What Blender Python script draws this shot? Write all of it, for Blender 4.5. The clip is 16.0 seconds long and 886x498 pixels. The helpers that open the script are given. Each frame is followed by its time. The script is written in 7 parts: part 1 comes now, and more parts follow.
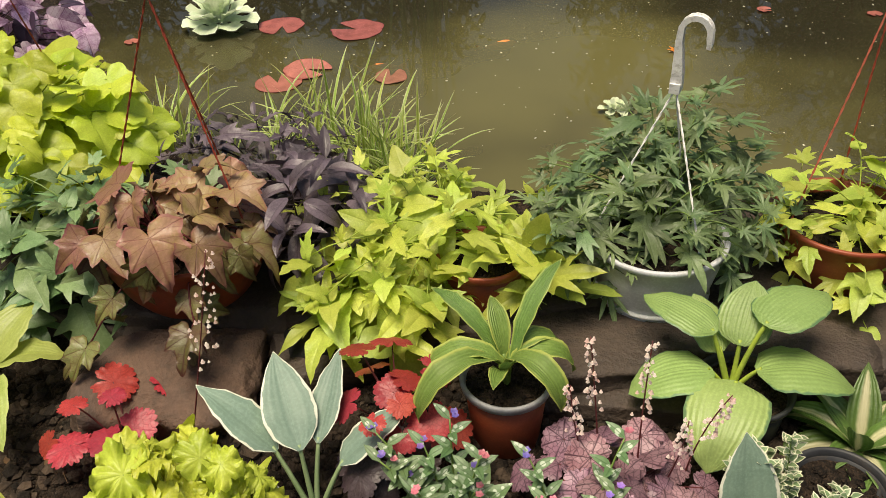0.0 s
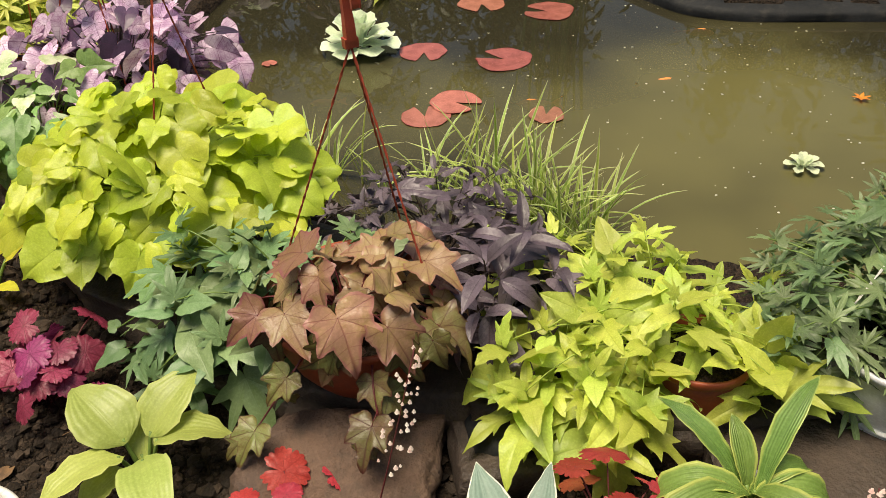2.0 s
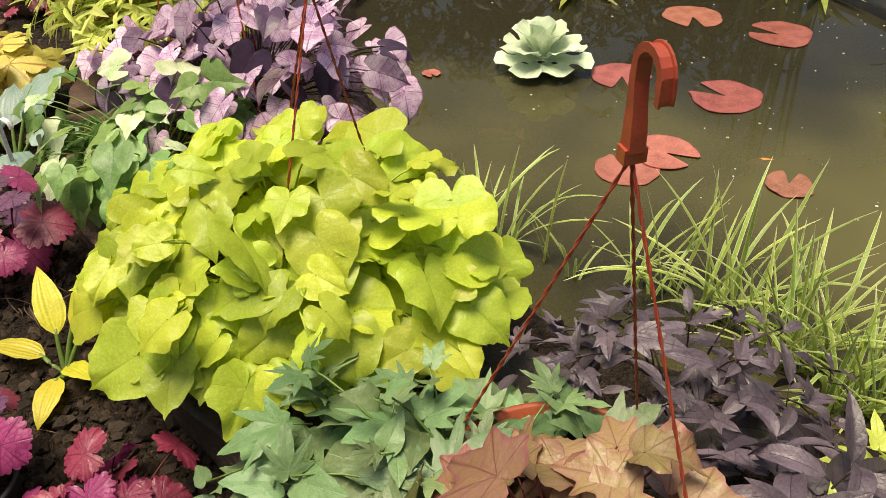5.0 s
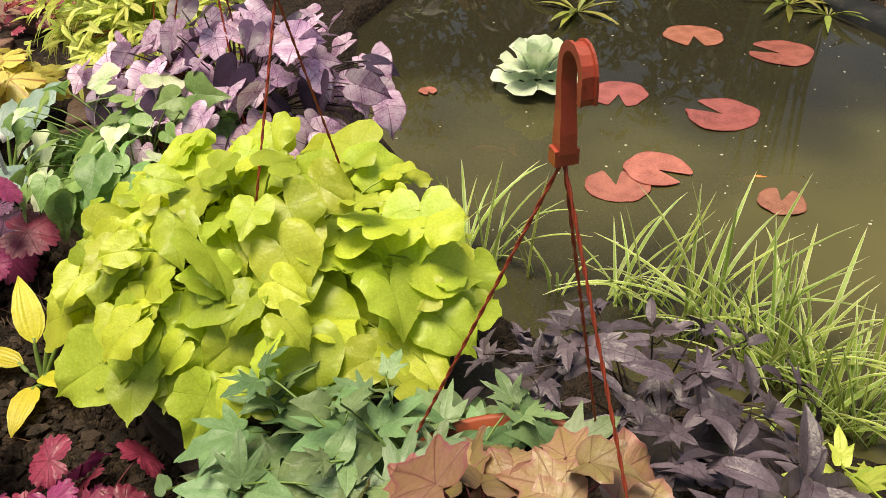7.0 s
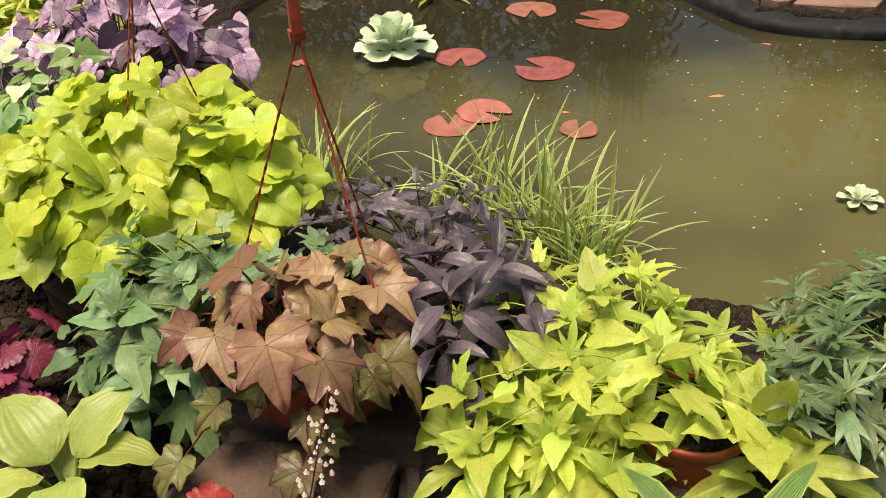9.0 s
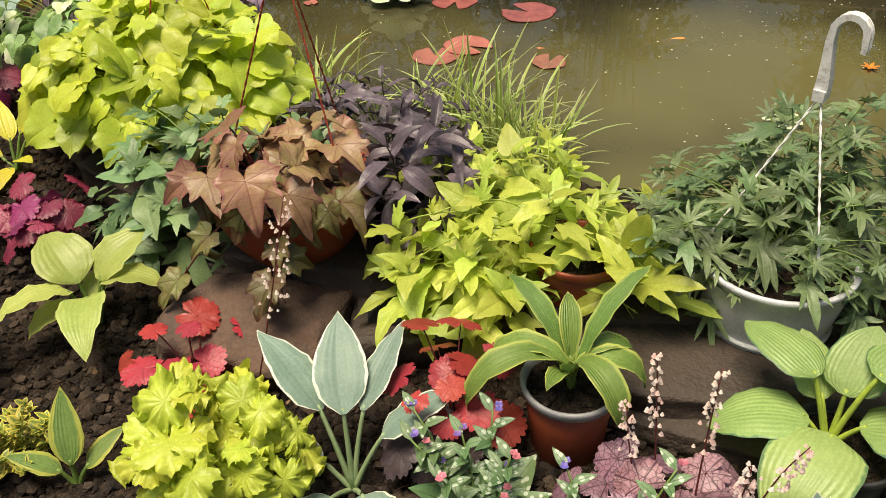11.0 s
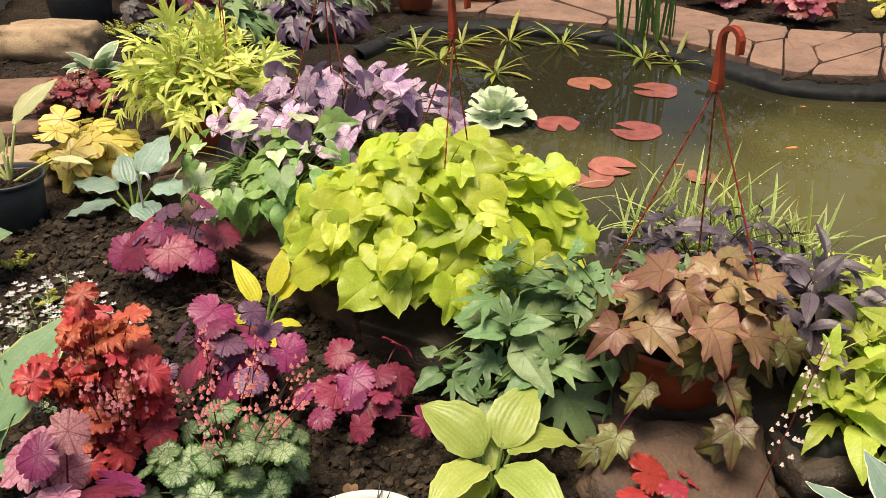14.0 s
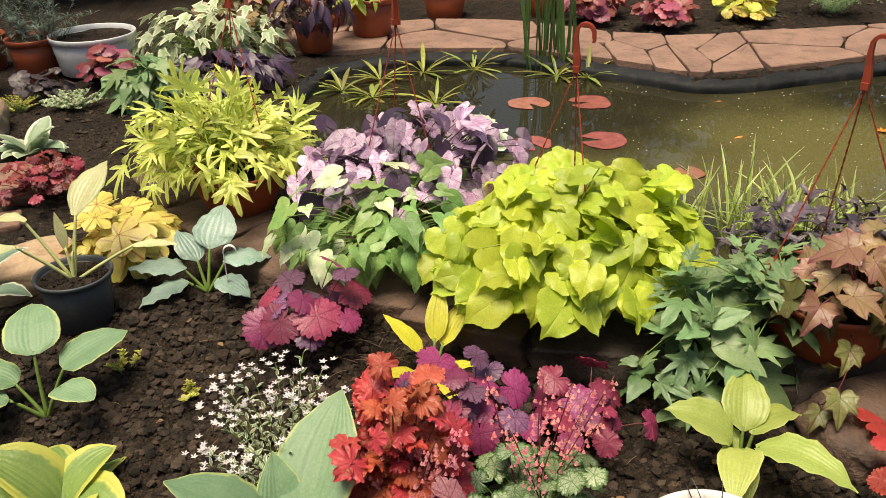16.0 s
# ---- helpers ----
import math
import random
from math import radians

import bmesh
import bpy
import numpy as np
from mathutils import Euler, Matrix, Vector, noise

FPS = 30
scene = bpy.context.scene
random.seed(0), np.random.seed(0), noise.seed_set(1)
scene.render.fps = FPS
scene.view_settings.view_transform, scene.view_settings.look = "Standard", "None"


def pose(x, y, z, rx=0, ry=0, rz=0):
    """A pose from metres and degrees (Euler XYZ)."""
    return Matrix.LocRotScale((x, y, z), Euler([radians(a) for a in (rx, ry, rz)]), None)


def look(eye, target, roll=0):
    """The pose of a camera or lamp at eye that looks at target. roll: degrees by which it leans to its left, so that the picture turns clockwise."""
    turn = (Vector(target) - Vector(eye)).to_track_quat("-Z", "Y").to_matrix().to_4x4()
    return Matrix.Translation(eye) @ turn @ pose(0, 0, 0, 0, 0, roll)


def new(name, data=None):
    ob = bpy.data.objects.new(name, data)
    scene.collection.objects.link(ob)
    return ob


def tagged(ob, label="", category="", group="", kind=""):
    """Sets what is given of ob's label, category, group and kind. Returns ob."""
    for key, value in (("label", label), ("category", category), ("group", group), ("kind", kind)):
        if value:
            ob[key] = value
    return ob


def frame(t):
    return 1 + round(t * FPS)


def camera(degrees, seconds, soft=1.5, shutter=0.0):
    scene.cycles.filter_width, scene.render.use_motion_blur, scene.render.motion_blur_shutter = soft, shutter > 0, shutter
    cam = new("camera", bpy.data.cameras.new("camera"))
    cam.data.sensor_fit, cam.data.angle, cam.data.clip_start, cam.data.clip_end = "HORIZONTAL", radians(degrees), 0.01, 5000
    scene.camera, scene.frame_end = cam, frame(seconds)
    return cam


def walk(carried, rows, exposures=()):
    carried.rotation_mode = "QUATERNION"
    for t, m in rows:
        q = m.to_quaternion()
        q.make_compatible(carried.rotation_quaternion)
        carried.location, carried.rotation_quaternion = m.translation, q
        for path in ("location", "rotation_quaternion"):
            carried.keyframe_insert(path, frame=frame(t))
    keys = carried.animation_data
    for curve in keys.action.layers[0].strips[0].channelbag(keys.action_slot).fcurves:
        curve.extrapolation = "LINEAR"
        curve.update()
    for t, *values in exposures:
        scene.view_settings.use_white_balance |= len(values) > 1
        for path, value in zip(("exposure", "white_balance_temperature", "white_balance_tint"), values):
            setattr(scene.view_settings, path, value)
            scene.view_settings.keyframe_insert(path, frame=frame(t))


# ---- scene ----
cam = camera(55.2, 16.0, soft=0.45)
PATH = [
    (0, (0.097, 0.218, 1.318), (-0.073, 1.833, 0.15), -2.3),
    (0.5, (0.048, 0.207, 1.334), (-0.161, 1.817, 0.166), -2.3),
    (1, (-0.021, 0.266, 1.335), (-0.292, 1.859, 0.156), -2.5),
    (1.5, (-0.101, 0.364, 1.342), (-0.373, 1.96, 0.167), -2.7),
    (2, (-0.184, 0.433, 1.33), (-0.517, 2.031, 0.175), -2.5),
    (2.5, (-0.238, 0.542, 1.318), (-0.658, 2.115, 0.156), -3.0),
    (3, (-0.294, 0.664, 1.322), (-0.771, 2.209, 0.145), -2.2),
    (3.5, (-0.352, 0.751, 1.3), (-0.876, 2.268, 0.107), -1.2),
    (4, (-0.401, 0.824, 1.277), (-0.951, 2.329, 0.08), -1.3),
    (4.5, (-0.459, 0.917, 1.233), (-1.031, 2.406, 0.025), -1.6),
    (4.7, (-0.482, 0.956, 1.225), (-1.057, 2.445, 0.02), -1.3),
    (5.75, (-0.53, 1.04, 1.205), (-1.11, 2.55, 0.025), -1.0),
    (6.8, (-0.456, 1.023, 1.19), (-1.076, 2.542, 0.046), -0.5),
    (7, (-0.424, 1.025, 1.195), (-1.064, 2.53, 0.044), -1.9),
    (7.5, (-0.359, 1.002, 1.185), (-0.991, 2.502, 0.022), -1.5),
    (8, (-0.284, 0.94, 1.198), (-0.907, 2.444, 0.037), -1.4),
    (8.5, (-0.166, 0.794, 1.229), (-0.755, 2.328, 0.089), -2.5),
    (9, (-0.028, 0.637, 1.24), (-0.549, 2.203, 0.11), -2.8),
    (9.2, (0.02, 0.587, 1.238), (-0.455, 2.169, 0.112), -2.5),
    (10.25, (0.302, 0.383, 1.243), (-0.197, 1.95, 0.097), -2.4),
    (11.3, (0.19, 0.269, 1.251), (-0.418, 1.773, 0.081), -2.1),
    (11.5, (0.095, 0.247, 1.253), (-0.513, 1.749, 0.081), -2.0),
    (12, (-0.115, 0.193, 1.257), (-0.725, 1.703, 0.097), -2.2),
    (12.5, (-0.266, 0.217, 1.273), (-0.886, 1.729, 0.121), -2.2),
    (13, (-0.482, 0.241, 1.299), (-1.049, 1.808, 0.192), -2.1),
    (13.5, (-0.746, 0.185, 1.317), (-1.254, 1.804, 0.259), -1.8),
    (14, (-0.913, 0.109, 1.318), (-1.125, 1.846, 0.349), -0.2),
    (14.5, (-1.159, -0.028, 1.345), (-1.256, 1.733, 0.401), 0.0),
    (15, (-1.387, -0.041, 1.337), (-1.425, 1.724, 0.397), 0.7),
    (15.5, (-1.648, 0.029, 1.358), (-1.426, 1.787, 0.432), -1.3),
    (16, (-1.848, 0.079, 1.379), (-1.529, 1.826, 0.459), -1.6),
]
walk(cam, [(t, look(eye, target, roll)) for t, eye, target, roll in PATH], [(0, 0.13, 7400, 8), (3, 0.30, 7400, 8), (8, 0.32, 7400, 8), (12.5, 0.30, 7400, 8), (16, 0.36, 7400, 8)])

# ---- world, sun ----
world = bpy.data.worlds.new("sky")
scene.world = world
world.use_nodes = True
wn = world.node_tree
SUN_EL, SUN_AZ = 78.0, 235.0          # height; compass angle of the sun from +y towards +x
sky = wn.nodes.new("ShaderNodeTexSky")
sky.sky_type = "NISHITA"
sky.sun_disc = False
sky.sun_elevation, sky.sun_rotation = radians(SUN_EL), radians(SUN_AZ)
sky.air_density, sky.dust_density, sky.ozone_density = 1.0, 3.0, 1.0
wn.links.new(sky.outputs[0], wn.nodes["Background"].inputs[0])
wn.nodes["Background"].inputs[1].default_value = 0.095
sun_data = bpy.data.lights.new("sun", "SUN")
sun_data.energy, sun_data.angle, sun_data.color = 4.2, radians(32), (1.0, 0.93, 0.80)
sun_dir = Vector((math.sin(radians(SUN_AZ)) * math.cos(radians(SUN_EL)), math.cos(radians(SUN_AZ)) * math.cos(radians(SUN_EL)), math.sin(radians(SUN_EL))))
sun_lamp = new("sun", sun_data)
sun_lamp.matrix_world = look(tuple(sun_dir * 20), (0, 0, 0))


# ---- materials ----
def nodes_of(name):
    m = bpy.data.materials.new(name)
    m.use_nodes = True
    nt = m.node_tree
    return m, nt, nt.nodes["Principled BSDF"]


def nd(nt, kind, **props):
    n = nt.nodes.new(kind)
    for k, v in props.items():
        if k == "op":
            n.operation = v
        elif k == "blend":
            n.blend_type = v
        elif k == "dtype":
            n.data_type = v
        elif k == "attr":
            n.attribute_name = v
    return n


def math_node(nt, op, a, b=None, clamp=False):
    n = nd(nt, "ShaderNodeMath", op=op)
    n.use_clamp = clamp
    for i, v in enumerate((a, b)):
        if v is None:
            continue
        if isinstance(v, (int, float)):
            n.inputs[i].default_value = v
        else:
            nt.links.new(v, n.inputs[i])
    return n.outputs[0]


def remap(nt, value, lo, hi, a=0.0, b=1.0):
    n = nt.nodes.new("ShaderNodeMapRange")
    n.interpolation_type = "SMOOTHSTEP"
    nt.links.new(value, n.inputs[0])
    for i, v in enumerate((lo, hi, a, b)):
        n.inputs[i + 1].default_value = v
    return n.outputs[0]


def mix_col(nt, fac, a, b, blend="MIX"):
    n = nd(nt, "ShaderNodeMix", dtype="RGBA", blend=blend)
    for sock, v in ((n.inputs[0], fac), (n.inputs[6], a), (n.inputs[7], b)):
        if isinstance(v, (int, float)):
            sock.default_value = v
        elif isinstance(v, tuple):
            sock.default_value = (*v, 1)
        else:
            nt.links.new(v, sock)
    return n.outputs[2]


def noise_tex(nt, vec, scale, detail=3.0, rough=0.55):
    n = nt.nodes.new("ShaderNodeTexNoise")
    n.inputs["Scale"].default_value = scale
    n.inputs["Detail"].default_value = detail
    n.inputs["Roughness"].default_value = rough
    if vec is not None:
        nt.links.new(vec, n.inputs["Vector"])
    return n.outputs[0]


def leaf_mat(name, col, col2=None, rim=None, rim_from=0.8, rim_soft=0.1, vein=None, vein_from=0.82, vein_amt=0.8,
             ribs=0, pinnate=0, spots=None, spot_scale=90, centre=None, rough=0.38, trans=0.3, var=0.2, hue=0.015, bump=0.5, net=0):
    """A leaf: two tones of ground colour, margin, veins, ribs and spots on the leaf's own outline."""
    m, nt, bsdf = nodes_of(name)
    tc = nt.nodes.new("ShaderNodeTexCoord")
    info = nt.nodes.new("ShaderNodeObjectInfo")
    rnd = info.outputs["Random"]
    off = nd(nt, "ShaderNodeVectorMath", op="ADD")
    nt.links.new(tc.outputs["Object"], off.inputs[0])
    nt.links.new(math_node(nt, "MULTIPLY", rnd, 37.0), off.inputs[1])
    vec = off.outputs[0]
    edge = nd(nt, "ShaderNodeAttribute", attr="edge").outputs["Fac"]
    veina = nd(nt, "ShaderNodeAttribute", attr="vein").outputs["Fac"]
    big = noise_tex(nt, vec, 22, 3)
    fine = noise_tex(nt, vec, 210, 5, 0.65)
    base = mix_col(nt, remap(nt, big, 0.3, 0.7), col, col2 or tuple(c * 0.78 for c in col))
    base = mix_col(nt, math_node(nt, "MULTIPLY", remap(nt, fine, 0.4, 0.72), 0.45), base, tuple(min(1, c * 1.35 + 0.02) for c in col))
    height = fine
    if centre:
        base = mix_col(nt, remap(nt, math_node(nt, "ADD", edge, math_node(nt, "MULTIPLY", big, 0.3)), 0.55, 0.28), base, centre)
    sep = nt.nodes.new("ShaderNodeSeparateXYZ")
    uv = nt.nodes.new("ShaderNodeUVMap")
    nt.links.new(uv.outputs[0], sep.inputs[0])
    lat = math_node(nt, "ABSOLUTE", math_node(nt, "SUBTRACT", sep.outputs[0], 0.5))
    if spots:
        sp = nt.nodes.new("ShaderNodeTexVoronoi")
        sp.inputs["Scale"].default_value = spot_scale
        nt.links.new(vec, sp.inputs["Vector"])
        base = mix_col(nt, remap(nt, math_node(nt, "ADD", sp.outputs[0], math_node(nt, "MULTIPLY", big, 0.5)), 0.62, 0.5), base, spots)
    if rim:
        e = math_node(nt, "ADD", edge, math_node(nt, "MULTIPLY", math_node(nt, "SUBTRACT", noise_tex(nt, vec, 45, 2), 0.5), 0.25))
        base = mix_col(nt, remap(nt, e, rim_from, rim_from + rim_soft), base, rim)
    line = remap(nt, veina, vein_from, 1.0)
    if pinnate:
        saw = math_node(nt, "FRACT", math_node(nt, "SUBTRACT", math_node(nt, "MULTIPLY", sep.outputs[1], pinnate), math_node(nt, "MULTIPLY", lat, pinnate * 0.55)))
        tri = math_node(nt, "ABSOLUTE", math_node(nt, "SUBTRACT", saw, 0.5))
        line = math_node(nt, "MAXIMUM", line, remap(nt, tri, 0.06, 0.0, 0.0, 0.7))
    if net:
        cell = nt.nodes.new("ShaderNodeTexVoronoi")
        cell.feature = "DISTANCE_TO_EDGE"
        cell.inputs["Scale"].default_value = net
        nt.links.new(vec, cell.inputs["Vector"])
        line = math_node(nt, "MAXIMUM", line, remap(nt, cell.outputs["Distance"], 0.10, 0.0, 0.0, 0.75))
    if vein:
        base = mix_col(nt, math_node(nt, "MULTIPLY", line, vein_amt), base, vein)
    height = math_node(nt, "SUBTRACT", math_node(nt, "MULTIPLY", fine, 0.22), math_node(nt, "MULTIPLY", remap(nt, line, 0.55, 1.0), 0.35))
    height = math_node(nt, "ADD", height, math_node(nt, "MULTIPLY", noise_tex(nt, vec, 75, 2), 1.1))
    if ribs:
        rib = math_node(nt, "COSINE", math_node(nt, "MULTIPLY", lat, ribs * 6.283))
        height = math_node(nt, "ADD", height, math_node(nt, "MULTIPLY", rib, 0.4))
        base = mix_col(nt, math_node(nt, "MULTIPLY", remap(nt, rib, -0.5, -1.0), 0.12), base, tuple(c * 0.6 for c in col))
    hs = nt.nodes.new("ShaderNodeHueSaturation")
    nt.links.new(base, hs.inputs["Color"])
    nt.links.new(remap(nt, rnd, 0, 1, 0.5 - hue, 0.5 + hue), hs.inputs["Hue"])
    nt.links.new(remap(nt, math_node(nt, "FRACT", math_node(nt, "MULTIPLY", rnd, 7.3)), 0, 1, 1 - var, 1 + var), hs.inputs["Value"])
    colour = hs.outputs[0]
    nt.links.new(colour, bsdf.inputs["Base Color"])
    bsdf.inputs["Roughness"].default_value = rough
    nt.links.new(remap(nt, fine, 0.2, 0.8, rough - 0.08, rough + 0.14), bsdf.inputs["Roughness"])
    bsdf.inputs["Specular IOR Level"].default_value = 0.5
    bp = nt.nodes.new("ShaderNodeBump")
    bp.inputs["Strength"].default_value = bump
    bp.inputs["Distance"].default_value = 0.0022
    nt.links.new(height, bp.inputs["Height"])
    nt.links.new(bp.outputs[0], bsdf.inputs["Normal"])
    tl = nt.nodes.new("ShaderNodeBsdfTranslucent")
    nt.links.new(colour, tl.inputs[0])
    mx = nt.nodes.new("ShaderNodeMixShader")
    mx.inputs[0].default_value = trans
    nt.links.new(bsdf.outputs[0], mx.inputs[1])
    nt.links.new(tl.outputs[0], mx.inputs[2])
    nt.links.new(mx.outputs[0], nt.nodes["Material Output"].inputs[0])
    return m


def solid_mat(name, col, col2=None, scale=12, rough=0.5, rough2=None, bump=0.2, fine=120, dist=0.003, dirt=None, dirt_amt=0.4, spec=0.5, island=0.0, wet=None, metal=0.0):
    """Stone, soil, plastic, clay: two tones at two scales, dirt, relief."""
    m, nt, bsdf = nodes_of(name)
    tc = nt.nodes.new("ShaderNodeTexCoord")
    info = nt.nodes.new("ShaderNodeObjectInfo")
    off = nd(nt, "ShaderNodeVectorMath", op="ADD")
    nt.links.new(tc.outputs["Object"], off.inputs[0])
    nt.links.new(math_node(nt, "MULTIPLY", info.outputs["Random"], 23.0), off.inputs[1])
    vec = off.outputs[0]
    big, sm = noise_tex(nt, vec, scale, 5), noise_tex(nt, vec, fine, 5)
    base = mix_col(nt, remap(nt, big, 0.3, 0.7), col, col2 or tuple(c * 0.65 for c in col))
    base = mix_col(nt, math_node(nt, "MULTIPLY", remap(nt, sm, 0.4, 0.75), 0.3), base, tuple(min(1, c * 1.5 + 0.01) for c in col))
    if dirt:
        base = mix_col(nt, math_node(nt, "MULTIPLY", remap(nt, noise_tex(nt, vec, scale * 2.3, 6, 0.7), 0.48, 0.68), dirt_amt), base, dirt)
    if island:
        geo = nt.nodes.new("ShaderNodeNewGeometry")
        hs = nt.nodes.new("ShaderNodeHueSaturation")
        nt.links.new(base, hs.inputs["Color"])
        nt.links.new(remap(nt, geo.outputs["Random Per Island"], 0, 1, 1 - island, 1 + island), hs.inputs["Value"])
        base = hs.outputs[0]
    nt.links.new(base, bsdf.inputs["Base Color"])
    nt.links.new(remap(nt, big, 0.3, 0.7, rough, rough2 or rough), bsdf.inputs["Roughness"])
    bsdf.inputs["Specular IOR Level"].default_value = spec
    bsdf.inputs["Metallic"].default_value = metal
    bp = nt.nodes.new("ShaderNodeBump")
    bp.inputs["Strength"].default_value = bump
    bp.inputs["Distance"].default_value = dist
    nt.links.new(math_node(nt, "ADD", sm, math_node(nt, "MULTIPLY", big, 1.5)), bp.inputs["Height"])
    nt.links.new(bp.outputs[0], bsdf.inputs["Normal"])
    return m


def soil_mat():
    """Crumbly earth: crumbs at three sizes with their own tones, and damp and dry patches."""
    m, nt, bsdf = nodes_of("soil")
    tc = nt.nodes.new("ShaderNodeTexCoord")
    warp = nd(nt, "ShaderNodeVectorMath", op="ADD")
    nz = nt.nodes.new("ShaderNodeTexNoise")
    nz.inputs["Scale"].default_value = 30
    nt.links.new(tc.outputs["Object"], nz.inputs["Vector"])
    sc = nd(nt, "ShaderNodeVectorMath", op="SCALE")
    sc.inputs["Scale"].default_value = 0.02
    nt.links.new(nz.outputs["Color"], sc.inputs[0])
    nt.links.new(tc.outputs["Object"], warp.inputs[0])
    nt.links.new(sc.outputs[0], warp.inputs[1])
    vec = warp.outputs[0]
    cells, tones = [], []
    for scale in (85, 190, 420):
        v = nt.nodes.new("ShaderNodeTexVoronoi")
        v.inputs["Scale"].default_value = scale
        nt.links.new(vec, v.inputs["Vector"])
        cells.append(v.outputs["Distance"])
        tones.append(v.outputs["Color"])
    patch = noise_tex(nt, tc.outputs["Object"], 4, 4)
    base = mix_col(nt, remap(nt, patch, 0.35, 0.65), (0.022, 0.015, 0.0105), (0.040, 0.027, 0.018))
    for t, k in zip(tones, (0.45, 0.5, 0.4)):
        bw = nt.nodes.new("ShaderNodeRGBToBW")
        nt.links.new(t, bw.inputs[0])
        base = mix_col(nt, k, base, mix_col(nt, remap(nt, bw.outputs[0], 0.3, 0.75), (0.45, 0.45, 0.45), (1.7, 1.65, 1.6)), "MULTIPLY")
    nt.links.new(base, bsdf.inputs["Base Color"])
    bsdf.inputs["Roughness"].default_value = 0.9
    bsdf.inputs["Specular IOR Level"].default_value = 0.25
    h = math_node(nt, "ADD", math_node(nt, "MULTIPLY", cells[0], -1.0), math_node(nt, "ADD", math_node(nt, "MULTIPLY", cells[1], -0.5), math_node(nt, "MULTIPLY", cells[2], -0.25)))
    bp = nt.nodes.new("ShaderNodeBump")
    bp.inputs["Strength"].default_value = 1.0
    bp.inputs["Distance"].default_value = 0.014
    nt.links.new(h, bp.inputs["Height"])
    nt.links.new(bp.outputs[0], bsdf.inputs["Normal"])
    return m


SOIL = soil_mat()
CLOD = solid_mat("soil_clod", (0.054, 0.037, 0.026), (0.020, 0.014, 0.010), 30, 0.95, 0.8, 1.0, 260, 0.004, island=0.6, spec=0.3)
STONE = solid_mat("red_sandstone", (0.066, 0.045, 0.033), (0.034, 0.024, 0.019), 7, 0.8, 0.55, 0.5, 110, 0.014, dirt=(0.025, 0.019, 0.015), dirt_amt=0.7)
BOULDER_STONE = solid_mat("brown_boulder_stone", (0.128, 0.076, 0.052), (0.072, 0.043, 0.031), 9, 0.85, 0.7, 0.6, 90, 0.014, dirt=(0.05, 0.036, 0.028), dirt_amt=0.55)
RED_STONE = solid_mat("worn_red_sandstone", (0.24, 0.135, 0.095), (0.15, 0.085, 0.062), 7, 0.85, 0.75, 0.5, 110, 0.008, dirt=(0.07, 0.045, 0.035), dirt_amt=0.5)
PALE_STONE = solid_mat("pale_sandstone", (0.42, 0.30, 0.19), (0.30, 0.19, 0.12), 8, 0.85, 0.75, 0.5, 110, 0.006, dirt=(0.16, 0.09, 0.06), dirt_amt=0.5)
PAVING = solid_mat("paving_stone", (0.28, 0.165, 0.122), (0.19, 0.112, 0.084), 5, 0.85, 0.75, 0.6, 70, 0.006, dirt=(0.12, 0.07, 0.05), dirt_amt=0.6)
LINER = solid_mat("pond_liner", (0.008, 0.009, 0.010), (0.018, 0.019, 0.021), 9, 0.6, 0.75, 0.5, 60, 0.004, dirt=(0.09, 0.08, 0.065), dirt_amt=0.2, spec=0.2)
CLAY = solid_mat("terracotta_plastic", (0.31, 0.066, 0.026), (0.25, 0.050, 0.020), 6, 0.45, 0.55, 0.08, 200, 0.001, dirt=(0.12, 0.04, 0.022), dirt_amt=0.4)
BRIGHT_CLAY = solid_mat("bright_terracotta", (0.44, 0.10, 0.035), (0.36, 0.08, 0.03), 6, 0.5, 0.6, 0.08, 200, 0.001, dirt=(0.2, 0.06, 0.03), dirt_amt=0.4)
GREY_RIM = solid_mat("grey_plastic", (0.27, 0.27, 0.285), (0.21, 0.21, 0.22), 12, 0.5, 0.6, 0.05, 200, 0.001, dirt=(0.1, 0.085, 0.07), dirt_amt=0.3)
WHITE_PLASTIC = solid_mat("white_plastic", (0.60, 0.61, 0.63), (0.52, 0.53, 0.55), 6, 0.4, 0.5, 0.05, 200, 0.001, dirt=(0.3, 0.27, 0.22), dirt_amt=0.3)
BOWL_WHITE = solid_mat("weathered_white", (0.72, 0.70, 0.66), (0.62, 0.60, 0.55), 14, 0.6, 0.75, 0.3, 90, 0.002, dirt=(0.33, 0.29, 0.23), dirt_amt=0.5)
HOOK_WHITE = solid_mat("dirty_white", (0.86, 0.85, 0.83), (0.76, 0.74, 0.71), 60, 0.5, 0.6, 0.3, 300, 0.001, dirt=(0.22, 0.18, 0.14), dirt_amt=0.45)
BLACK_PLASTIC = solid_mat("black_plastic", (0.016, 0.017, 0.02), (0.028, 0.029, 0.033), 9, 0.5, 0.6, 0.1, 120, 0.002, dirt=(0.06, 0.045, 0.032), dirt_amt=0.5)
DARK_POT = solid_mat("grey_black_plastic", (0.036, 0.042, 0.052), (0.028, 0.033, 0.04), 9, 0.5, 0.6, 0.1, 120, 0.002, dirt=(0.1, 0.09, 0.075), dirt_amt=0.35)
HOOK_RED = solid_mat("hook_red", (0.36, 0.058, 0.030), (0.29, 0.045, 0.024), 40, 0.42, 0.5, 0.1, 300, 0.0008, dirt=(0.16, 0.04, 0.025), dirt_amt=0.3)
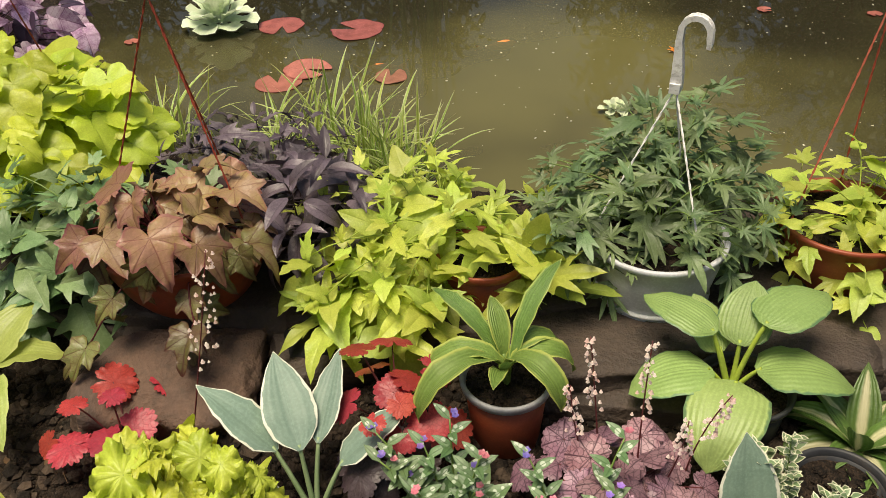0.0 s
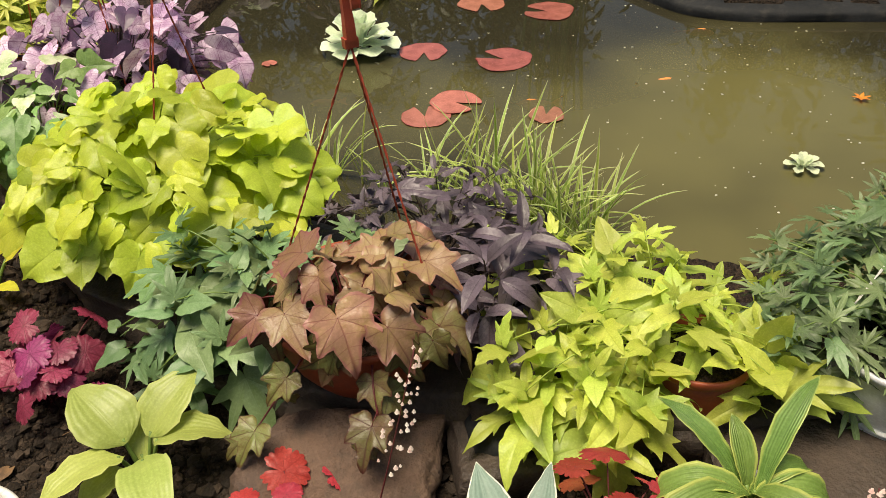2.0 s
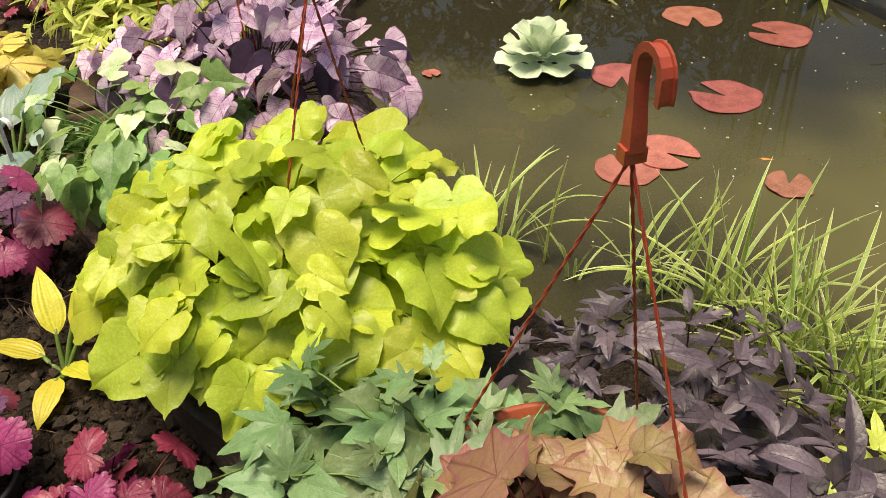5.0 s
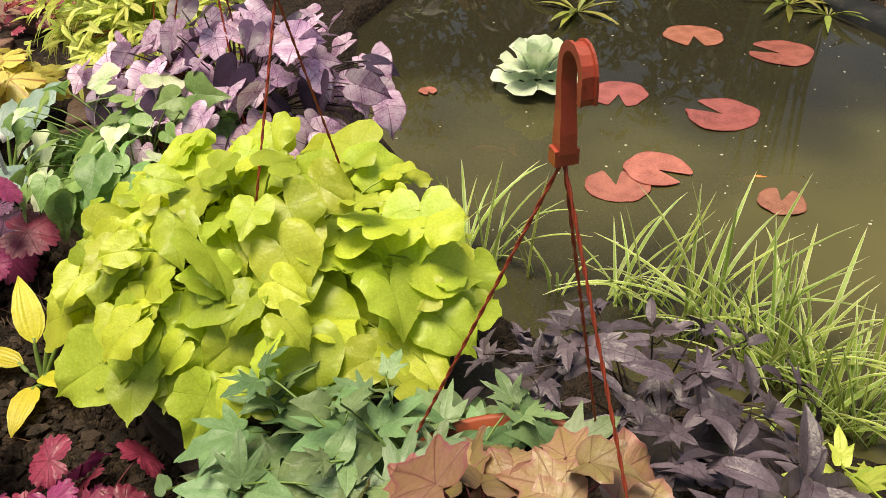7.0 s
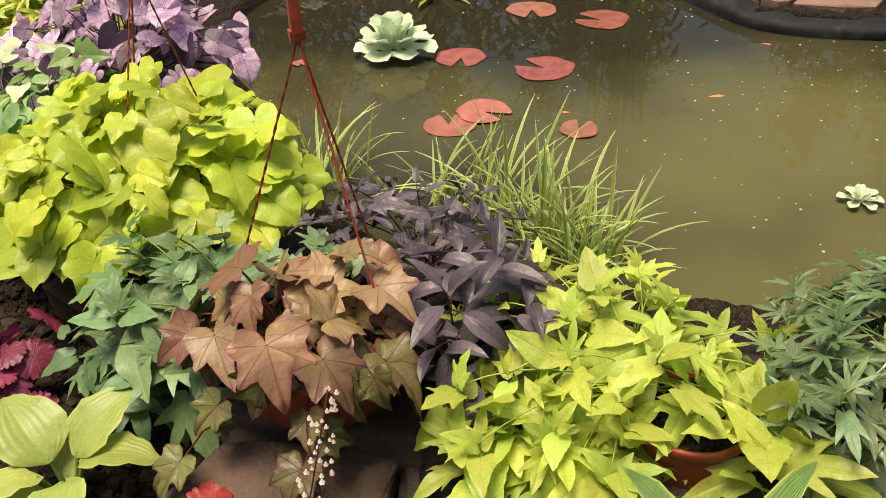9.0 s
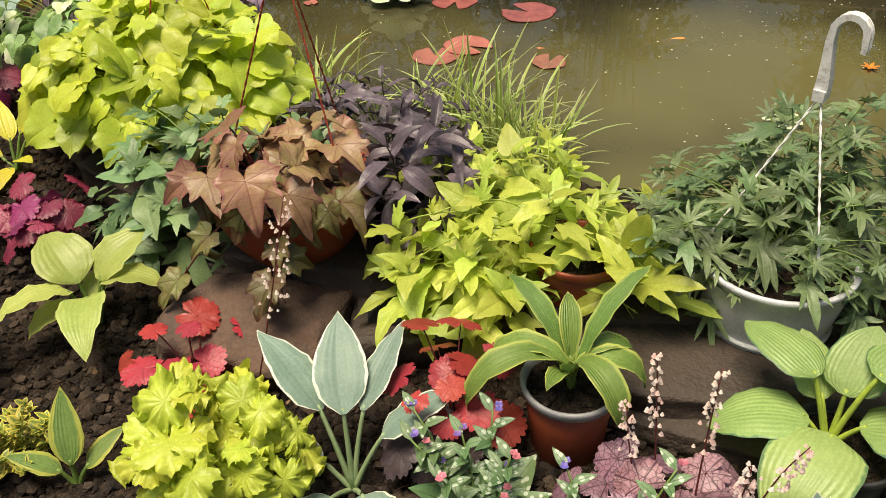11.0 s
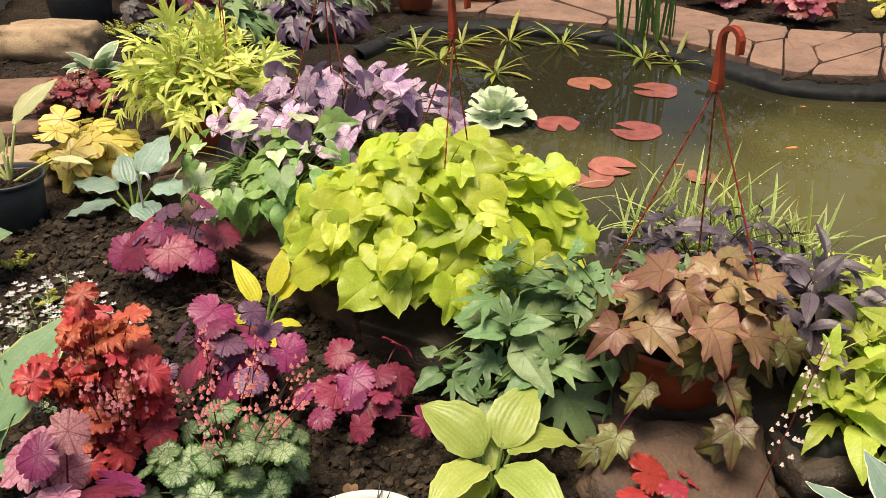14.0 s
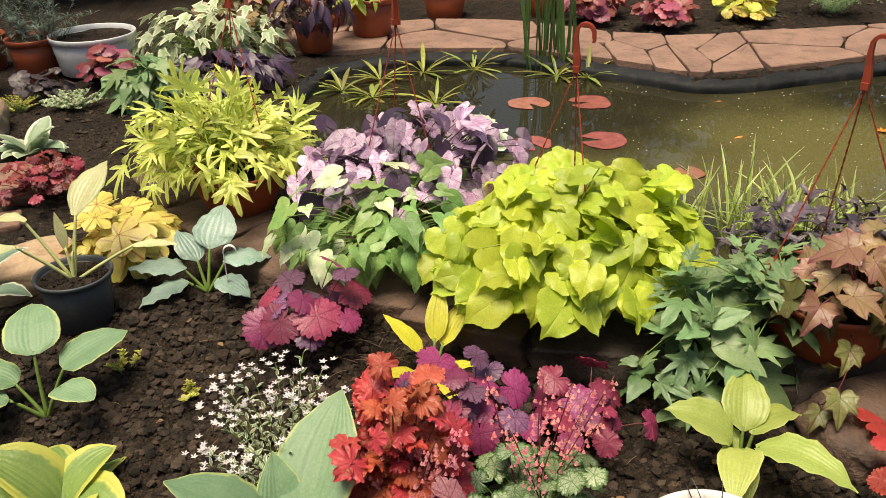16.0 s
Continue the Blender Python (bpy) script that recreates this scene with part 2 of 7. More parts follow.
PEBBLE = solid_mat("pebble", (0.52, 0.41, 0.25), (0.66, 0.60, 0.47), 18, 0.5, 0.65, 0.2, 160, 0.001, island=0.28, dirt=(0.3, 0.19, 0.08), dirt_amt=0.5)
STEM_GREEN = solid_mat("green_stem", (0.16, 0.25, 0.05), (0.11, 0.17, 0.04), 40, 0.5, bump=0.05)
STEM_PALE = solid_mat("pale_green_stalk", (0.28, 0.36, 0.19), (0.21, 0.30, 0.14), 30, 0.5, bump=0.1)
STEM_LIME = solid_mat("lime_stem", (0.36, 0.46, 0.06), (0.25, 0.33, 0.05), 40, 0.5, bump=0.05)
STEM_RED = solid_mat("red_stem", (0.14, 0.022, 0.025), (0.08, 0.014, 0.016), 40, 0.5, bump=0.05)
STEM_DARK = solid_mat("dark_stem", (0.05, 0.028, 0.026), (0.03, 0.02, 0.02), 40, 0.5, bump=0.05)
WALL = solid_mat("grey_wall", (0.16, 0.155, 0.13), (0.11, 0.115, 0.09), 1.2, 0.9, 0.9, 0.3, 25, 0.01)
RENDER_COAT = solid_mat("stained_render", (0.66, 0.57, 0.43), (0.50, 0.42, 0.31), 5, 0.9, 0.95, 0.5, 60, 0.006, dirt=(0.14, 0.11, 0.075), dirt_amt=0.45)
TWIG = solid_mat("twig", (0.16, 0.10, 0.06), (0.09, 0.055, 0.035), 60, 0.8, bump=0.3)
MOSS = solid_mat("dry_moss", (0.20, 0.15, 0.07), (0.11, 0.085, 0.04), 40, 0.95, 0.95, 1.0, 160, 0.004, island=0.3)


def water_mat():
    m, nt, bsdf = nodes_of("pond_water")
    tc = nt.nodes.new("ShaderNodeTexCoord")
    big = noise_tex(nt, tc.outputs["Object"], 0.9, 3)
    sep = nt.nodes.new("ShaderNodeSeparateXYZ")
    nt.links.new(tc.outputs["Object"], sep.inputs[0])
    murk_and_shade = math_node(nt, "ADD", remap(nt, sep.outputs[0], -1.5, 0.6, -0.22, 0.08), big)
    # shade painted into the colour: darker at the far bank and the right end
    murk_and_shade = math_node(nt, "ADD", murk_and_shade, remap(nt, sep.outputs[1], 4.0, 2.9, -0.26, 0.05))
    murk_and_shade = math_node(nt, "ADD", murk_and_shade, remap(nt, sep.outputs[0], 0.6, 1.3, 0.0, -0.34))
    col = mix_col(nt, remap(nt, murk_and_shade, 0.22, 0.66), (0.030, 0.027, 0.015), (0.132, 0.120, 0.046))
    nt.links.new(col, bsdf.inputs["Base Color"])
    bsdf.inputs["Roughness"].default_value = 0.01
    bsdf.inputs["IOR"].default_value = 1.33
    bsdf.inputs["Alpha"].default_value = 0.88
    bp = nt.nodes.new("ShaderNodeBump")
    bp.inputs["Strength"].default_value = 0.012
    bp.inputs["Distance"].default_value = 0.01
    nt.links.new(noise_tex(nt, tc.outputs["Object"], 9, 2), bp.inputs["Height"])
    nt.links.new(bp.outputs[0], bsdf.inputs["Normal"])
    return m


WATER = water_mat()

L_LIME = leaf_mat("lime_heart_leaf", (0.54, 0.62, 0.075), (0.46, 0.56, 0.055), vein=(0.36, 0.46, 0.03), vein_amt=0.4, vein_from=0.80, pinnate=5, trans=0.42, hue=0.012)
L_LIMELOBE = leaf_mat("lime_lobed_leaf", (0.56, 0.64, 0.13), (0.44, 0.55, 0.08), vein=(0.5, 0.58, 0.1), vein_amt=0.4, vein_from=0.75, pinnate=6, trans=0.42, hue=0.015)
# extra pale: direct sun on this plant is put into the leaf colour
L_LIMENARROW = leaf_mat("lime_narrow_leaf", (0.80, 0.84, 0.26), (0.66, 0.74, 0.16), vein=(0.6, 0.65, 0.15), trans=0.35)
L_BRONZE = leaf_mat("bronze_leaf", (0.33, 0.19, 0.12), (0.30, 0.205, 0.078), rim=(0.33, 0.155, 0.115), rim_from=0.85, vein=(0.17, 0.05, 0.04), vein_amt=0.55, vein_from=0.72, pinnate=6, trans=0.22, hue=0.03, var=0.25, bump=0.6)
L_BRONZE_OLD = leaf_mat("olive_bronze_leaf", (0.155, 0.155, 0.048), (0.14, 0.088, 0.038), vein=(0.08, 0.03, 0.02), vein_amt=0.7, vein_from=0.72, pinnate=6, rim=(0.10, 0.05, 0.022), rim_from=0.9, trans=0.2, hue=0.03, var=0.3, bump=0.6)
L_DARK = leaf_mat("black_purple_leaf", (0.112, 0.085, 0.104), (0.068, 0.048, 0.062), vein=(0.016, 0.008, 0.014), pinnate=7, trans=0.08, rough=0.38, hue=0.02, var=0.3, bump=0.6)
L_FINE = leaf_mat("green_finger_leaf", (0.155, 0.225, 0.095), (0.105, 0.165, 0.062), vein=(0.22, 0.30, 0.15), vein_amt=0.5, trans=0.22, rough=0.4, hue=0.02, var=0.25)
L_GREEN = leaf_mat("green_lobed_leaf", (0.19, 0.285, 0.125), (0.135, 0.225, 0.085), vein=(0.22, 0.32, 0.16), vein_amt=0.5, trans=0.22, rough=0.4, hue=0.025, var=0.25)
# paled further, the sun on the lilac vine carried by its base colour
L_LILAC = leaf_mat("lilac_leaf", (0.76, 0.60, 0.73), (0.40, 0.20, 0.37), vein=(0.20, 0.035, 0.14), vein_from=0.76, pinnate=6, vein_amt=0.8, rim=(0.22, 0.08, 0.2), rim_from=0.93, trans=0.3, hue=0.02, var=0.35)
L_LILAC_DARK = leaf_mat("dark_plum_leaf", (0.07, 0.035, 0.075), (0.04, 0.025, 0.05), vein=(0.12, 0.03, 0.09), vein_amt=0.5, trans=0.15, hue=0.02, var=0.3)
L_IVY = leaf_mat("pale_green_leaf", (0.25, 0.40, 0.12), (0.17, 0.30, 0.08), vein=(0.36, 0.48, 0.24), vein_amt=0.6, pinnate=5, trans=0.3, hue=0.02, var=0.3)
# cream leaves of the trailing vine: variegation, with sunlight mixed into the colour
L_IVYPALE = leaf_mat("sunlit_cream_green_leaf", (0.82, 0.86, 0.62), (0.46, 0.62, 0.26), vein=(0.6, 0.66, 0.45), trans=0.35, var=0.2)
L_BLUEHOSTA = leaf_mat("blue_hosta_leaf", (0.20, 0.29, 0.225), (0.165, 0.25, 0.195), rim=(0.72, 0.72, 0.60), rim_from=0.88, rim_soft=0.03, ribs=7, trans=0.12, rough=0.5, hue=0.008, var=0.1, bump=0.2)
L_WHITEEDGE = leaf_mat("white_edged_hosta_leaf", (0.20, 0.30, 0.22), (0.16, 0.25, 0.17), rim=(0.78, 0.77, 0.62), rim_from=0.72, rim_soft=0.06, ribs=8, trans=0.2, rough=0.5, hue=0.008, var=0.12, bump=0.4)
L_LIMEHOSTA = leaf_mat("lime_hosta_leaf", (0.43, 0.50, 0.13), (0.36, 0.44, 0.10), ribs=9, rim=(0.50, 0.56, 0.17), rim_from=0.85, trans=0.3, hue=0.01, var=0.12, bump=0.32)
L_BIGHOSTA = leaf_mat("pale_green_hosta_leaf", (0.33, 0.46, 0.15), (0.27, 0.39, 0.12), ribs=13, rim=(0.13, 0.24, 0.11), rim_from=0.90, rim_soft=0.08, trans=0.28, hue=0.01, var=0.12, bump=0.45)
L_STRAP = leaf_mat("green_strap_hosta_leaf", (0.185, 0.30, 0.065), (0.14, 0.25, 0.05), rim=(0.42, 0.50, 0.12), rim_from=0.70, rim_soft=0.22, ribs=9, trans=0.22, hue=0.01, var=0.12, bump=0.7)
L_FRANCES = leaf_mat("green_yellow_edged_hosta_leaf", (0.20, 0.31, 0.17), (0.16, 0.265, 0.135), rim=(0.42, 0.47, 0.17), rim_from=0.89, rim_soft=0.06, ribs=11, trans=0.15, rough=0.5, hue=0.01, var=0.1, bump=0.3)
L_YELEDGE = leaf_mat("yellow_edged_hosta_leaf", (0.21, 0.32, 0.085), (0.17, 0.27, 0.07), rim=(0.50, 0.52, 0.11), rim_from=0.62, rim_soft=0.12, ribs=9, trans=0.22, hue=0.01, var=0.12, bump=0.6)
L_WHITEMID = leaf_mat("white_centred_hosta_leaf", (0.10, 0.19, 0.04), (0.08, 0.15, 0.035), centre=(0.62, 0.60, 0.36), ribs=7, trans=0.2, hue=0.01, var=0.15, bump=0.6)
L_WHITELEAF = leaf_mat("cream_hosta_leaf", (0.62, 0.60, 0.34), (0.55, 0.55, 0.27), rim=(0.33, 0.42, 0.15), rim_from=0.86, ribs=8, trans=0.3, hue=0.01, var=0.12, bump=0.5)
L_YELLOW = leaf_mat("yellow_leaf", (0.70, 0.62, 0.06), (0.60, 0.55, 0.05), rim=(0.5, 0.5, 0.06), rim_from=0.93, ribs=6, trans=0.35, hue=0.012, var=0.15, bump=0.4)
L_SILVERHOSTA = leaf_mat("silver_blue_leaf", (0.30, 0.40, 0.35), (0.20, 0.31, 0.24), ribs=7, trans=0.15, hue=0.01, var=0.2, bump=0.5)
L_SAGE = leaf_mat("sage_edged_leaf", (0.28, 0.37, 0.23), (0.22, 0.31, 0.18), rim=(0.64, 0.66, 0.50), rim_from=0.7, ribs=5, trans=0.2, var=0.15)
L_CORAL = leaf_mat("coral_red_leaf", (0.50, 0.050, 0.048), (0.38, 0.036, 0.038), vein=(0.30, 0.02, 0.022), vein_amt=0.6, trans=0.3, hue=0.012, var=0.25, bump=0.6, net=110)
L_CORAL2 = leaf_mat("salmon_leaf", (0.52, 0.095, 0.065), (0.42, 0.055, 0.045), vein=(0.36, 0.03, 0.025), vein_amt=0.6, trans=0.3, hue=0.015, var=0.25, bump=0.6, net=110)
L_ORANGE = leaf_mat("orange_red_leaf", (0.50, 0.095, 0.055), (0.32, 0.032, 0.026), vein=(0.22, 0.02, 0.012), vein_amt=0.6, trans=0.3, hue=0.02, var=0.35, bump=0.6)
L_LIMEHEU = leaf_mat("lime_ruffled_leaf", (0.56, 0.61, 0.085), (0.47, 0.55, 0.06), vein=(0.6, 0.65, 0.12), vein_amt=0.4, trans=0.35, hue=0.012, var=0.15, bump=0.6)
L_PLUM = leaf_mat("plum_veined_leaf", (0.34, 0.20, 0.24), (0.25, 0.115, 0.155), vein=(0.045, 0.015, 0.028), vein_from=0.62, vein_amt=0.95, trans=0.15, hue=0.02, var=0.3, bump=0.7, net=100)
L_MAGENTA = leaf_mat("magenta_leaf", (0.34, 0.050, 0.135), (0.25, 0.032, 0.095), vein=(0.14, 0.008, 0.04), vein_from=0.6, vein_amt=0.7, trans=0.25, hue=0.02, var=0.3, bump=0.6, net=110)
L_PURPLE = leaf_mat("violet_leaf", (0.23, 0.10, 0.19), (0.14, 0.05, 0.11), vein=(0.05, 0.012, 0.035), vein_from=0.55, vein_amt=0.85, trans=0.18, hue=0.025, var=0.35, bump=0.7, net=120)
L_PINKPALE = leaf_mat("pale_pink_leaf", (0.52, 0.25, 0.30), (0.40, 0.15, 0.22), vein=(0.24, 0.03, 0.06), vein_from=0.6, vein_amt=0.85, trans=0.2, hue=0.02, var=0.2, bump=0.6, net=90)
L_SILVERHEU = leaf_mat("silver_green_leaf", (0.33, 0.41, 0.24), (0.20, 0.29, 0.13), vein=(0.04, 0.10, 0.025), vein_from=0.55, vein_amt=0.85, rim=(0.075, 0.16, 0.04), rim_from=0.80, trans=0.18, hue=0.015, var=0.2, bump=0.8, net=120)
L_BLACKHEU = leaf_mat("black_plum_leaf", (0.066, 0.046, 0.050), (0.042, 0.027, 0.031), vein=(0.02, 0.009, 0.012), trans=0.08, hue=0.02, var=0.35, rough=0.4, bump=0.6, net=120)
L_AMBER = leaf_mat("amber_leaf", (0.72, 0.62, 0.17), (0.62, 0.52, 0.11), vein=(0.32, 0.08, 0.025), vein_from=0.55, vein_amt=0.85, trans=0.3, hue=0.012, var=0.18, bump=0.5)
L_DARKRED = leaf_mat("dark_red_leaf", (0.26, 0.032, 0.035), (0.15, 0.018, 0.022), trans=0.2, hue=0.02, var=0.4, bump=0.6)
L_PINKFAR = leaf_mat("rose_leaf", (0.34, 0.075, 0.09), (0.22, 0.045, 0.06), vein=(0.12, 0.02, 0.03), trans=0.2, hue=0.03, var=0.35)
L_PULM = leaf_mat("spotted_lungwort_leaf", (0.13, 0.215, 0.09), (0.10, 0.18, 0.07), spots=(0.46, 0.54, 0.40), spot_scale=75, vein=(0.05, 0.1, 0.03), trans=0.2, var=0.15)
L_VARIEG = leaf_mat("white_edged_small_leaf", (0.18, 0.26, 0.13), (0.14, 0.22, 0.1), rim=(0.66, 0.66, 0.48), rim_from=0.6, trans=0.2, var=0.2)
L_YELVAR = leaf_mat("yellow_edged_small_leaf", (0.22, 0.28, 0.06), (0.17, 0.24, 0.05), rim=(0.62, 0.55, 0.10), rim_from=0.45, trans=0.25, var=0.2)
L_GRASS = leaf_mat("striped_grass", (0.36, 0.47, 0.09), (0.25, 0.36, 0.06), rim=(0.72, 0.72, 0.42), rim_from=0.62, rim_soft=0.3, trans=0.3, var=0.2)
L_MONDO = leaf_mat("black_grass", (0.018, 0.015, 0.018), (0.03, 0.022, 0.022), trans=0.05, rough=0.35, var=0.3)
L_REED = leaf_mat("reed_green", (0.10, 0.18, 0.05), (0.06, 0.12, 0.035), trans=0.2, var=0.2)
L_WATERPLANT = leaf_mat("yellow_green_waterplant", (0.30, 0.33, 0.06), (0.20, 0.20, 0.05), trans=0.25, var=0.3, hue=0.03)
L_LETTUCE = leaf_mat("water_lettuce_leaf", (0.72, 0.82, 0.60), (0.60, 0.73, 0.48), ribs=6, rim=(0.76, 0.84, 0.66), rim_from=0.85, trans=0.25, rough=0.6, hue=0.01, var=0.12, bump=0.5)
L_PAD = leaf_mat("red_lily_pad", (0.43, 0.16, 0.115), (0.27, 0.095, 0.066), vein=(0.5, 0.17, 0.12), vein_amt=0.4, rim=(0.30, 0.06, 0.05), rim_from=0.94, trans=0.08, rough=0.16, hue=0.015, var=0.2, bump=0.06)
L_PALELETTUCE = leaf_mat("pale_lettuce_leaf", (0.70, 0.76, 0.55), (0.58, 0.68, 0.42), ribs=5, trans=0.25, rough=0.6, hue=0.01, var=0.12, bump=0.4)
L_SILVERFERN = leaf_mat("grey_green_feather", (0.15, 0.20, 0.16), (0.09, 0.13, 0.10), trans=0.15, var=0.3)
L_FARPALE = leaf_mat("pale_variegated_leaf", (0.40, 0.46, 0.28), (0.22, 0.31, 0.13), rim=(0.58, 0.60, 0.42), rim_from=0.7, trans=0.25, var=0.3)
P_WHITE = leaf_mat("white_petal", (0.70, 0.66, 0.67), (0.60, 0.52, 0.56), trans=0.3, var=0.08, bump=0.1)
P_CORAL = leaf_mat("coral_bell", (0.82, 0.34, 0.34), (0.70, 0.16, 0.20), trans=0.3, var=0.2, bump=0.1)
P_BLUSH = leaf_mat("blush_bell", (0.84, 0.74, 0.68), (0.72, 0.44, 0.40), trans=0.3, var=0.15, bump=0.1)
P_BLUE = leaf_mat("violet_blue_petal", (0.22, 0.16, 0.56), (0.36, 0.2, 0.56), trans=0.3, var=0.2, bump=0.1)
P_PINK = leaf_mat("pink_petal", (0.66, 0.22, 0.30), (0.6, 0.18, 0.26), trans=0.3, var=0.2, bump=0.1)
P_ORANGE = leaf_mat("orange_petal", (0.80, 0.34, 0.04), (0.70, 0.22, 0.03), trans=0.3, var=0.1, bump=0.1)
PALE_GREY = solid_mat("grey_stone", (0.19, 0.18, 0.185), (0.10, 0.095, 0.10), 16, 0.9, 0.8, 0.7, 120, 0.01, dirt=(0.05, 0.04, 0.035), dirt_amt=0.5)
FISH = solid_mat("orange_fish", (0.75, 0.17, 0.03), (0.85, 0.30, 0.08), 20, 0.4, bump=0.05)
SPECK = solid_mat("pollen", (0.72, 0.70, 0.58), None, 20, 0.8, bump=0.0)


# ---- building helpers ----
def rng(seed):
    return random.Random(seed)


def thing(name, x, y, z, label, category, group="", kind=""):
    ob = new(name)
    ob.empty_display_size = 0.05
    ob.location = (x, y, z)
    return tagged(ob, label, category, group, kind)


def mesh_from(name, verts, faces, mat, smooth=True, attrs=None):
    me = bpy.data.meshes.new(name)
    me.from_pydata([tuple(v) for v in verts], [], faces)
    if smooth:
        me.polygons.foreach_set("use_smooth", [True] * len(me.polygons))
    for key, vals in (attrs or {}).items():
        if key == "uv":
            lay = me.uv_layers.new(name="UVMap")
            idx = np.empty(len(me.loops), int)
            me.loops.foreach_get("vertex_index", idx)
            lay.data.foreach_set("uv", np.array(vals, float)[idx].ravel())
        else:
            me.attributes.new(key, "FLOAT", "POINT").data.foreach_set("value", np.array(vals, float))
    me.materials.append(mat)
    me.update()
    return me


def part(name, data, mat, parent, label="", m=None):
    """Links a mesh or a bmesh as one object under a thing or a part."""
    if isinstance(data, bmesh.types.BMesh):
        me = bpy.data.meshes.new(name)
        data.to_mesh(me)
        data.free()
        data = me
    if mat and not data.materials:
        data.materials.append(mat)
    ob = new(name, data)
    ob.parent = parent
    if m is not None:
        ob.matrix_basis = m
    return tagged(ob, label)


class Geo:
    """Collects vertices and faces for one joined mesh, with leaf attributes."""

    def __init__(self):
        self.v, self.f, self.e, self.k, self.uv = [], [], [], [], []

    def add(self, verts, faces, edge=None, vein=None, uv=None):
        o = len(self.v)
        self.v += [tuple(p) for p in verts]
        self.f += [tuple(i + o for i in q) for q in faces]
        n = len(verts)
        self.e += list(edge) if edge is not None else [0.0] * n
        self.k += list(vein) if vein is not None else [0.0] * n
        self.uv += list(uv) if uv is not None else [(0.5, 0.5)] * n

    def tube(self, pts, r0, r1, sides=5):
        pts = [Vector(p) for p in pts]
        n, vs, fs = len(pts), [], []
        for i, p in enumerate(pts):
            d = (pts[min(i + 1, n - 1)] - pts[max(i - 1, 0)]).normalized()
            a = d.orthogonal().normalized()
            b = d.cross(a)
            r = r0 + (r1 - r0) * i / max(1, n - 1)
            for k in range(sides):
                w = 2 * math.pi * k / sides
                vs.append(p + (a * math.cos(w) + b * math.sin(w)) * r)
        for i in range(n - 1):
            for k in range(sides):
                fs.append((i * sides + k, i * sides + (k + 1) % sides, (i + 1) * sides + (k + 1) % sides, (i + 1) * sides + k))
        fs.append(tuple(range(sides - 1, -1, -1)))
        fs.append(tuple((n - 1) * sides + k for k in range(sides)))
        self.add(vs, fs)

    def leaf(self, leaf, m):
        vs, fs, at = leaf
        self.add([m @ Vector(p) for p in vs], fs, at["edge"], at["vein"], at["uv"])

    def mesh(self, name, mat, smooth=True):
        return mesh_from(name, self.v, self.f, mat, smooth, {"edge": self.e, "vein": self.k, "uv": self.uv})


def bez(a, b, c, n=6):
    a, b, c = Vector(a), Vector(b), Vector(c)
    return [a * (1 - t) ** 2 + b * 2 * t * (1 - t) + c * t * t for t in (i / n for i in range(n + 1))]


def aim(p, d, n, s=1.0, roll=0.0):
    """A pose with +Y along d and +Z towards n, scaled."""
    d, n = Vector(d).normalized(), Vector(n)
    x = d.cross(n)
    if x.length < 1e-4:
        x = d.orthogonal()
    x.normalize()
    z = x.cross(d)
    m = Matrix((x, d, z)).transposed().to_4x4()
    if roll:
        m = m @ Matrix.Rotation(roll, 4, "Y")
    return Matrix.Translation(p) @ m @ Matrix.Scale(s, 4)


# outlines: (degrees from the tip, radius)
HEART = ((0, 1.06), (4, 0.94), (11, 0.85), (22, 0.80), (38, 0.74), (60, 0.69), (90, 0.66), (118, 0.65), (140, 0.62), (158, 0.50), (170, 0.28), (180, 0.10))
HEARTLOBE = ((0, 1.0), (8, 0.84), (18, 0.68), (30, 0.60), (48, 0.70), (62, 0.74), (80, 0.62), (110, 0.62), (140, 0.58), (160, 0.42), (174, 0.2), (180, 0.08))
BRONZE5 = ((0, 1.0), (5, 0.90), (11, 0.76), (19, 0.62), (29, 0.53), (37, 0.60), (45, 0.73), (51, 0.68), (60, 0.54), (74, 0.48), (90, 0.55), (99, 0.60), (110, 0.50), (135, 0.44), (158, 0.30), (174, 0.14), (180, 0.05))
FINGER5 = ((0, 1.0), (4, 0.90), (9, 0.79), (15, 0.66), (21, 0.48), (28, 0.36), (34, 0.52), (39, 0.72), (42, 0.86), (47, 0.66), (56, 0.38), (64, 0.38), (72, 0.52), (77, 0.62), (85, 0.46), (100, 0.29), (138, 0.25), (167, 0.15), (180, 0.03))
FINGER3 = ((0, 1.0), (4, 0.91), (9, 0.81), (16, 0.68), (24, 0.52), (31, 0.44), (38, 0.58), (44, 0.82), (49, 0.66), (60, 0.45), (85, 0.36), (135, 0.32), (166, 0.18), (180, 0.04))
NARROW5 = ((0, 1.0), (4, 0.86), (8, 0.70), (13, 0.47), (19, 0.25), (26, 0.44), (32, 0.70), (37, 0.93), (42, 0.66), (50, 0.34), (57, 0.24), (66, 0.46), (73, 0.66), (77, 0.74), (83, 0.48), (95, 0.20), (110, 0.30), (120, 0.42), (131, 0.24), (165, 0.1), (180, 0.03))
LIMELEAF = ((0, 1.0), (4, 0.91), (9, 0.82), (15, 0.71), (22, 0.58), (29, 0.47), (35, 0.44), (42, 0.56), (47, 0.68), (52, 0.58), (63, 0.42), (85, 0.36), (130, 0.32), (165, 0.2), (180, 0.04))
LIME5 = ((0, 1.0), (4, 0.90), (9, 0.80), (15, 0.68), (21, 0.51), (28, 0.40), (34, 0.54), (39, 0.72), (42, 0.84), (47, 0.66), (56, 0.42), (64, 0.42), (71, 0.52), (76, 0.60), (84, 0.46), (100, 0.33), (135, 0.29), (166, 0.18), (180, 0.03))
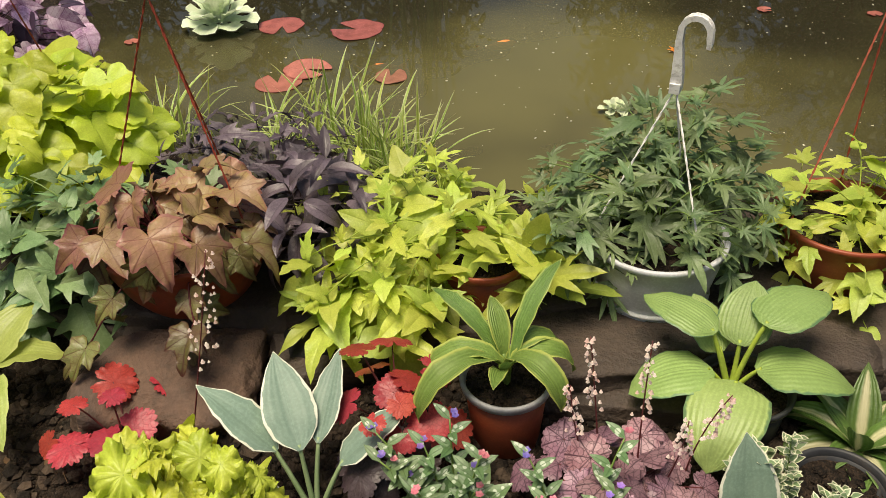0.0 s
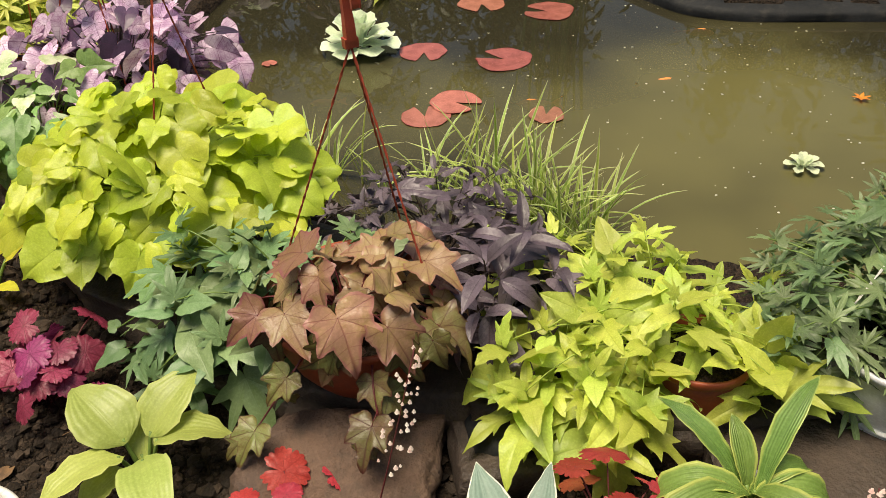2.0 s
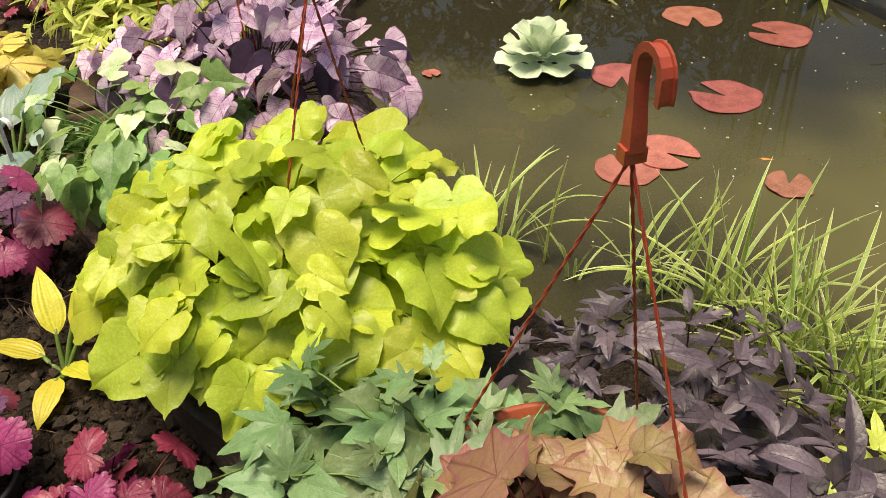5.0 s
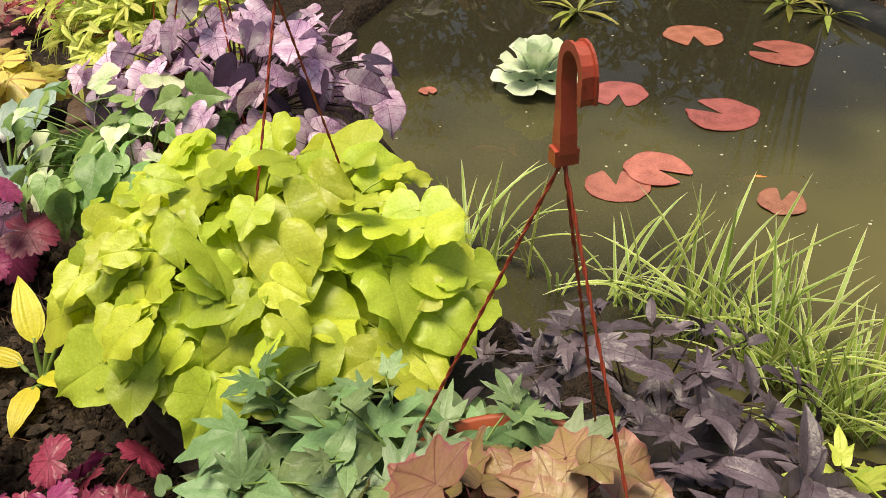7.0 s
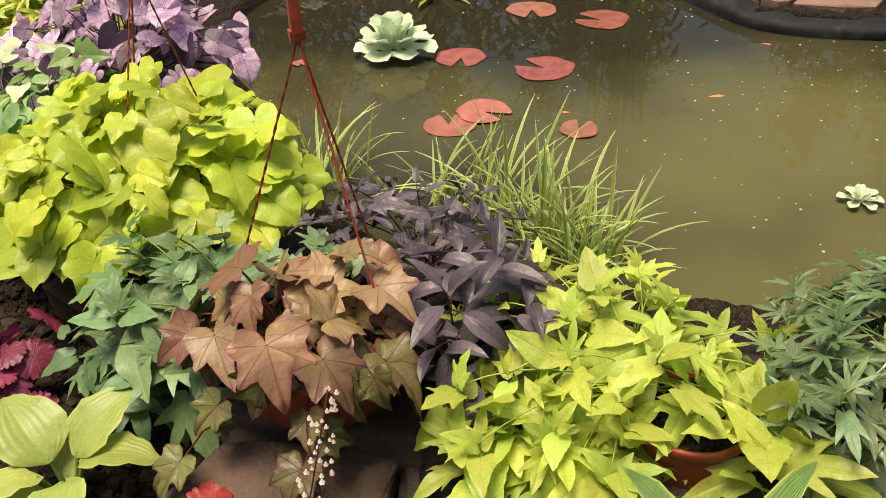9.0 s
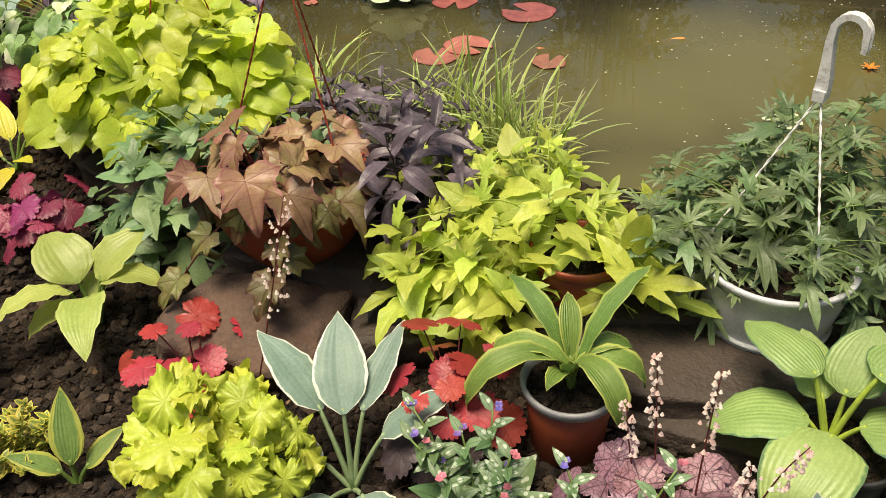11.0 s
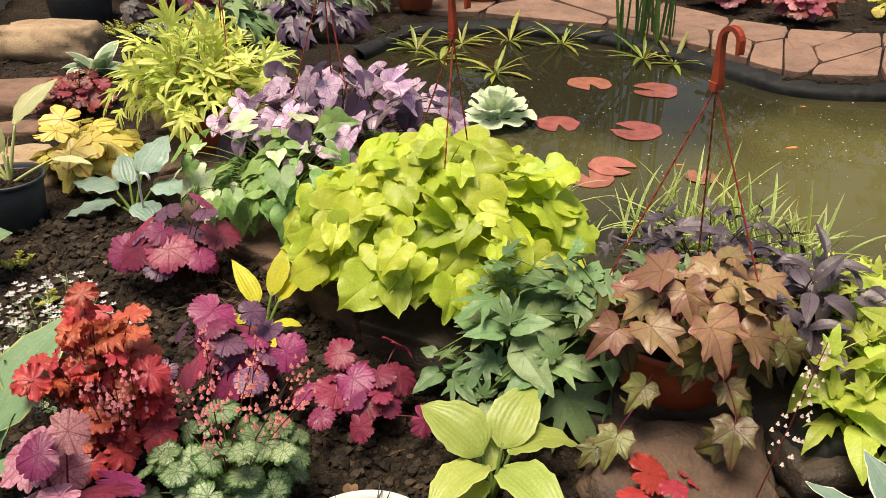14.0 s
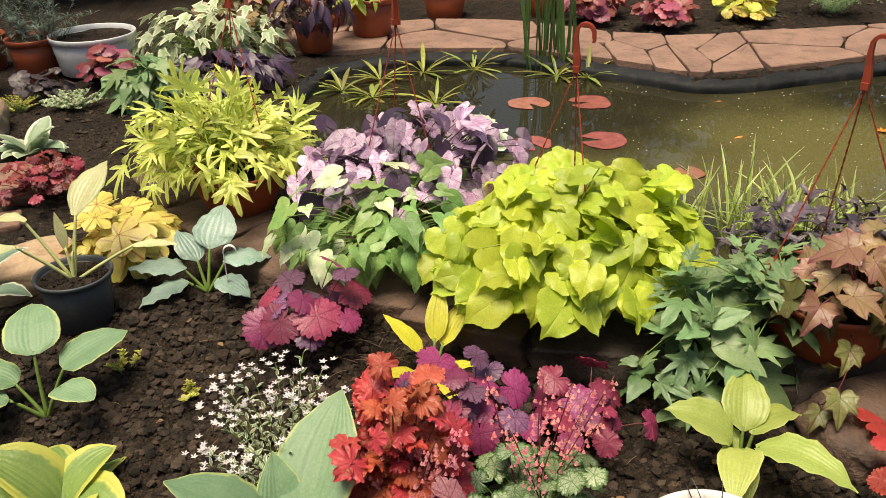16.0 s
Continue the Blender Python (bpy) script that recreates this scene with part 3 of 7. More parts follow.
LIMEPLAIN = ((0, 1.0), (4, 0.91), (10, 0.80), (18, 0.68), (28, 0.57), (42, 0.49), (62, 0.44), (90, 0.40), (130, 0.36), (163, 0.22), (180, 0.05))
PALM5 = ((0, 1.0), (5, 0.90), (9, 0.66), (14, 0.34), (20, 0.20), (28, 0.55), (34, 0.95), (39, 0.72), (46, 0.32), (54, 0.18), (64, 0.5), (71, 0.82), (78, 0.55), (90, 0.2), (130, 0.14), (165, 0.1), (180, 0.03))
IVYHEART = ((0, 1.0), (5, 0.87), (11, 0.74), (20, 0.63), (34, 0.56), (55, 0.55), (85, 0.56), (115, 0.57), (140, 0.53), (158, 0.41), (170, 0.22), (180, 0.08))
IVY = ((0, 1.0), (8, 0.84), (20, 0.66), (36, 0.58), (55, 0.66), (75, 0.62), (105, 0.6), (135, 0.56), (158, 0.42), (174, 0.18), (180, 0.06))


def scallop(lobes=7, depth=0.16, teeth=3, tooth=0.05, sinus=0.35):
    out, n = [], lobes * teeth * 4
    for i in range(n // 2 + 1):
        a = 180.0 * i / (n // 2)
        ph = a / 360.0 * lobes * 2 * math.pi
        r = 0.80 + depth * 2.2 * (abs(math.cos(ph / 2)) ** 0.6 - 0.6) + tooth * 2.0 * (abs(math.cos(ph * teeth / 2)) ** 0.7 - 0.6)
        r *= 1 - (1 - sinus) * max(0.0, (a - 155) / 25) ** 2
        r *= 1.0 + 0.06 * math.cos(radians(a))
        out.append((a, r))
    return tuple(out)


HEU = scallop(7, 0.045, 3, 0.036)
HEU_CUT = scallop(7, 0.048, 3, 0.046)
HEU_AMBER = scallop(5, 0.22, 3, 0.035)
HEU_MAPLE = scallop(5, 0.12, 3, 0.04)


def polar_leaf(outline, size, axes=(0, 45, 95), fold=0.15, droop=0.35, ripple=0.03, waves=7, rings=(0.36, 0.7, 0.9, 1.0), seg=1, seed=0, side=0.1, width=1.0, notch=0.0):
    """A leaf whose outline is drawn round its stalk; +Y is the tip, +Z its upper face."""
    r = rng(seed)
    half = []
    for (a0, r0), (a1, r1) in zip(outline, outline[1:]):
        for k in range(seg):
            t = k / seg
            half.append((a0 + (a1 - a0) * t, r0 + (r1 - r0) * t))
    half.append(outline[-1])
    ring = [(a, q) for a, q in half] + [(-a, q) for a, q in half[-2:0:-1]]
    skew, ph, n = r.uniform(-0.06, 0.06), r.uniform(0, 6.28), len(ring)
    jit = [1 + 0.13 * noise.noise(Vector((math.cos(radians(a)) * 1.6, math.sin(radians(a)) * 1.6, seed * 3.3))) + r.uniform(-0.02, 0.02) for a, _ in ring]
    verts, edge, vein, uv = [(0, 0, 0)], [0.0], [1.0], [(0.5, 0.2)]
    full = [a for a in axes] + [-a for a in axes if a]
    for s in rings:
        for (a, q), j in zip(ring, jit):
            w = radians(a)
            x = q * j * s * math.sin(w) * width * (1 + skew * math.copysign(1, a))
            y = q * j * s * math.cos(w)
            gap = min(abs(a - b) for b in full)
            z = fold * abs(x) - droop * (y * y if y > 0 else 0.5 * y * y) - side * x * x * 2
            z += ripple * s * s * (1.5 * noise.noise(Vector((x * 2.2, y * 2.2, seed * 1.7))) + 0.16 * waves * s * noise.noise(Vector((x * 5.5, y * 5.5, seed * 2.9))))
            verts.append((x * size, y * size, z * size))
            edge.append(s)
            vein.append(max(0.0, 1 - gap / 14.0))
            uv.append((0.5 + x * 0.5, 0.2 + y * 0.8))
    faces = [(0, 1 + (k + 1) % n, 1 + k) for k in range(n)]
    for i in range(len(rings) - 1):
        a, b = 1 + i * n, 1 + (i + 1) * n
        faces += [(a + k, a + (k + 1) % n, b + (k + 1) % n, b + k) for k in range(n)]
    return verts, faces, {"edge": edge, "vein": vein, "uv": uv}


OVATE = ((0, 0.10), (0.06, 0.45), (0.16, 0.80), (0.32, 1.0), (0.5, 0.94), (0.68, 0.72), (0.84, 0.40), (0.94, 0.16), (1, 0.01))
ROUND = ((0, 0.20), (0.05, 0.62), (0.14, 0.90), (0.3, 1.0), (0.5, 0.98), (0.7, 0.82), (0.86, 0.52), (0.95, 0.24), (1, 0.02))
LANCE = ((0, 0.18), (0.12, 0.5), (0.3, 0.9), (0.48, 1.0), (0.68, 0.78), (0.86, 0.38), (0.95, 0.15), (1, 0.01))
STRAPS = ((0, 0.32), (0.15, 0.5), (0.35, 0.85), (0.55, 1.0), (0.75, 0.82), (0.9, 0.42), (1, 0.02))
BLADE = ((0, 0.8), (0.3, 1.0), (0.7, 0.8), (0.9, 0.4), (1, 0.02))
SPOON = ((0, 0.30), (0.25, 0.45), (0.5, 0.75), (0.75, 1.0), (0.9, 0.92), (1, 0.45))


def curve_at(profile, t):
    for (a, p), (b, q) in zip(profile, profile[1:]):
        if t <= b:
            return p + (q - p) * (t - a) / (b - a)
    return profile[-1][1]


def grid_leaf(profile, length, width, bend=0.6, lift=0.0, fold=0.3, wave=0.0, waves=5, nv=10, nu=6, seed=0, puff=0.0, twist=0.0):
    """A leaf along +Y: bend radians of droop over its length, lift radians of first rise, folded along the midrib."""
    r = rng(seed)
    ph, verts, faces, edge, vein, uv = r.uniform(0, 6.28), [], [], [], [], []
    y = z = 0.0
    side = r.uniform(-0.05, 0.05)
    for i in range(nv + 1):
        t = i / nv
        a = lift - bend * t
        if i:
            y += length / nv * math.cos(a)
            z += length / nv * math.sin(a)
        w = curve_at(profile, t) * width * 0.5
        for k in range(nu + 1):
            u = -1 + 2 * k / nu
            h = fold * abs(u) * w - puff * u * u * w + wave * length * u * u * math.sin(waves * 6.28 * t + ph + (1.5 if u > 0 else 0))
            tw = twist * t
            x = u * w
            xx, hh = x * math.cos(tw) - h * math.sin(tw), x * math.sin(tw) + h * math.cos(tw)
            verts.append((xx + side * length * t * t, y - hh * math.sin(a), z + hh * math.cos(a)))
            edge.append(max(abs(u), 0.0 if t < 0.85 else (t - 0.85) / 0.15 * 0.98))
            vein.append(1 - min(1.0, abs(u) * 3))
            uv.append((0.5 + u * 0.5, t))
    n = nu + 1
    for i in range(nv):
        for k in range(nu):
            faces.append((i * n + k, i * n + k + 1, (i + 1) * n + k + 1, (i + 1) * n + k))
    return verts, faces, {"edge": edge, "vein": vein, "uv": uv}


def leaf_meshes(name, mat, leaves):
    return [mesh_from(name, v, f, mat, True, at) for v, f, at in leaves]


def mound(root, c, rad, n, meshes, size=(0.8, 1.15), crown=(0, 0, 0), stem_mat=None, seed=0, low=-0.15, face=0.8, sag=(15, 60), stem_r=0.0016, shell=(0.80, 1.04), leaf_name="leaf", front=0.0, stems=True, top_tilt=0.4, spin=0.0):
    """Leaves on a dome round c, each on its stalk from the crown. front turns their faces towards -y, whence the light and the path come."""
    r = rng(seed)
    g = Geo()
    golden = math.pi * (3 - math.sqrt(5))
    for i in range(n):
        e = low + (1 - low) * (i + 0.5) / n
        e = min(0.985, max(low, e + r.uniform(-0.06, 0.06)))
        a = i * golden + r.uniform(-0.35, 0.35)
        h = math.sqrt(max(0.0, 1 - e * e))
        k = r.uniform(*shell)
        p = Vector((c[0] + rad[0] * h * math.cos(a) * k, c[1] + rad[1] * h * math.sin(a) * k, c[2] + rad[2] * e * k))
        if p.z < 0.02:
            p.z = 0.02 + r.uniform(0, 0.02)
        out = Vector((math.cos(a), math.sin(a), 0))
        wild = 0.7 + 1.3 * max(0.0, e) ** 2
        out = (out + Vector((r.uniform(-wild, wild), r.uniform(-wild, wild) - 0.25 * max(0.0, e), 0))).normalized()
        drop = radians(sag[0] + (sag[1] - sag[0]) * (1 - max(0, e)) + r.uniform(-18, 18))
        d = out * math.cos(drop) - Vector((0, 0, math.sin(drop)))
        nrm = Vector((0, 0, face)) + out * (1 - 0.7 * max(0, e)) * 0.65 + Vector((r.uniform(-top_tilt, top_tilt), r.uniform(-top_tilt, top_tilt) - front, 0))
        if spin:
            nrm.normalize()
            d = Matrix.Rotation(r.gauss(0, spin), 3, nrm) @ (d - nrm * d.dot(nrm)).normalized() - Vector((0, 0, 0.12))
        s = r.uniform(*size)
        ob = part(leaf_name, meshes[r.randrange(len(meshes))], None, root, m=aim(p, d, nrm, s, r.gauss(0, 0.22)) @ Matrix.Diagonal((r.uniform(0.84, 1.12), 1, r.uniform(0.6, 1.4), 1)))
        if stem_mat and stems:
            b = Vector(crown) + Vector((r.uniform(-0.02, 0.02), r.uniform(-0.02, 0.02), 0))
            mid = b.lerp(p, 0.5) + Vector((0, 0, 0.25 * (p - b).length))
            g.tube(bez(b, mid, p, 5), stem_r * 1.3, stem_r * 0.8, 4)
    if stem_mat and stems and g.v:
        tagged(part("stem_tangle", g.mesh("stem_tangle", stem_mat), None, root), kind="stuff")
    return root


def shoots(root, c, rad, n, meshes, per=6, size=(0.8, 1.1), crown=(0, 0, 0), stem_mat=None, seed=0, low=-0.15, length=0.05, petiole=0.03, rise=(-15, 65), small=0.5, lean=0.7, stem_r=0.002, shell=(0.7, 1.05), leaf_name="leaf"):
    """Shoots from the crown to a dome round c, each with leaves in a spiral that opens into a rosette at its tip."""
    r = rng(seed)
    g = Geo()
    golden = math.pi * (3 - math.sqrt(5))
    for i in range(n):
        e = low + (1 - low) * (i + 0.5) / n
        a = i * golden + r.uniform(-0.3, 0.3)
        h, k = math.sqrt(max(0.0, 1 - e * e)), r.uniform(*shell)
        tip = Vector((c[0] + rad[0] * h * math.cos(a) * k, c[1] + rad[1] * h * math.sin(a) * k, c[2] + rad[2] * e * k))
        tip.z = max(tip.z, 0.03 - root.location.z + 0.05)
        ax = (Vector((math.cos(a) * h, math.sin(a) * h, 0)) * lean + Vector((r.uniform(-0.25, 0.25), r.uniform(-0.25, 0.25), 1))).normalized()
        b = Vector(crown) + Vector((r.uniform(-0.03, 0.03), r.uniform(-0.03, 0.03), 0))
        g.tube(bez(b, b.lerp(tip, 0.5) + Vector((0, 0, 0.3 * (tip - b).length)), tip, 6), stem_r * 1.2, stem_r * 0.8, 5)
        u = ax.orthogonal().normalized()
        w = ax.cross(u)
        ph, big = r.uniform(0, 6.28), r.uniform(*size)
        for j in range(per):
            f = j / max(1, per - 1)
            q = ph + j * golden + r.uniform(-0.25, 0.25)
            rd = u * math.cos(q) + w * math.sin(q)
            el = radians(rise[0] + (rise[1] - rise[0]) * f ** 1.3 + r.uniform(-14, 14))
            d = rd * math.cos(el) + ax * math.sin(el)
            o = tip - ax * length * (1 - f) * r.uniform(0.7, 1.2)
            p = o + (d + ax * 0.3) * petiole * (1.15 - f) * r.uniform(0.6, 1.3)
            nrm = ax + Vector((r.uniform(-0.3, 0.3), r.uniform(-0.35, 0.2), 0.25))
            part(leaf_name, meshes[r.randrange(len(meshes))], None, root, m=aim(p, d, nrm, big * (1 - (1 - small) * f) * r.uniform(0.85, 1.12), r.gauss(0, 0.15)) @ Matrix.Diagonal((r.uniform(0.85, 1.12), 1, r.uniform(0.6, 1.3), 1)))
            g.tube([o, p], stem_r * 0.7, stem_r * 0.55, 4)
    tagged(part("stem_tangle", g.mesh("stem_tangle", stem_mat), None, root), kind="stuff")
    return root


def trailing(root, pts, meshes, n, size, stem_mat, seed, leaf_name="leaf"):
    """A hanging shoot with leaves along it."""
    r = rng(seed)
    g = Geo()
    path = bez(*pts, 10)
    g.tube(path, 0.0022, 0.0014, 5)
    for i in range(n):
        t = (i + 0.7) / n
        p = path[min(10, int(t * 10))]
        a = r.uniform(0, 6.28) if i % 2 else r.uniform(-2.4, -0.7)
        out = Vector((math.cos(a), math.sin(a), -0.5))
        q = p + out * 0.025
        g.tube([p, q], 0.0012, 0.001, 4)
        part(leaf_name, meshes[r.randrange(len(meshes))], None, root, m=aim(q, out, (r.uniform(-0.3, 0.3), -0.6, 0.7), r.uniform(*size)))
    tagged(part("stem_tangle", g.mesh("stem_tangle", stem_mat), None, root), kind="stuff")


def bells(g, r, a, b, count, spread, size):
    """Small bell flowers round the stem from a to b."""
    a, b = Vector(a), Vector(b)
    for i in range(count):
        p = a.lerp(b, (i + r.random()) / count)
        k = 1.25 - 0.7 * i / count
        w = r.uniform(0, 6.28)
        o = Vector((math.cos(w), math.sin(w), r.uniform(-0.5, 0.2))) * spread * k * r.uniform(0.4, 1.1)
        c, s = p + o, size * r.uniform(0.7, 1.15)
        vs, fs = [c + Vector((0, 0, s))], []
        for j, (z, q) in enumerate(((0.5, 0.42), (-0.15, 0.62), (-0.75, 1.0))):
            for m in range(5):
                t = m * 2 * math.pi / 5 + j * 0.4
                vs.append(c + Vector((math.cos(t) * q * s, math.sin(t) * q * s, z * s)))
        for m in range(5):
            fs.append((0, 1 + m, 1 + (m + 1) % 5))
            for j in range(2):
                fs.append((1 + j * 5 + m, 6 + j * 5 + m, 6 + j * 5 + (m + 1) % 5, 1 + j * 5 + (m + 1) % 5))
        g.add(vs, fs, edge=[0.5] * 16)
    return g


def spike(root, base, top, mat, stem_mat, count=26, spread=0.014, size=0.0045, start=0.5, seed=0, name="flower_spike"):
    """A wiry flower stalk with bells on its upper part."""
    r = rng(seed)
    base, top = Vector(base), Vector(top)
    mid = base.lerp(top, 0.5) + Vector((r.uniform(-0.015, 0.015), r.uniform(-0.015, 0.015), 0))
    g = Geo()
    path = bez(base, mid, top, 8)
    g.tube(path, 0.0018, 0.0010, 5)
    stalk = part(name, g.mesh(name, stem_mat), None, root)
    f = Geo()
    bells(f, r, path[int(8 * start)], top, count, spread, size)
    tagged(part("blossom", f.mesh("blossom", mat), None, stalk), kind="stuff")


def hosta(name, x, y, z, label, mat, leaves, profile=OVATE, stalk=STEM_GREEN, fold=0.35, wave=0.01, group="hostas", seed=0, nv=12, nu=8, puff=0.25, waves=4, stalk_r=0.006):
    """leaves: rows of bearing (0 = +x, 90 = +y), stalk length, stalk rise, leaf rise, length, width, bend, roll; degrees and metres."""
    root = thing(name, x, y, z, label, "hosta", group)
    r = rng(seed)
    for i, (az, sl, sr, lr, ln, wd, bend, roll) in enumerate(leaves):
        o = Vector((math.cos(radians(az)), math.sin(radians(az)), 0))
        d0 = o * math.cos(radians(sr)) + Vector((0, 0, math.sin(radians(sr))))
        p = Vector((r.uniform(-0.01, 0.01), r.uniform(-0.01, 0.01), 0)) + d0 * sl
        d = o * math.cos(radians(lr)) + Vector((0, 0, math.sin(radians(lr))))
        v, f, at = grid_leaf(profile, ln, wd, radians(bend), 0.0, fold, wave, waves, nv, nu, seed * 31 + i, puff)
        up = Vector((0, 0, 1)) - d * d.z + Vector((0, 0, 0.001))
        leaf = part("leaf", mesh_from("leaf", v, f, mat, True, at), None, root, m=aim(p, d, up, 1.0, radians(roll)))
        if sl > 0.01:
            g = Geo()
            g.tube(bez((0, 0, -0.01), d0 * sl * 0.6, p + d * 0.01, 6), stalk_r, stalk_r * 0.6, 6)
            part("stalk", g.mesh("stalk", stalk), None, root)
    return root


def heuchera(name, x, y, z, label, mat, n, spread, height, leaf_size, outline=HEU, stem=STEM_RED, seed=0, mat2=None, group="heucheras", axes=(0, 51, 103, 154), ripple=0.05, category="heuchera", face=0.9, low=0.0, sag=(5, 40), width=1.08, front=0.25):
    root = thing(name, x, y, z, label, category, group)
    mats = [mat] + ([mat2] if mat2 else [])
    ms = []
    for k, mt in enumerate(mats):
        ms += leaf_meshes("leaf", mt, [polar_leaf(outline, leaf_size, axes, 0.08, 0.2, ripple, 13 if ripple > 0.1 else 6, seed=seed * 7 + q + 50 * k, side=0.12, width=width) for q in range(3)])
    mound(root, (0, 0, height * 0.35), (spread, spread, height * 0.65), n, ms, (0.65, 1.15), (0, 0, 0), stem, seed, low, face, sag, 0.0017, (0.35, 1.08), front=front)
    return root


def lathe(profile, n=40):
    """profile: (radius, height) rows, turned round z."""
    vs = [(r * math.cos(2 * math.pi * k / n), r * math.sin(2 * math.pi * k / n), z) for r, z in profile for k in range(n)]
    fs = []
    for i in range(len(profile) - 1):
        for k in range(n):
            fs.append((i * n + k, i * n + (k + 1) % n, (i + 1) * n + (k + 1) % n, (i + 1) * n + k))
    fs.append(tuple(range(n - 1, -1, -1)))
    fs.append(tuple((len(profile) - 1) * n + k for k in range(n)))
    return vs, fs


def soil_disc(root, r, z, seed=0, mat=None, name="soil"):
    q = rng(seed)
    vs, fs, n = [(0, 0, z + 0.006)], [], 28
    for j in range(1, 6):
        for k in range(n):
            a = 2 * math.pi * k / n
            vs.append((r * j / 5 * math.cos(a), r * j / 5 * math.sin(a), z + q.uniform(-0.004, 0.005)))
    fs += [(0, 1 + k, 1 + (k + 1) % n) for k in range(n)]
    for j in range(4):
        fs += [(1 + j * n + k, 1 + (j + 1) * n + k, 1 + (j + 1) * n + (k + 1) % n, 1 + j * n + (k + 1) % n) for k in range(n)]
    g = Geo()
    g.add(vs, fs)
    for _ in range(60):
        a, d = q.uniform(0, 6.28), r * 0.92 * math.sqrt(q.random())
        lump(g, (d * math.cos(a), d * math.sin(a), z + 0.002), q.uniform(0.003, 0.008), q)
    part(name, g.mesh(name, mat or SOIL), None, root)


def lump(g, p, s, r, flat=0.7):
    """A small uneven clod."""
    vs, fs = [], []
    rot = Matrix.Rotation(r.uniform(0, 6.28), 3, "Z")
    for x, y, z in ((0, 0, 1), (1, 0, 0.35), (0.3, 0.95, 0.3), (-0.8, 0.6, 0.35), (-0.8, -0.6, 0.3), (0.3, -0.95, 0.35), (0.8, 0.6, -0.4), (-0.3, 0.95, -0.4), (-1, 0, -0.4), (-0.3, -0.95, -0.4), (0.8, -0.6, -0.4), (0, 0, -1)):
        k = s * r.uniform(0.6, 1.35)
        v = rot @ Vector((x * k, y * k, z * k * flat))
        vs.append((v.x + p[0], v.y + p[1], v.z + p[2]))
    for k in range(5):
        a, b, c, d = 1 + k, 1 + (k + 1) % 5, 6 + k, 6 + (k + 4) % 5
        fs += [(0, a, b), (a, c, b), (a, d, c), (11, c, d)]
    g.add(vs, fs)


def pot(name, x, y, z, r_top, r_bot, h, mat, label, rim_mat=None, rim_h=0.02, group="", fill=0.85, wall=0.003, seed=0, category="plant pot", rot=(0, 0), soil=None):
    root = thing(name, x, y, z, label, category, group)
    root.rotation_euler = (radians(rot[0]), radians(rot[1]), 0)
    k = r_top - r_bot
    vs, fs = lathe([(r_bot * 0.9, 0.004), (r_bot, 0), (r_bot + 0.003, 0.004), (r_bot + k * 0.5, h * 0.5), (r_top - 0.004, h - rim_h), (r_top - wall - 0.004, h - rim_h), (r_bot + k * 0.4, h * 0.4), (r_bot - wall, 0.006)])
    body = part("body", mesh_from("body", vs, fs, mat), None, root)
    t = 0.006
    vs, fs = lathe([(r_top - wall - 0.003, h - rim_h * 1.1), (r_top, h - rim_h), (r_top + t * 0.6, h - rim_h + 0.002), (r_top + t, h - 0.003), (r_top + t * 0.7, h), (r_top + 0.001, h + 0.0006), (r_top - wall, h - 0.002), (r_top - wall - 0.003, h - rim_h)])
    me = mesh_from("rim", vs, fs[:-2], rim_mat or mat)
    part("rim", me, None, root)
    soil_disc(root, r_bot + k * fill - wall, h * fill, seed, soil)
    return root


def hook(root, x, y, z, mat, turn=0.0, scale=1.0, tilt=0.0):
    """The flat hook over a hanging pot: a shaft that widens to a cross bar, a strip bent over the top."""
    path = [(0, 0.0), (0, 0.02), (-0.002, 0.045), (-0.004, 0.070)]
    for k in range(1, 10):
        a = radians(180 - 21 * k)
        path.append((0.018 + 0.022 * math.cos(a), 0.084 + 0.024 * math.sin(a)))
    path += [(0.041, 0.070), (0.040, 0.064)]
    vs, fs, n = [], [], len(path)
    for i, (px, pz) in enumerate(path):
        q, s = path[min(i + 1, n - 1)], path[max(i - 1, 0)]
        d = Vector((q[0] - s[0], 0, q[1] - s[1])).normalized()
        nr = Vector((-d.z, 0, d.x))
        half, th = (0.0085 if i < 2 else 0.0075 if i < n - 3 else 0.008), (0.0094, 0.0082, 0.0066, 0.0052)[i] if i < 4 else 0.0044 if i < n - 2 else 0.0036
        c = Vector((px, 0, pz))
        for sx, sy in ((-1, -1), (1, -1), (1, -0.7), (0.45, -0.6), (0.45, 0.6), (1, 0.7), (1, 1), (-1, 1)):
            vs.append(c + nr * th * sx + Vector((0, half * sy, 0)))
    for i in range(n - 1):
        for k in range(8):
            fs.append((i * 8 + k, i * 8 + (k + 1) % 8, (i + 1) * 8 + (k + 1) % 8, (i + 1) * 8 + k))
    fs += [tuple(range(7, -1, -1)), tuple((n - 1) * 8 + k for k in range(8))]
    g = Geo()
    g.add(vs, fs)
    b = 0.012
    g.add([(sx * 0.008, sy * b, sz) for sz in (-0.012, 0.004) for sx, sy in ((-1, -1), (1, -1), (1, 1), (-1, 1))], [(3, 2, 1, 0), (4, 5, 6, 7), (0, 1, 5, 4), (1, 2, 6, 5), (2, 3, 7, 6), (3, 0, 4, 7)])
    m = Matrix.Translation((x, y, z)) @ Matrix.Rotation(radians(turn), 4, "Z") @ Matrix.Rotation(radians(tilt), 4, "Y") @ Matrix.Scale(scale, 4)
    me = g.mesh("hook", mat, False)
    return part("hook", me, None, root, m=m)


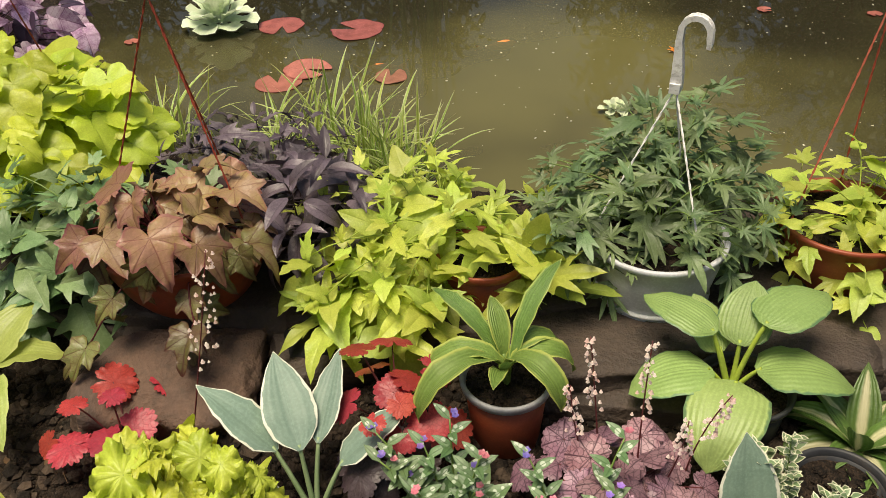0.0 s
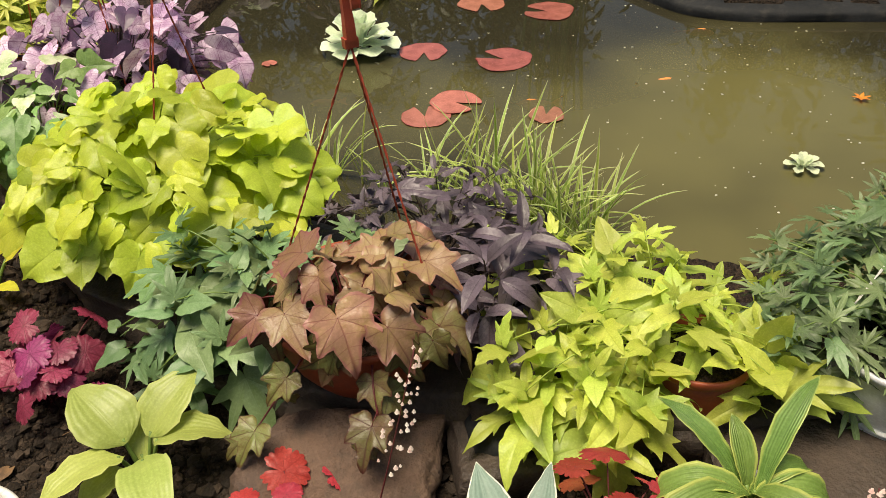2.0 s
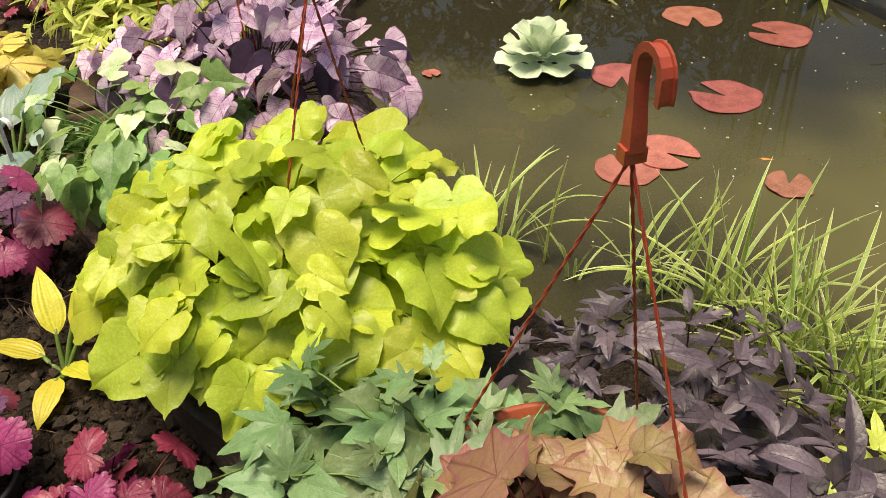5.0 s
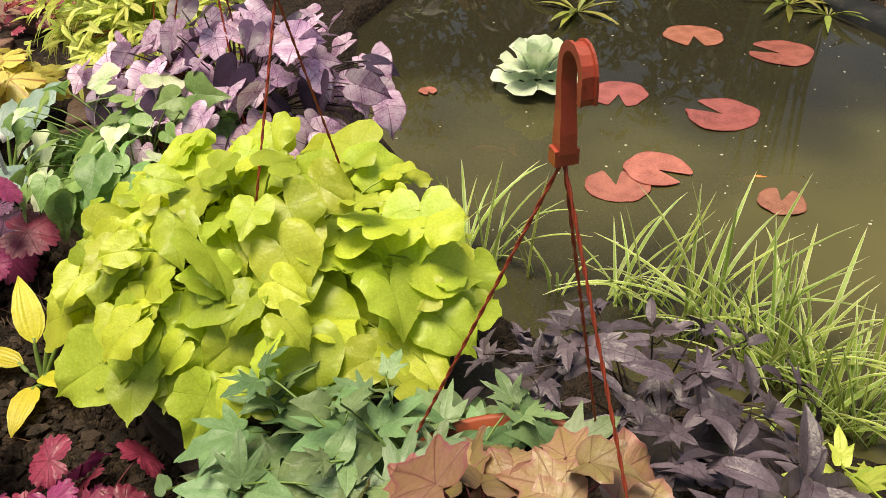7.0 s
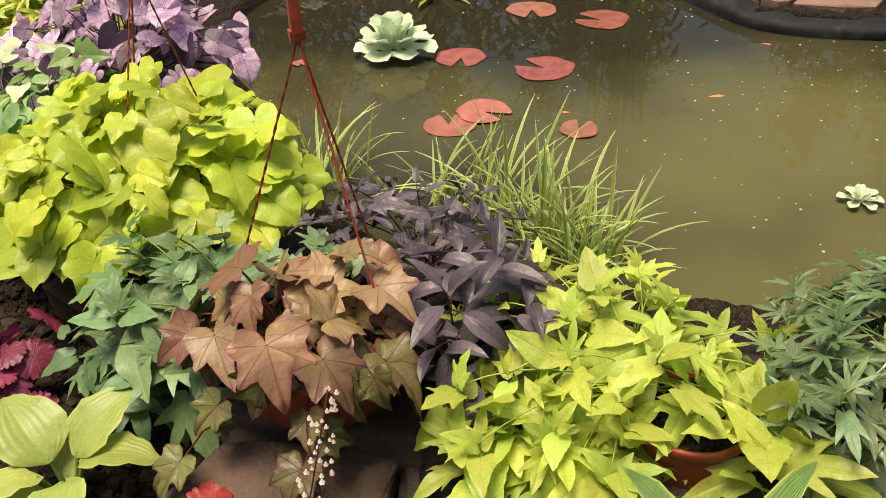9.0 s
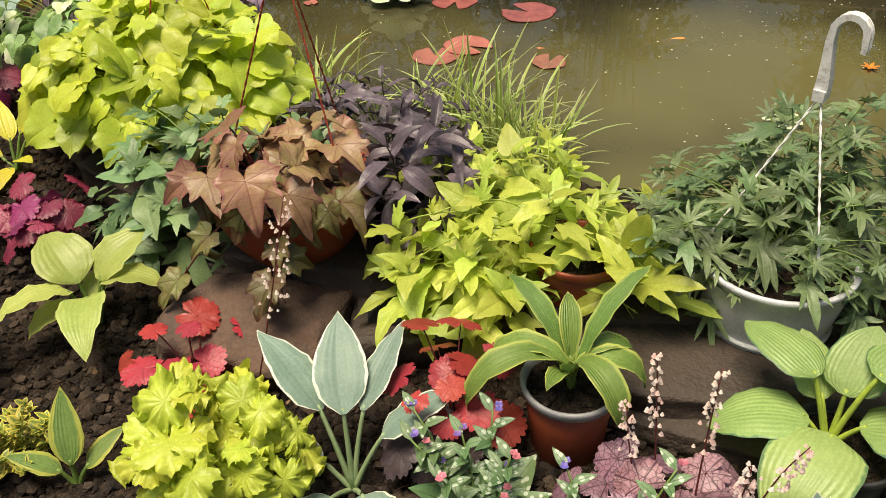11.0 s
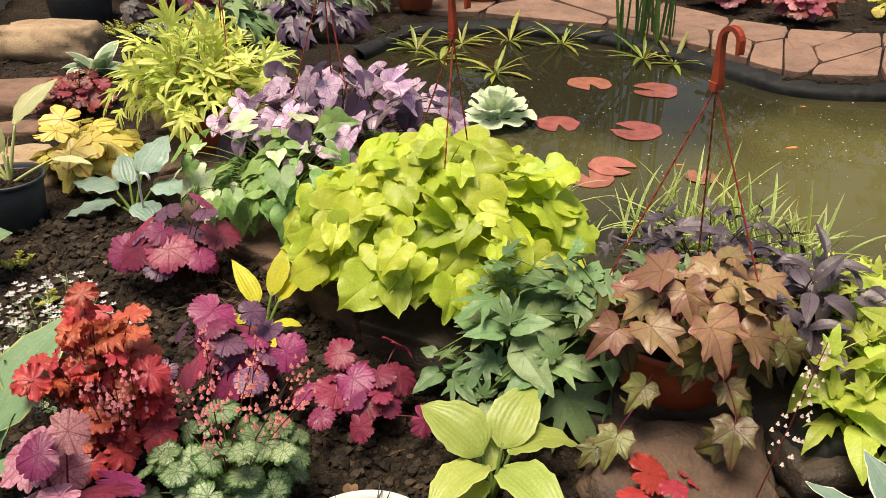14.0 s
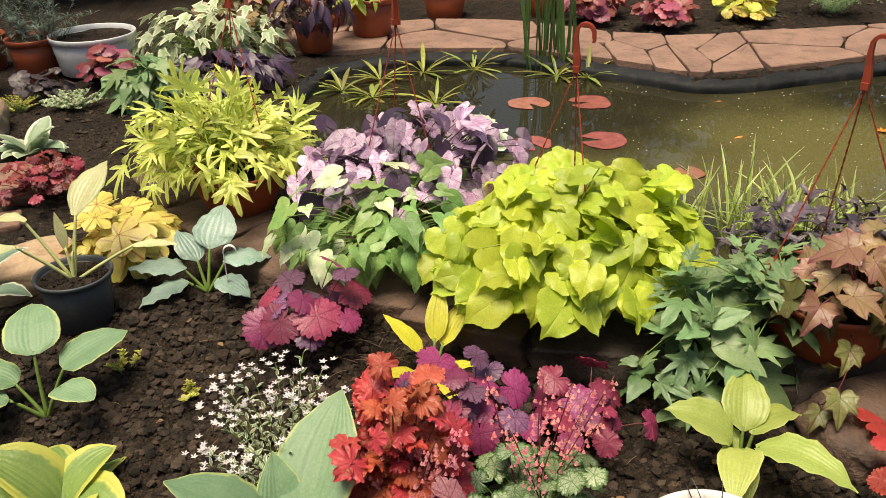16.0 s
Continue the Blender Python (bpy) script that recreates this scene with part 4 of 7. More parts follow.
def twisted_wire(root, a, b, mat, r=0.0022, sag=0.0, name="wire", turns=60):
    """A hanger strand with a twist along it."""
    a, b = Vector(a), Vector(b)
    n = max(12, int((b - a).length * 90))
    d = (b - a).normalized()
    u = d.orthogonal().normalized()
    w = d.cross(u)
    g = Geo()
    for ph in (0, math.pi):
        pts = []
        for i in range(n + 1):
            t = i / n
            k = t * (b - a).length * turns * 2 + ph
            pts.append(a.lerp(b, t) + (u * math.cos(k) + w * math.sin(k)) * r * 0.55 + Vector((0, 0, -sag * 4 * t * (1 - t))))
        g.tube(pts, r * 0.62, r * 0.62, 5)
    part(name, g.mesh(name, mat), None, root)


def hanging_pot(name, x, y, z, r_top, r_bot, h, mat, hook_mat, knot, label, rims, turn=0.0, seed=0, saucer=False, scale=1.0, tilt=0.0):
    """A hanging basket set down on the stones: bowl, rim, hook and strands to the rim."""
    root = thing(name, x, y, z, label, "hanging basket", "hanging baskets")
    k = r_top - r_bot
    prof = [(r_bot * 0.85, 0.003), (r_bot, 0.0), (r_bot + 0.004, 0.006), (r_bot + k * 0.5, h * 0.30), (r_bot + k * 0.85, h * 0.65), (r_top, h - 0.014), (r_top + 0.006, h - 0.012), (r_top + 0.007, h - 0.002), (r_top + 0.003, h), (r_top - 0.003, h - 0.002), (r_bot + k * 0.8, h * 0.62), (r_bot + k * 0.3, h * 0.2)]
    vs, fs = lathe(prof, 48)
    bowl = part("bowl", mesh_from("bowl", vs, fs, mat), None, root)
    if saucer:
        for j in range(3):
            v2, f2 = lathe([(r_bot * 1.05 + 0.004 * j, 0.002 + 0.010 * j), (r_bot * 1.12 + 0.004 * j, 0.004 + 0.010 * j), (r_bot * 1.12 + 0.004 * j, 0.009 + 0.010 * j), (r_bot * 1.03 + 0.004 * j, 0.010 + 0.010 * j)], 48)
            part("saucer_ring", mesh_from("saucer_ring", v2, f2[:-2], mat), None, bowl)
    soil_disc(root, r_bot + k * 0.78, h * 0.82, seed)
    kx, ky, kz = knot[0] - x, knot[1] - y, knot[2] - z
    hook(root, kx, ky, kz, hook_mat, turn, scale, tilt)
    for a in rims:
        w = radians(a)
        twisted_wire(root, (kx, ky, kz - 0.008), (math.cos(w) * r_top, math.sin(w) * r_top, h - 0.006), hook_mat)
    return root


def rock_mesh(sx, sy, sz, seed, mat, rough=0.16, cuts=12, square=0.55):
    """A worn stone: a rounded block with dents and broken edges."""
    bm = bmesh.new()
    bmesh.ops.create_cube(bm, size=2.0)
    bmesh.ops.subdivide_edges(bm, edges=bm.edges[:], cuts=cuts, use_grid_fill=True)
    for v in bm.verts:
        p = v.co.copy()
        sph = p.normalized() * 1.25
        q = p.lerp(sph, 1 - square)
        o = Vector((seed * 3.7, seed * 1.3, seed * 2.1))
        q *= 1 + rough * noise.noise(q * 0.9 + o) * 1.6 + rough * 0.5 * noise.noise(q * 2.6 + o) + rough * 0.16 * noise.noise(q * 8 + o)
        v.co = Vector((q.x * sx * 0.5, q.y * sy * 0.5, q.z * sz * 0.5))
    me = bpy.data.meshes.new("rock")
    bm.to_mesh(me)
    bm.free()
    me.polygons.foreach_set("use_smooth", [True] * len(me.polygons))
    me.materials.append(mat)
    return me


def rock(x, y, z, sx, sy, sz, rz, seed, mat, label, name="stone", rough=0.16, square=0.55, tilt=(0, 0), group="bank stones"):
    ob = new(name, rock_mesh(sx, sy, sz, seed, mat, rough, 12, square))
    ob.matrix_world = pose(x, y, z, tilt[0], tilt[1], rz)
    return tagged(ob, label, "stone", group)


# ---- setting ----
POND = [(3.4, 2.05), (1.5, 2.05), (0.8, 2.08), (0.2, 2.10), (-0.3, 2.10), (-0.78, 2.2), (-1.12, 2.45), (-1.35, 2.8), (-1.65, 3.1), (-1.85, 3.6), (-1.85, 4.2), (-1.65, 4.65), (-1.42, 4.78), (-1.1, 4.81), (-0.6, 4.67), (-0.2, 4.31), (0.0, 4.08), (0.14, 3.90), (0.35, 3.86), (0.7, 3.89), (1.25, 3.94), (2.2, 4.0), (3.4, 4.05)]
WATER_Z = 0.095


def pond_depth(X, Y):
    """Distance inside the pond's outline, 0 outside."""
    P = np.array(POND)
    inside, dist = np.zeros(X.shape, bool), np.full(X.shape, 9.0)
    for (ax, ay), (bx, by) in zip(P, np.roll(P, -1, 0)):
        cross = ((ay > Y) != (by > Y)) & (X < (bx - ax) * (Y - ay) / (by - ay + 1e-12) + ax)
        inside ^= cross
        t = np.clip(((X - ax) * (bx - ax) + (Y - ay) * (by - ay)) / ((bx - ax) ** 2 + (by - ay) ** 2), 0, 1)
        dist = np.minimum(dist, np.hypot(X - ax - t * (bx - ax), Y - ay - t * (by - ay)))
    return np.where(inside, dist, 0.0)


def ground_z(x, y):
    t = min(1.0, max(0.0, (y - 1.25) / 1.1))
    s = min(1.0, max(0.0, (x + 0.45) / 0.5))
    k = min(1.0, max(0.0, (2.2 - y) / 0.5))
    return 0.05 + 0.10 * t * t * (3 - 2 * t) + 0.055 * s * s * (3 - 2 * s) * k * (1 - 0.6 * t)


def build_ground():
    far = [0.2, 0.5, 1.0, 2.0, 4.0, 8.0, 16.0, 32.0, 60.0]
    xs = np.array([-4.2 - f for f in far[::-1]] + list(np.arange(-4.2, -2.9, 0.032)) + list(np.arange(-2.9, 0.9, 0.010)) + list(np.arange(0.9, 2.2, 0.032)) + [2.2 + f for f in far])
    ys = np.array([0.5 - f for f in far[::-1]] + list(np.arange(0.5, 0.9, 0.032)) + list(np.arange(0.9, 2.4, 0.010)) + list(np.arange(2.4, 6.4, 0.032)) + [6.4 + f for f in far])
    X, Y = np.meshgrid(xs, ys)
    D = pond_depth(X, Y)
    verts = []
    for x, y, d in zip(X.ravel(), Y.ravel(), D.ravel()):
        z = ground_z(x, y)
        p = Vector((x, y, 0))
        if abs(x) < 6 and abs(y) < 8:
            z += 0.016 * noise.noise(p * 5) + 0.014 * noise.noise(p * 15) + 0.010 * noise.noise(p * 33 + Vector((3, 1, 2)))
            if -2.9 < x < 0.9 and 0.9 < y < 2.4:
                z += 0.009 * abs(noise.noise(p * 52)) + 0.007 * abs(noise.noise(p * 95 + Vector((5, 2, 1)))) - 0.004
        if d > 0:
            k = min(1.0, d / 0.3)
            z = z * (1 - k) - 0.30 * k if y < 3.6 else z - 0.40 * min(1.0, d / 0.05)
        verts.append((x, y, z))
    n = len(xs)
    faces = [(j * n + i, j * n + i + 1, (j + 1) * n + i + 1, (j + 1) * n + i) for j in range(len(ys) - 1) for i in range(n - 1)]
    me = mesh_from("ground", verts, faces, SOIL)
    return tagged(new("ground", me), "dark brown crumbly garden soil", "ground", kind="structure")


build_ground()

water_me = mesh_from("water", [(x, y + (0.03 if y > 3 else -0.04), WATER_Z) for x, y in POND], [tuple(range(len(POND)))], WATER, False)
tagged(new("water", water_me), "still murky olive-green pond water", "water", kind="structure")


def wall(name, x0, y0, x1, y1, h, t=0.2):
    d = Vector((x1 - x0, y1 - y0, 0)).normalized()
    s = Vector((-d.y, d.x, 0)) * t
    a, b = Vector((x0, y0, 0)), Vector((x1, y1, 0))
    base = [a, b, b + s, a + s]
    vs = [p + Vector((0, 0, z)) for z in (-0.2, h) for p in base]
    me = mesh_from(name, vs, [(3, 2, 1, 0), (4, 5, 6, 7), (0, 1, 5, 4), (1, 2, 6, 5), (2, 3, 7, 6), (3, 0, 4, 7)], WALL, False)
    tagged(new(name, me), "plain weathered grey wall added out of view round the garden", "wall", kind="structure")


# unseen walls added to cut the sky; the north one darkens the pond's reflection
wall("wall_north", -7, 8.0, 7, 8.0, 1.1)
wall("wall_south", 7, -5.0, -7, -5.0, 2.6)
wall("wall_west", -7, -5.0, -7, 8.0, 2.6)
wall("wall_east", 7, 8.0, 7, -5.0, 2.6)


def build_kerb():
    """Rough rendered kerb wall along the edge of the bed, its top broken and uneven."""
    a, b = Vector((-3.05, 1.7, 0)), Vector((-4.15, 5.0, 0))
    d = (b - a).normalized()
    out = Vector((-d.y, d.x, 0))
    prof = ((0.0, -0.1), (0.0, 0.12), (0.005, 0.22), (0.008, 0.30), (0.012, 0.365), (0.03, 0.388), (0.08, 0.393), (0.15, 0.393), (0.20, 0.385), (0.22, 0.36), (0.225, 0.2), (0.225, -0.1))
    n, steps = len(prof), 70
    vs, fs = [], []
    for i in range(steps + 1):
        p = a.lerp(b, i / steps)
        for k, (o, z) in enumerate(prof):
            wob = noise.noise(Vector((i * 0.3, k * 0.6, 3))) * 0.014 + noise.noise(Vector((i * 0.06, k * 0.2, 9))) * 0.02
            vs.append(p + out * (o + wob) + Vector((0, 0, z + wob * (0 < k < n - 1))))
    for i in range(steps):
        for k in range(n - 1):
            fs.append((i * n + k, (i + 1) * n + k, (i + 1) * n + k + 1, i * n + k + 1))
    fs += [tuple(range(n)), tuple(range((steps + 1) * n - 1, steps * n - 1, -1))]
    tagged(new("kerb_wall", mesh_from("kerb_wall", vs, fs, RENDER_COAT)), "low pale rendered kerb wall beside the bed", "kerb wall", kind="structure")


build_kerb()


def build_liner():
    """The black sheet rolled over the far edge of the pond."""
    edge = [Vector((x, y, 0)) for x, y in POND[10:]]
    pts = []
    for a, b in zip(edge, edge[1:]):
        k = max(2, int((b - a).length / 0.04))
        pts += [a.lerp(b, i / k) for i in range(k)]
    for _ in range(6):
        pts = [pts[0]] + [(pts[i - 1] + pts[i] * 2 + pts[i + 1]) / 4 for i in range(1, len(pts) - 1)] + [pts[-1]]
    prof = [(-0.075, 0.03), (-0.06, 0.075), (-0.05, 0.098), (-0.055, 0.120), (-0.042, 0.135), (-0.025, 0.142), (-0.012, 0.146), (0.006, 0.152), (0.02, 0.154), (0.035, 0.148), (0.05, 0.12)]
    vs, fs, n = [], [], len(prof)
    for i, p in enumerate(pts):
        d = (pts[min(i + 1, len(pts) - 1)] - pts[max(i - 1, 0)]).normalized()
        out = Vector((-d.y, d.x, 0)) if Vector((-d.y, d.x, 0)).y > 0 else Vector((d.y, -d.x, 0))
        if p.x < -1.5:
            out = Vector((-abs(d.y), abs(d.x), 0)).normalized()
        for k, (o, z) in enumerate(prof):
            wob = noise.noise(Vector((i * 0.14, k * 0.5, 1))) * 0.016 + noise.noise(Vector((i * 0.05, k * 0.1, 5))) * 0.014
            vs.append(p + out * (o + wob) + Vector((0, 0, z + wob * 0.5 * (k > 0))))
    for i in range(len(pts) - 1):
        for k in range(n - 1):
            fs.append((i * n + k, i * n + k + 1, (i + 1) * n + k + 1, (i + 1) * n + k))
    tagged(new("pond_liner", mesh_from("pond_liner", vs, fs, LINER)), "black wrinkled pond liner rolled over the edge", "pond liner", kind="structure")
    return pts


build_liner()


def poly_stone(corners, z0, h, seed, bev=0.005):
    """A flagstone: top face a little smaller than its foot, uneven."""
    r = rng(seed)
    c = sum((Vector(p) for p in corners), Vector((0, 0, 0))) / len(corners)
    ring = []
    n = len(corners)
    for i in range(n):
        a, b = Vector(corners[i]), Vector(corners[(i + 1) % n])
        for k in range(3):
            t = (k + (0.12 if k == 0 else 0)) / 3
            p = a.lerp(b, t)
            ring.append(p + (c - p).normalized() * r.uniform(0.0, 0.005) + ((c - p) * 0.02 if k == 0 else Vector((0, 0, 0))))
    m = len(ring)
    vs = [p + Vector((0, 0, z0)) for p in ring] + [p + Vector((0, 0, z0 + h - bev)) for p in ring]
    vs += [p + (c - p).normalized() * bev + Vector((0, 0, z0 + h + r.uniform(-0.004, 0.002))) for p in ring] + [c + Vector((0, 0, z0 + h))]
    fs = []
    for j in range(2):
        fs += [(j * m + k, j * m + (k + 1) % m, (j + 1) * m + (k + 1) % m, (j + 1) * m + k) for k in range(m)]
    fs += [(2 * m + k, 2 * m + (k + 1) % m, 3 * m) for k in range(m)]
    return vs, fs


def build_paving():
    """Crazy paving: cells round scattered seeds in the strip between the pond's edge and the bed."""
    root = thing("paving", 0, 0, 0, "crazy paving of pinkish-brown sandstone slabs round the pond", "paving", kind="structure")
    inner = [(-2.0, 4.95), (-1.5, 4.95), (-1.1, 4.90), (-0.62, 4.74), (-0.2, 4.39), (0.02, 4.13), (0.16, 3.97), (0.35, 3.92), (0.7, 3.95), (1.25, 4.0), (1.8, 4.03), (2.4, 4.06)]
    outer = [(-2.0, 5.55), (-1.5, 5.62), (-1.0, 5.62), (-0.38, 5.45), (0.0, 4.98), (0.22, 4.80), (0.42, 4.72), (0.66, 4.68), (0.95, 4.68), (1.4, 4.66), (1.9, 4.62), (2.4, 4.6)]
    r = rng(8)

    def along(line, s):
        k = s * (len(line) - 1)
        i = min(int(k), len(line) - 2)
        return Vector((*line[i], 0)).lerp(Vector((*line[i + 1], 0)), k - i)
    length, width = 5.0, 0.66
    seeds = [Vector((length * (i + 0.5 + 0.5 * (row == 1) + r.uniform(-0.48, 0.48)) / 11, width * (row + 0.5 + r.uniform(-0.42, 0.42)) / 2)) for row in range(2) for i in range(11)]
    for i, c in enumerate(seeds):
        poly = [Vector((0, 0)), Vector((length, 0)), Vector((length, width)), Vector((0, width))]
        for j, q in enumerate(seeds):
            if i == j:
                continue
            mid, nr, kept = (c + q) / 2, (q - c).normalized(), []
            mid = mid - nr * 0.0028
            for a, e in zip(poly, poly[1:] + poly[:1]):
                da, de = (a - mid).dot(nr), (e - mid).dot(nr)
                if da <= 0:
                    kept.append(a)
                if (da <= 0) != (de <= 0):
                    kept.append(a.lerp(e, da / (da - de)))
            poly = kept
        if len(poly) < 3:
            continue
        flat = []
        for p in poly:
            s, w = min(1.0, max(0.0, p.x / length)), p.y / width
            flat.append(along(inner, s).lerp(along(outer, s), w))
        vs, fs = poly_stone(flat, 0.10, 0.078 + r.uniform(-0.005, 0.005), r.random() * 99)
        part("flagstone", mesh_from("flagstone", vs, fs, PAVING, False), None, root)


build_paving()

# ---- stones of the bank ----
rock(-0.575, 1.415, 0.085, 0.335, 0.235, 0.14, 6, 5, BOULDER_STONE, "brown sandstone block with worn edges below the bronze plant", "boulder", 0.2, 0.62, (16, 0))
rock(-0.80, 1.62, 0.09, 0.44, 0.16, 0.10, -14, 2, STONE, "flat brown sandstone slab in the bank", rough=0.12, square=0.8)
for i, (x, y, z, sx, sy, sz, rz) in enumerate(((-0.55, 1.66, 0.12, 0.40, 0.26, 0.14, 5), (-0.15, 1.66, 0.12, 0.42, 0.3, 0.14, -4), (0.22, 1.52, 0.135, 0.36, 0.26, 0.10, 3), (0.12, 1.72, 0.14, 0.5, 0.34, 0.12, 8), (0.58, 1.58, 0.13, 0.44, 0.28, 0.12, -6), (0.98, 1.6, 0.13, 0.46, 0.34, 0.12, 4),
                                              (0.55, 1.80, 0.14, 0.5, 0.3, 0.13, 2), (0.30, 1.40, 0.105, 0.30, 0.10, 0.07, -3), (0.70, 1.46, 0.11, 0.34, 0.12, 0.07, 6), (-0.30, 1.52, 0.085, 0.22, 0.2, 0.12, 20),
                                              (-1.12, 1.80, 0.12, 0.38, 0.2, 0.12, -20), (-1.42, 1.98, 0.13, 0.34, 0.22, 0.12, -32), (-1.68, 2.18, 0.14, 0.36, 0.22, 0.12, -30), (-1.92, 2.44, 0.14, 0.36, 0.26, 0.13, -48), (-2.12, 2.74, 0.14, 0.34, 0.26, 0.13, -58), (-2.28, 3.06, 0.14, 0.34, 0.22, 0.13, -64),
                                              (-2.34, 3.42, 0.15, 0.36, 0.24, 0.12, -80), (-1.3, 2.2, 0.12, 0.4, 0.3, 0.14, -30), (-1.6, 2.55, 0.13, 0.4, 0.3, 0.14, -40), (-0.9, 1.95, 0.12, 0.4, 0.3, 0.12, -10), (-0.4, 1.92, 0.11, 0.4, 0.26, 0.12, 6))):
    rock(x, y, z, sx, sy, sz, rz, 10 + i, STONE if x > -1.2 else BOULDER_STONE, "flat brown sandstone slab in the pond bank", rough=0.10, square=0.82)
rock(-3.33, 3.98, 0.19, 0.46, 0.30, 0.20, 12, 41, PALE_STONE, "pale sandstone boulder lying on the soil", "boulder", 0.12, 0.5, (-6, 0))
rock(-3.05, 3.24, 0.165, 0.50, 0.30, 0.10, 6, 42, RED_STONE, "flat reddish stepping stone in the soil", rough=0.08, square=0.85)
rock(-3.00, 2.90, 0.135, 0.42, 0.13, 0.08, 14, 46, RED_STONE, "low reddish stone strip in the soil", rough=0.08, square=0.85)
rock(-2.68, 2.50, 0.165, 0.34, 0.20, 0.13, 30, 43, PALE_STONE, "small pale sandstone on the soil", rough=0.12, square=0.6)

rock(-1.44, 2.06, 0.15, 0.22, 0.14, 0.08, -20, 44, PALE_STONE, "small pale stone between the baskets", rough=0.12, square=0.6)
rock(-0.31, 1.60, 0.13, 0.15, 0.24, 0.11, 15, 45, LINER, "fold of black wet pond liner over the bank", "liner_fold", 0.22, 0.6, group="")

# ---- pond life ----
PADS = ((-0.53, 3.35, 0.104, 250), (-0.84, 3.39, 0.09, 10), (-0.65, 2.97, 0.085, 72), (-0.73, 2.86, 0.08, 200), (-0.41, 3.86, 0.104, 262), (-0.70, 3.93, 0.10, 15))
CIRCLE = tuple((a, 1.0) for a in range(0, 155, 11)) + ((160, 1.0), (163, 0.95), (164.5, 0.6), (166, 0.25), (170, 0.08), (180, 0.04))
for i, (x, y, s, a) in enumerate(PADS):
    v, f, at = polar_leaf(CIRCLE, s, (0, 30, 60, 90, 120, 150), 0, -0.01, 0.012, 5, seed=i, side=-0.01)
    ob = new("lily_pad", mesh_from("lily_pad", v, f, L_PAD, True, at))
    ob.matrix_world = pose(x, y, WATER_Z + 0.0025 + 0.003 * (i == 2), 0, 0, a)
    tagged(ob, "round red water lily pad floating on the pond", "lily pad", "lily pads")
v, f, at = polar_leaf(CIRCLE, 0.06, (0, 60, 120), 0.22, 0.0, 0.02, 3, seed=9)
ob = new("lily_pad", mesh_from("lily_pad", v, f, L_PAD, True, at))
ob.matrix_world = pose(-0.345, 2.915, WATER_Z + 0.003, 0, 0, 176)
tagged(ob, "small folded red water lily pad on the pond", "lily pad", "lily pads")
v, f, at = polar_leaf(CIRCLE, 0.028, (0, 60, 120), 0.3, 0.0, 0.02, 3, seed=10)
for x, y, a in ((-1.39, 3.22, 40), (1.05, 3.55, 80), (1.45, 3.5, 10)):
    ob = new("lily_pad", mesh_from("lily_pad", v, f, L_PAD, True, at))
    ob.matrix_world = pose(x, y, WATER_Z + 0.004, 0, 0, a)
    tagged(ob, "very small dark red lily pad on the pond", "lily pad", "lily pads")

lettuce = thing("water_lettuce", -1.09, 3.38, WATER_Z, "pale green velvety water lettuce rosette floating", "water plant")
r0 = rng(5)
for ring, (cnt, rise, ln) in enumerate(((7, 8, 0.145), (6, 32, 0.135), (6, 56, 0.12), (4, 78, 0.095))):
    for k in range(cnt):
        az = 360 / cnt * k + ring * 23 + r0.uniform(-8, 8)
        o = Vector((math.cos(radians(az)), math.sin(radians(az)), 0))
        d = o * math.cos(radians(rise)) + Vector((0, 0, math.sin(radians(rise))))
        v, f, at = grid_leaf(SPOON, ln * r0.uniform(0.9, 1.1), ln * 0.70, 0.45, 0.2, 0.18, 0.05, 2, 8, 8, r0.randrange(999))
        part("leaf", mesh_from("leaf", v, f, L_LETTUCE, True, at), None, lettuce, m=aim(o * 0.012 + Vector((0, 0, 0.015 + 0.012 * ring)), d, (0, 0, 1)))

wl = thing("water_lettuce", 0.40, 2.66, WATER_Z, "small pale green-white water lettuce floating on the pond", "water plant")
for ring, (cnt, rise, ln) in enumerate(((6, 12, 0.05), (5, 42, 0.042), (4, 66, 0.034))):
    for k in range(cnt):
        az = 360 / cnt * k + ring * 20
        o = Vector((math.cos(radians(az)), math.sin(radians(az)), 0))
        v, f, at = grid_leaf(SPOON, ln, ln * 0.6, 0.4, 0.1, 0.4, 0.03, 2, 7, 6, k)
        part("leaf", mesh_from("leaf", v, f, L_PALELETTUCE, True, at), None, wl, m=aim(o * 0.006 + Vector((0, 0, 0.008)), o * math.cos(radians(rise)) + Vector((0, 0, math.sin(radians(rise)))), (0, 0, 1)))


def rosette(name, x, y, z, label, mat, n, ln, wd, rise, seed, profile=LANCE, bend=0.7, group="", category="plant", fold=0.3):
    root = thing(name, x, y, z, label, category, group)
    r = rng(seed)
    ms = leaf_meshes("leaf", mat, [grid_leaf(profile, ln, wd, bend * k, 0.1, fold, 0.005, 3, 8, 4, seed + int(k * 10)) for k in (0.6, 1.0, 1.4)])
    for k in range(n):
        az = k * 137.5 + r.uniform(-20, 20)
        e = rise[0] + (rise[1] - rise[0]) * k / max(1, n - 1) + r.uniform(-8, 8)
        o = Vector((math.cos(radians(az)), math.sin(radians(az)), 0))
        part("leaf", r.choice(ms), None, root, m=aim(o * 0.008 + Vector((0, 0, 0.005)), o * math.cos(radians(e)) + Vector((0, 0, math.sin(radians(e)))), (r.uniform(-0.1, 0.1), 0, 1), r.uniform(0.7, 1.15)))
    return root


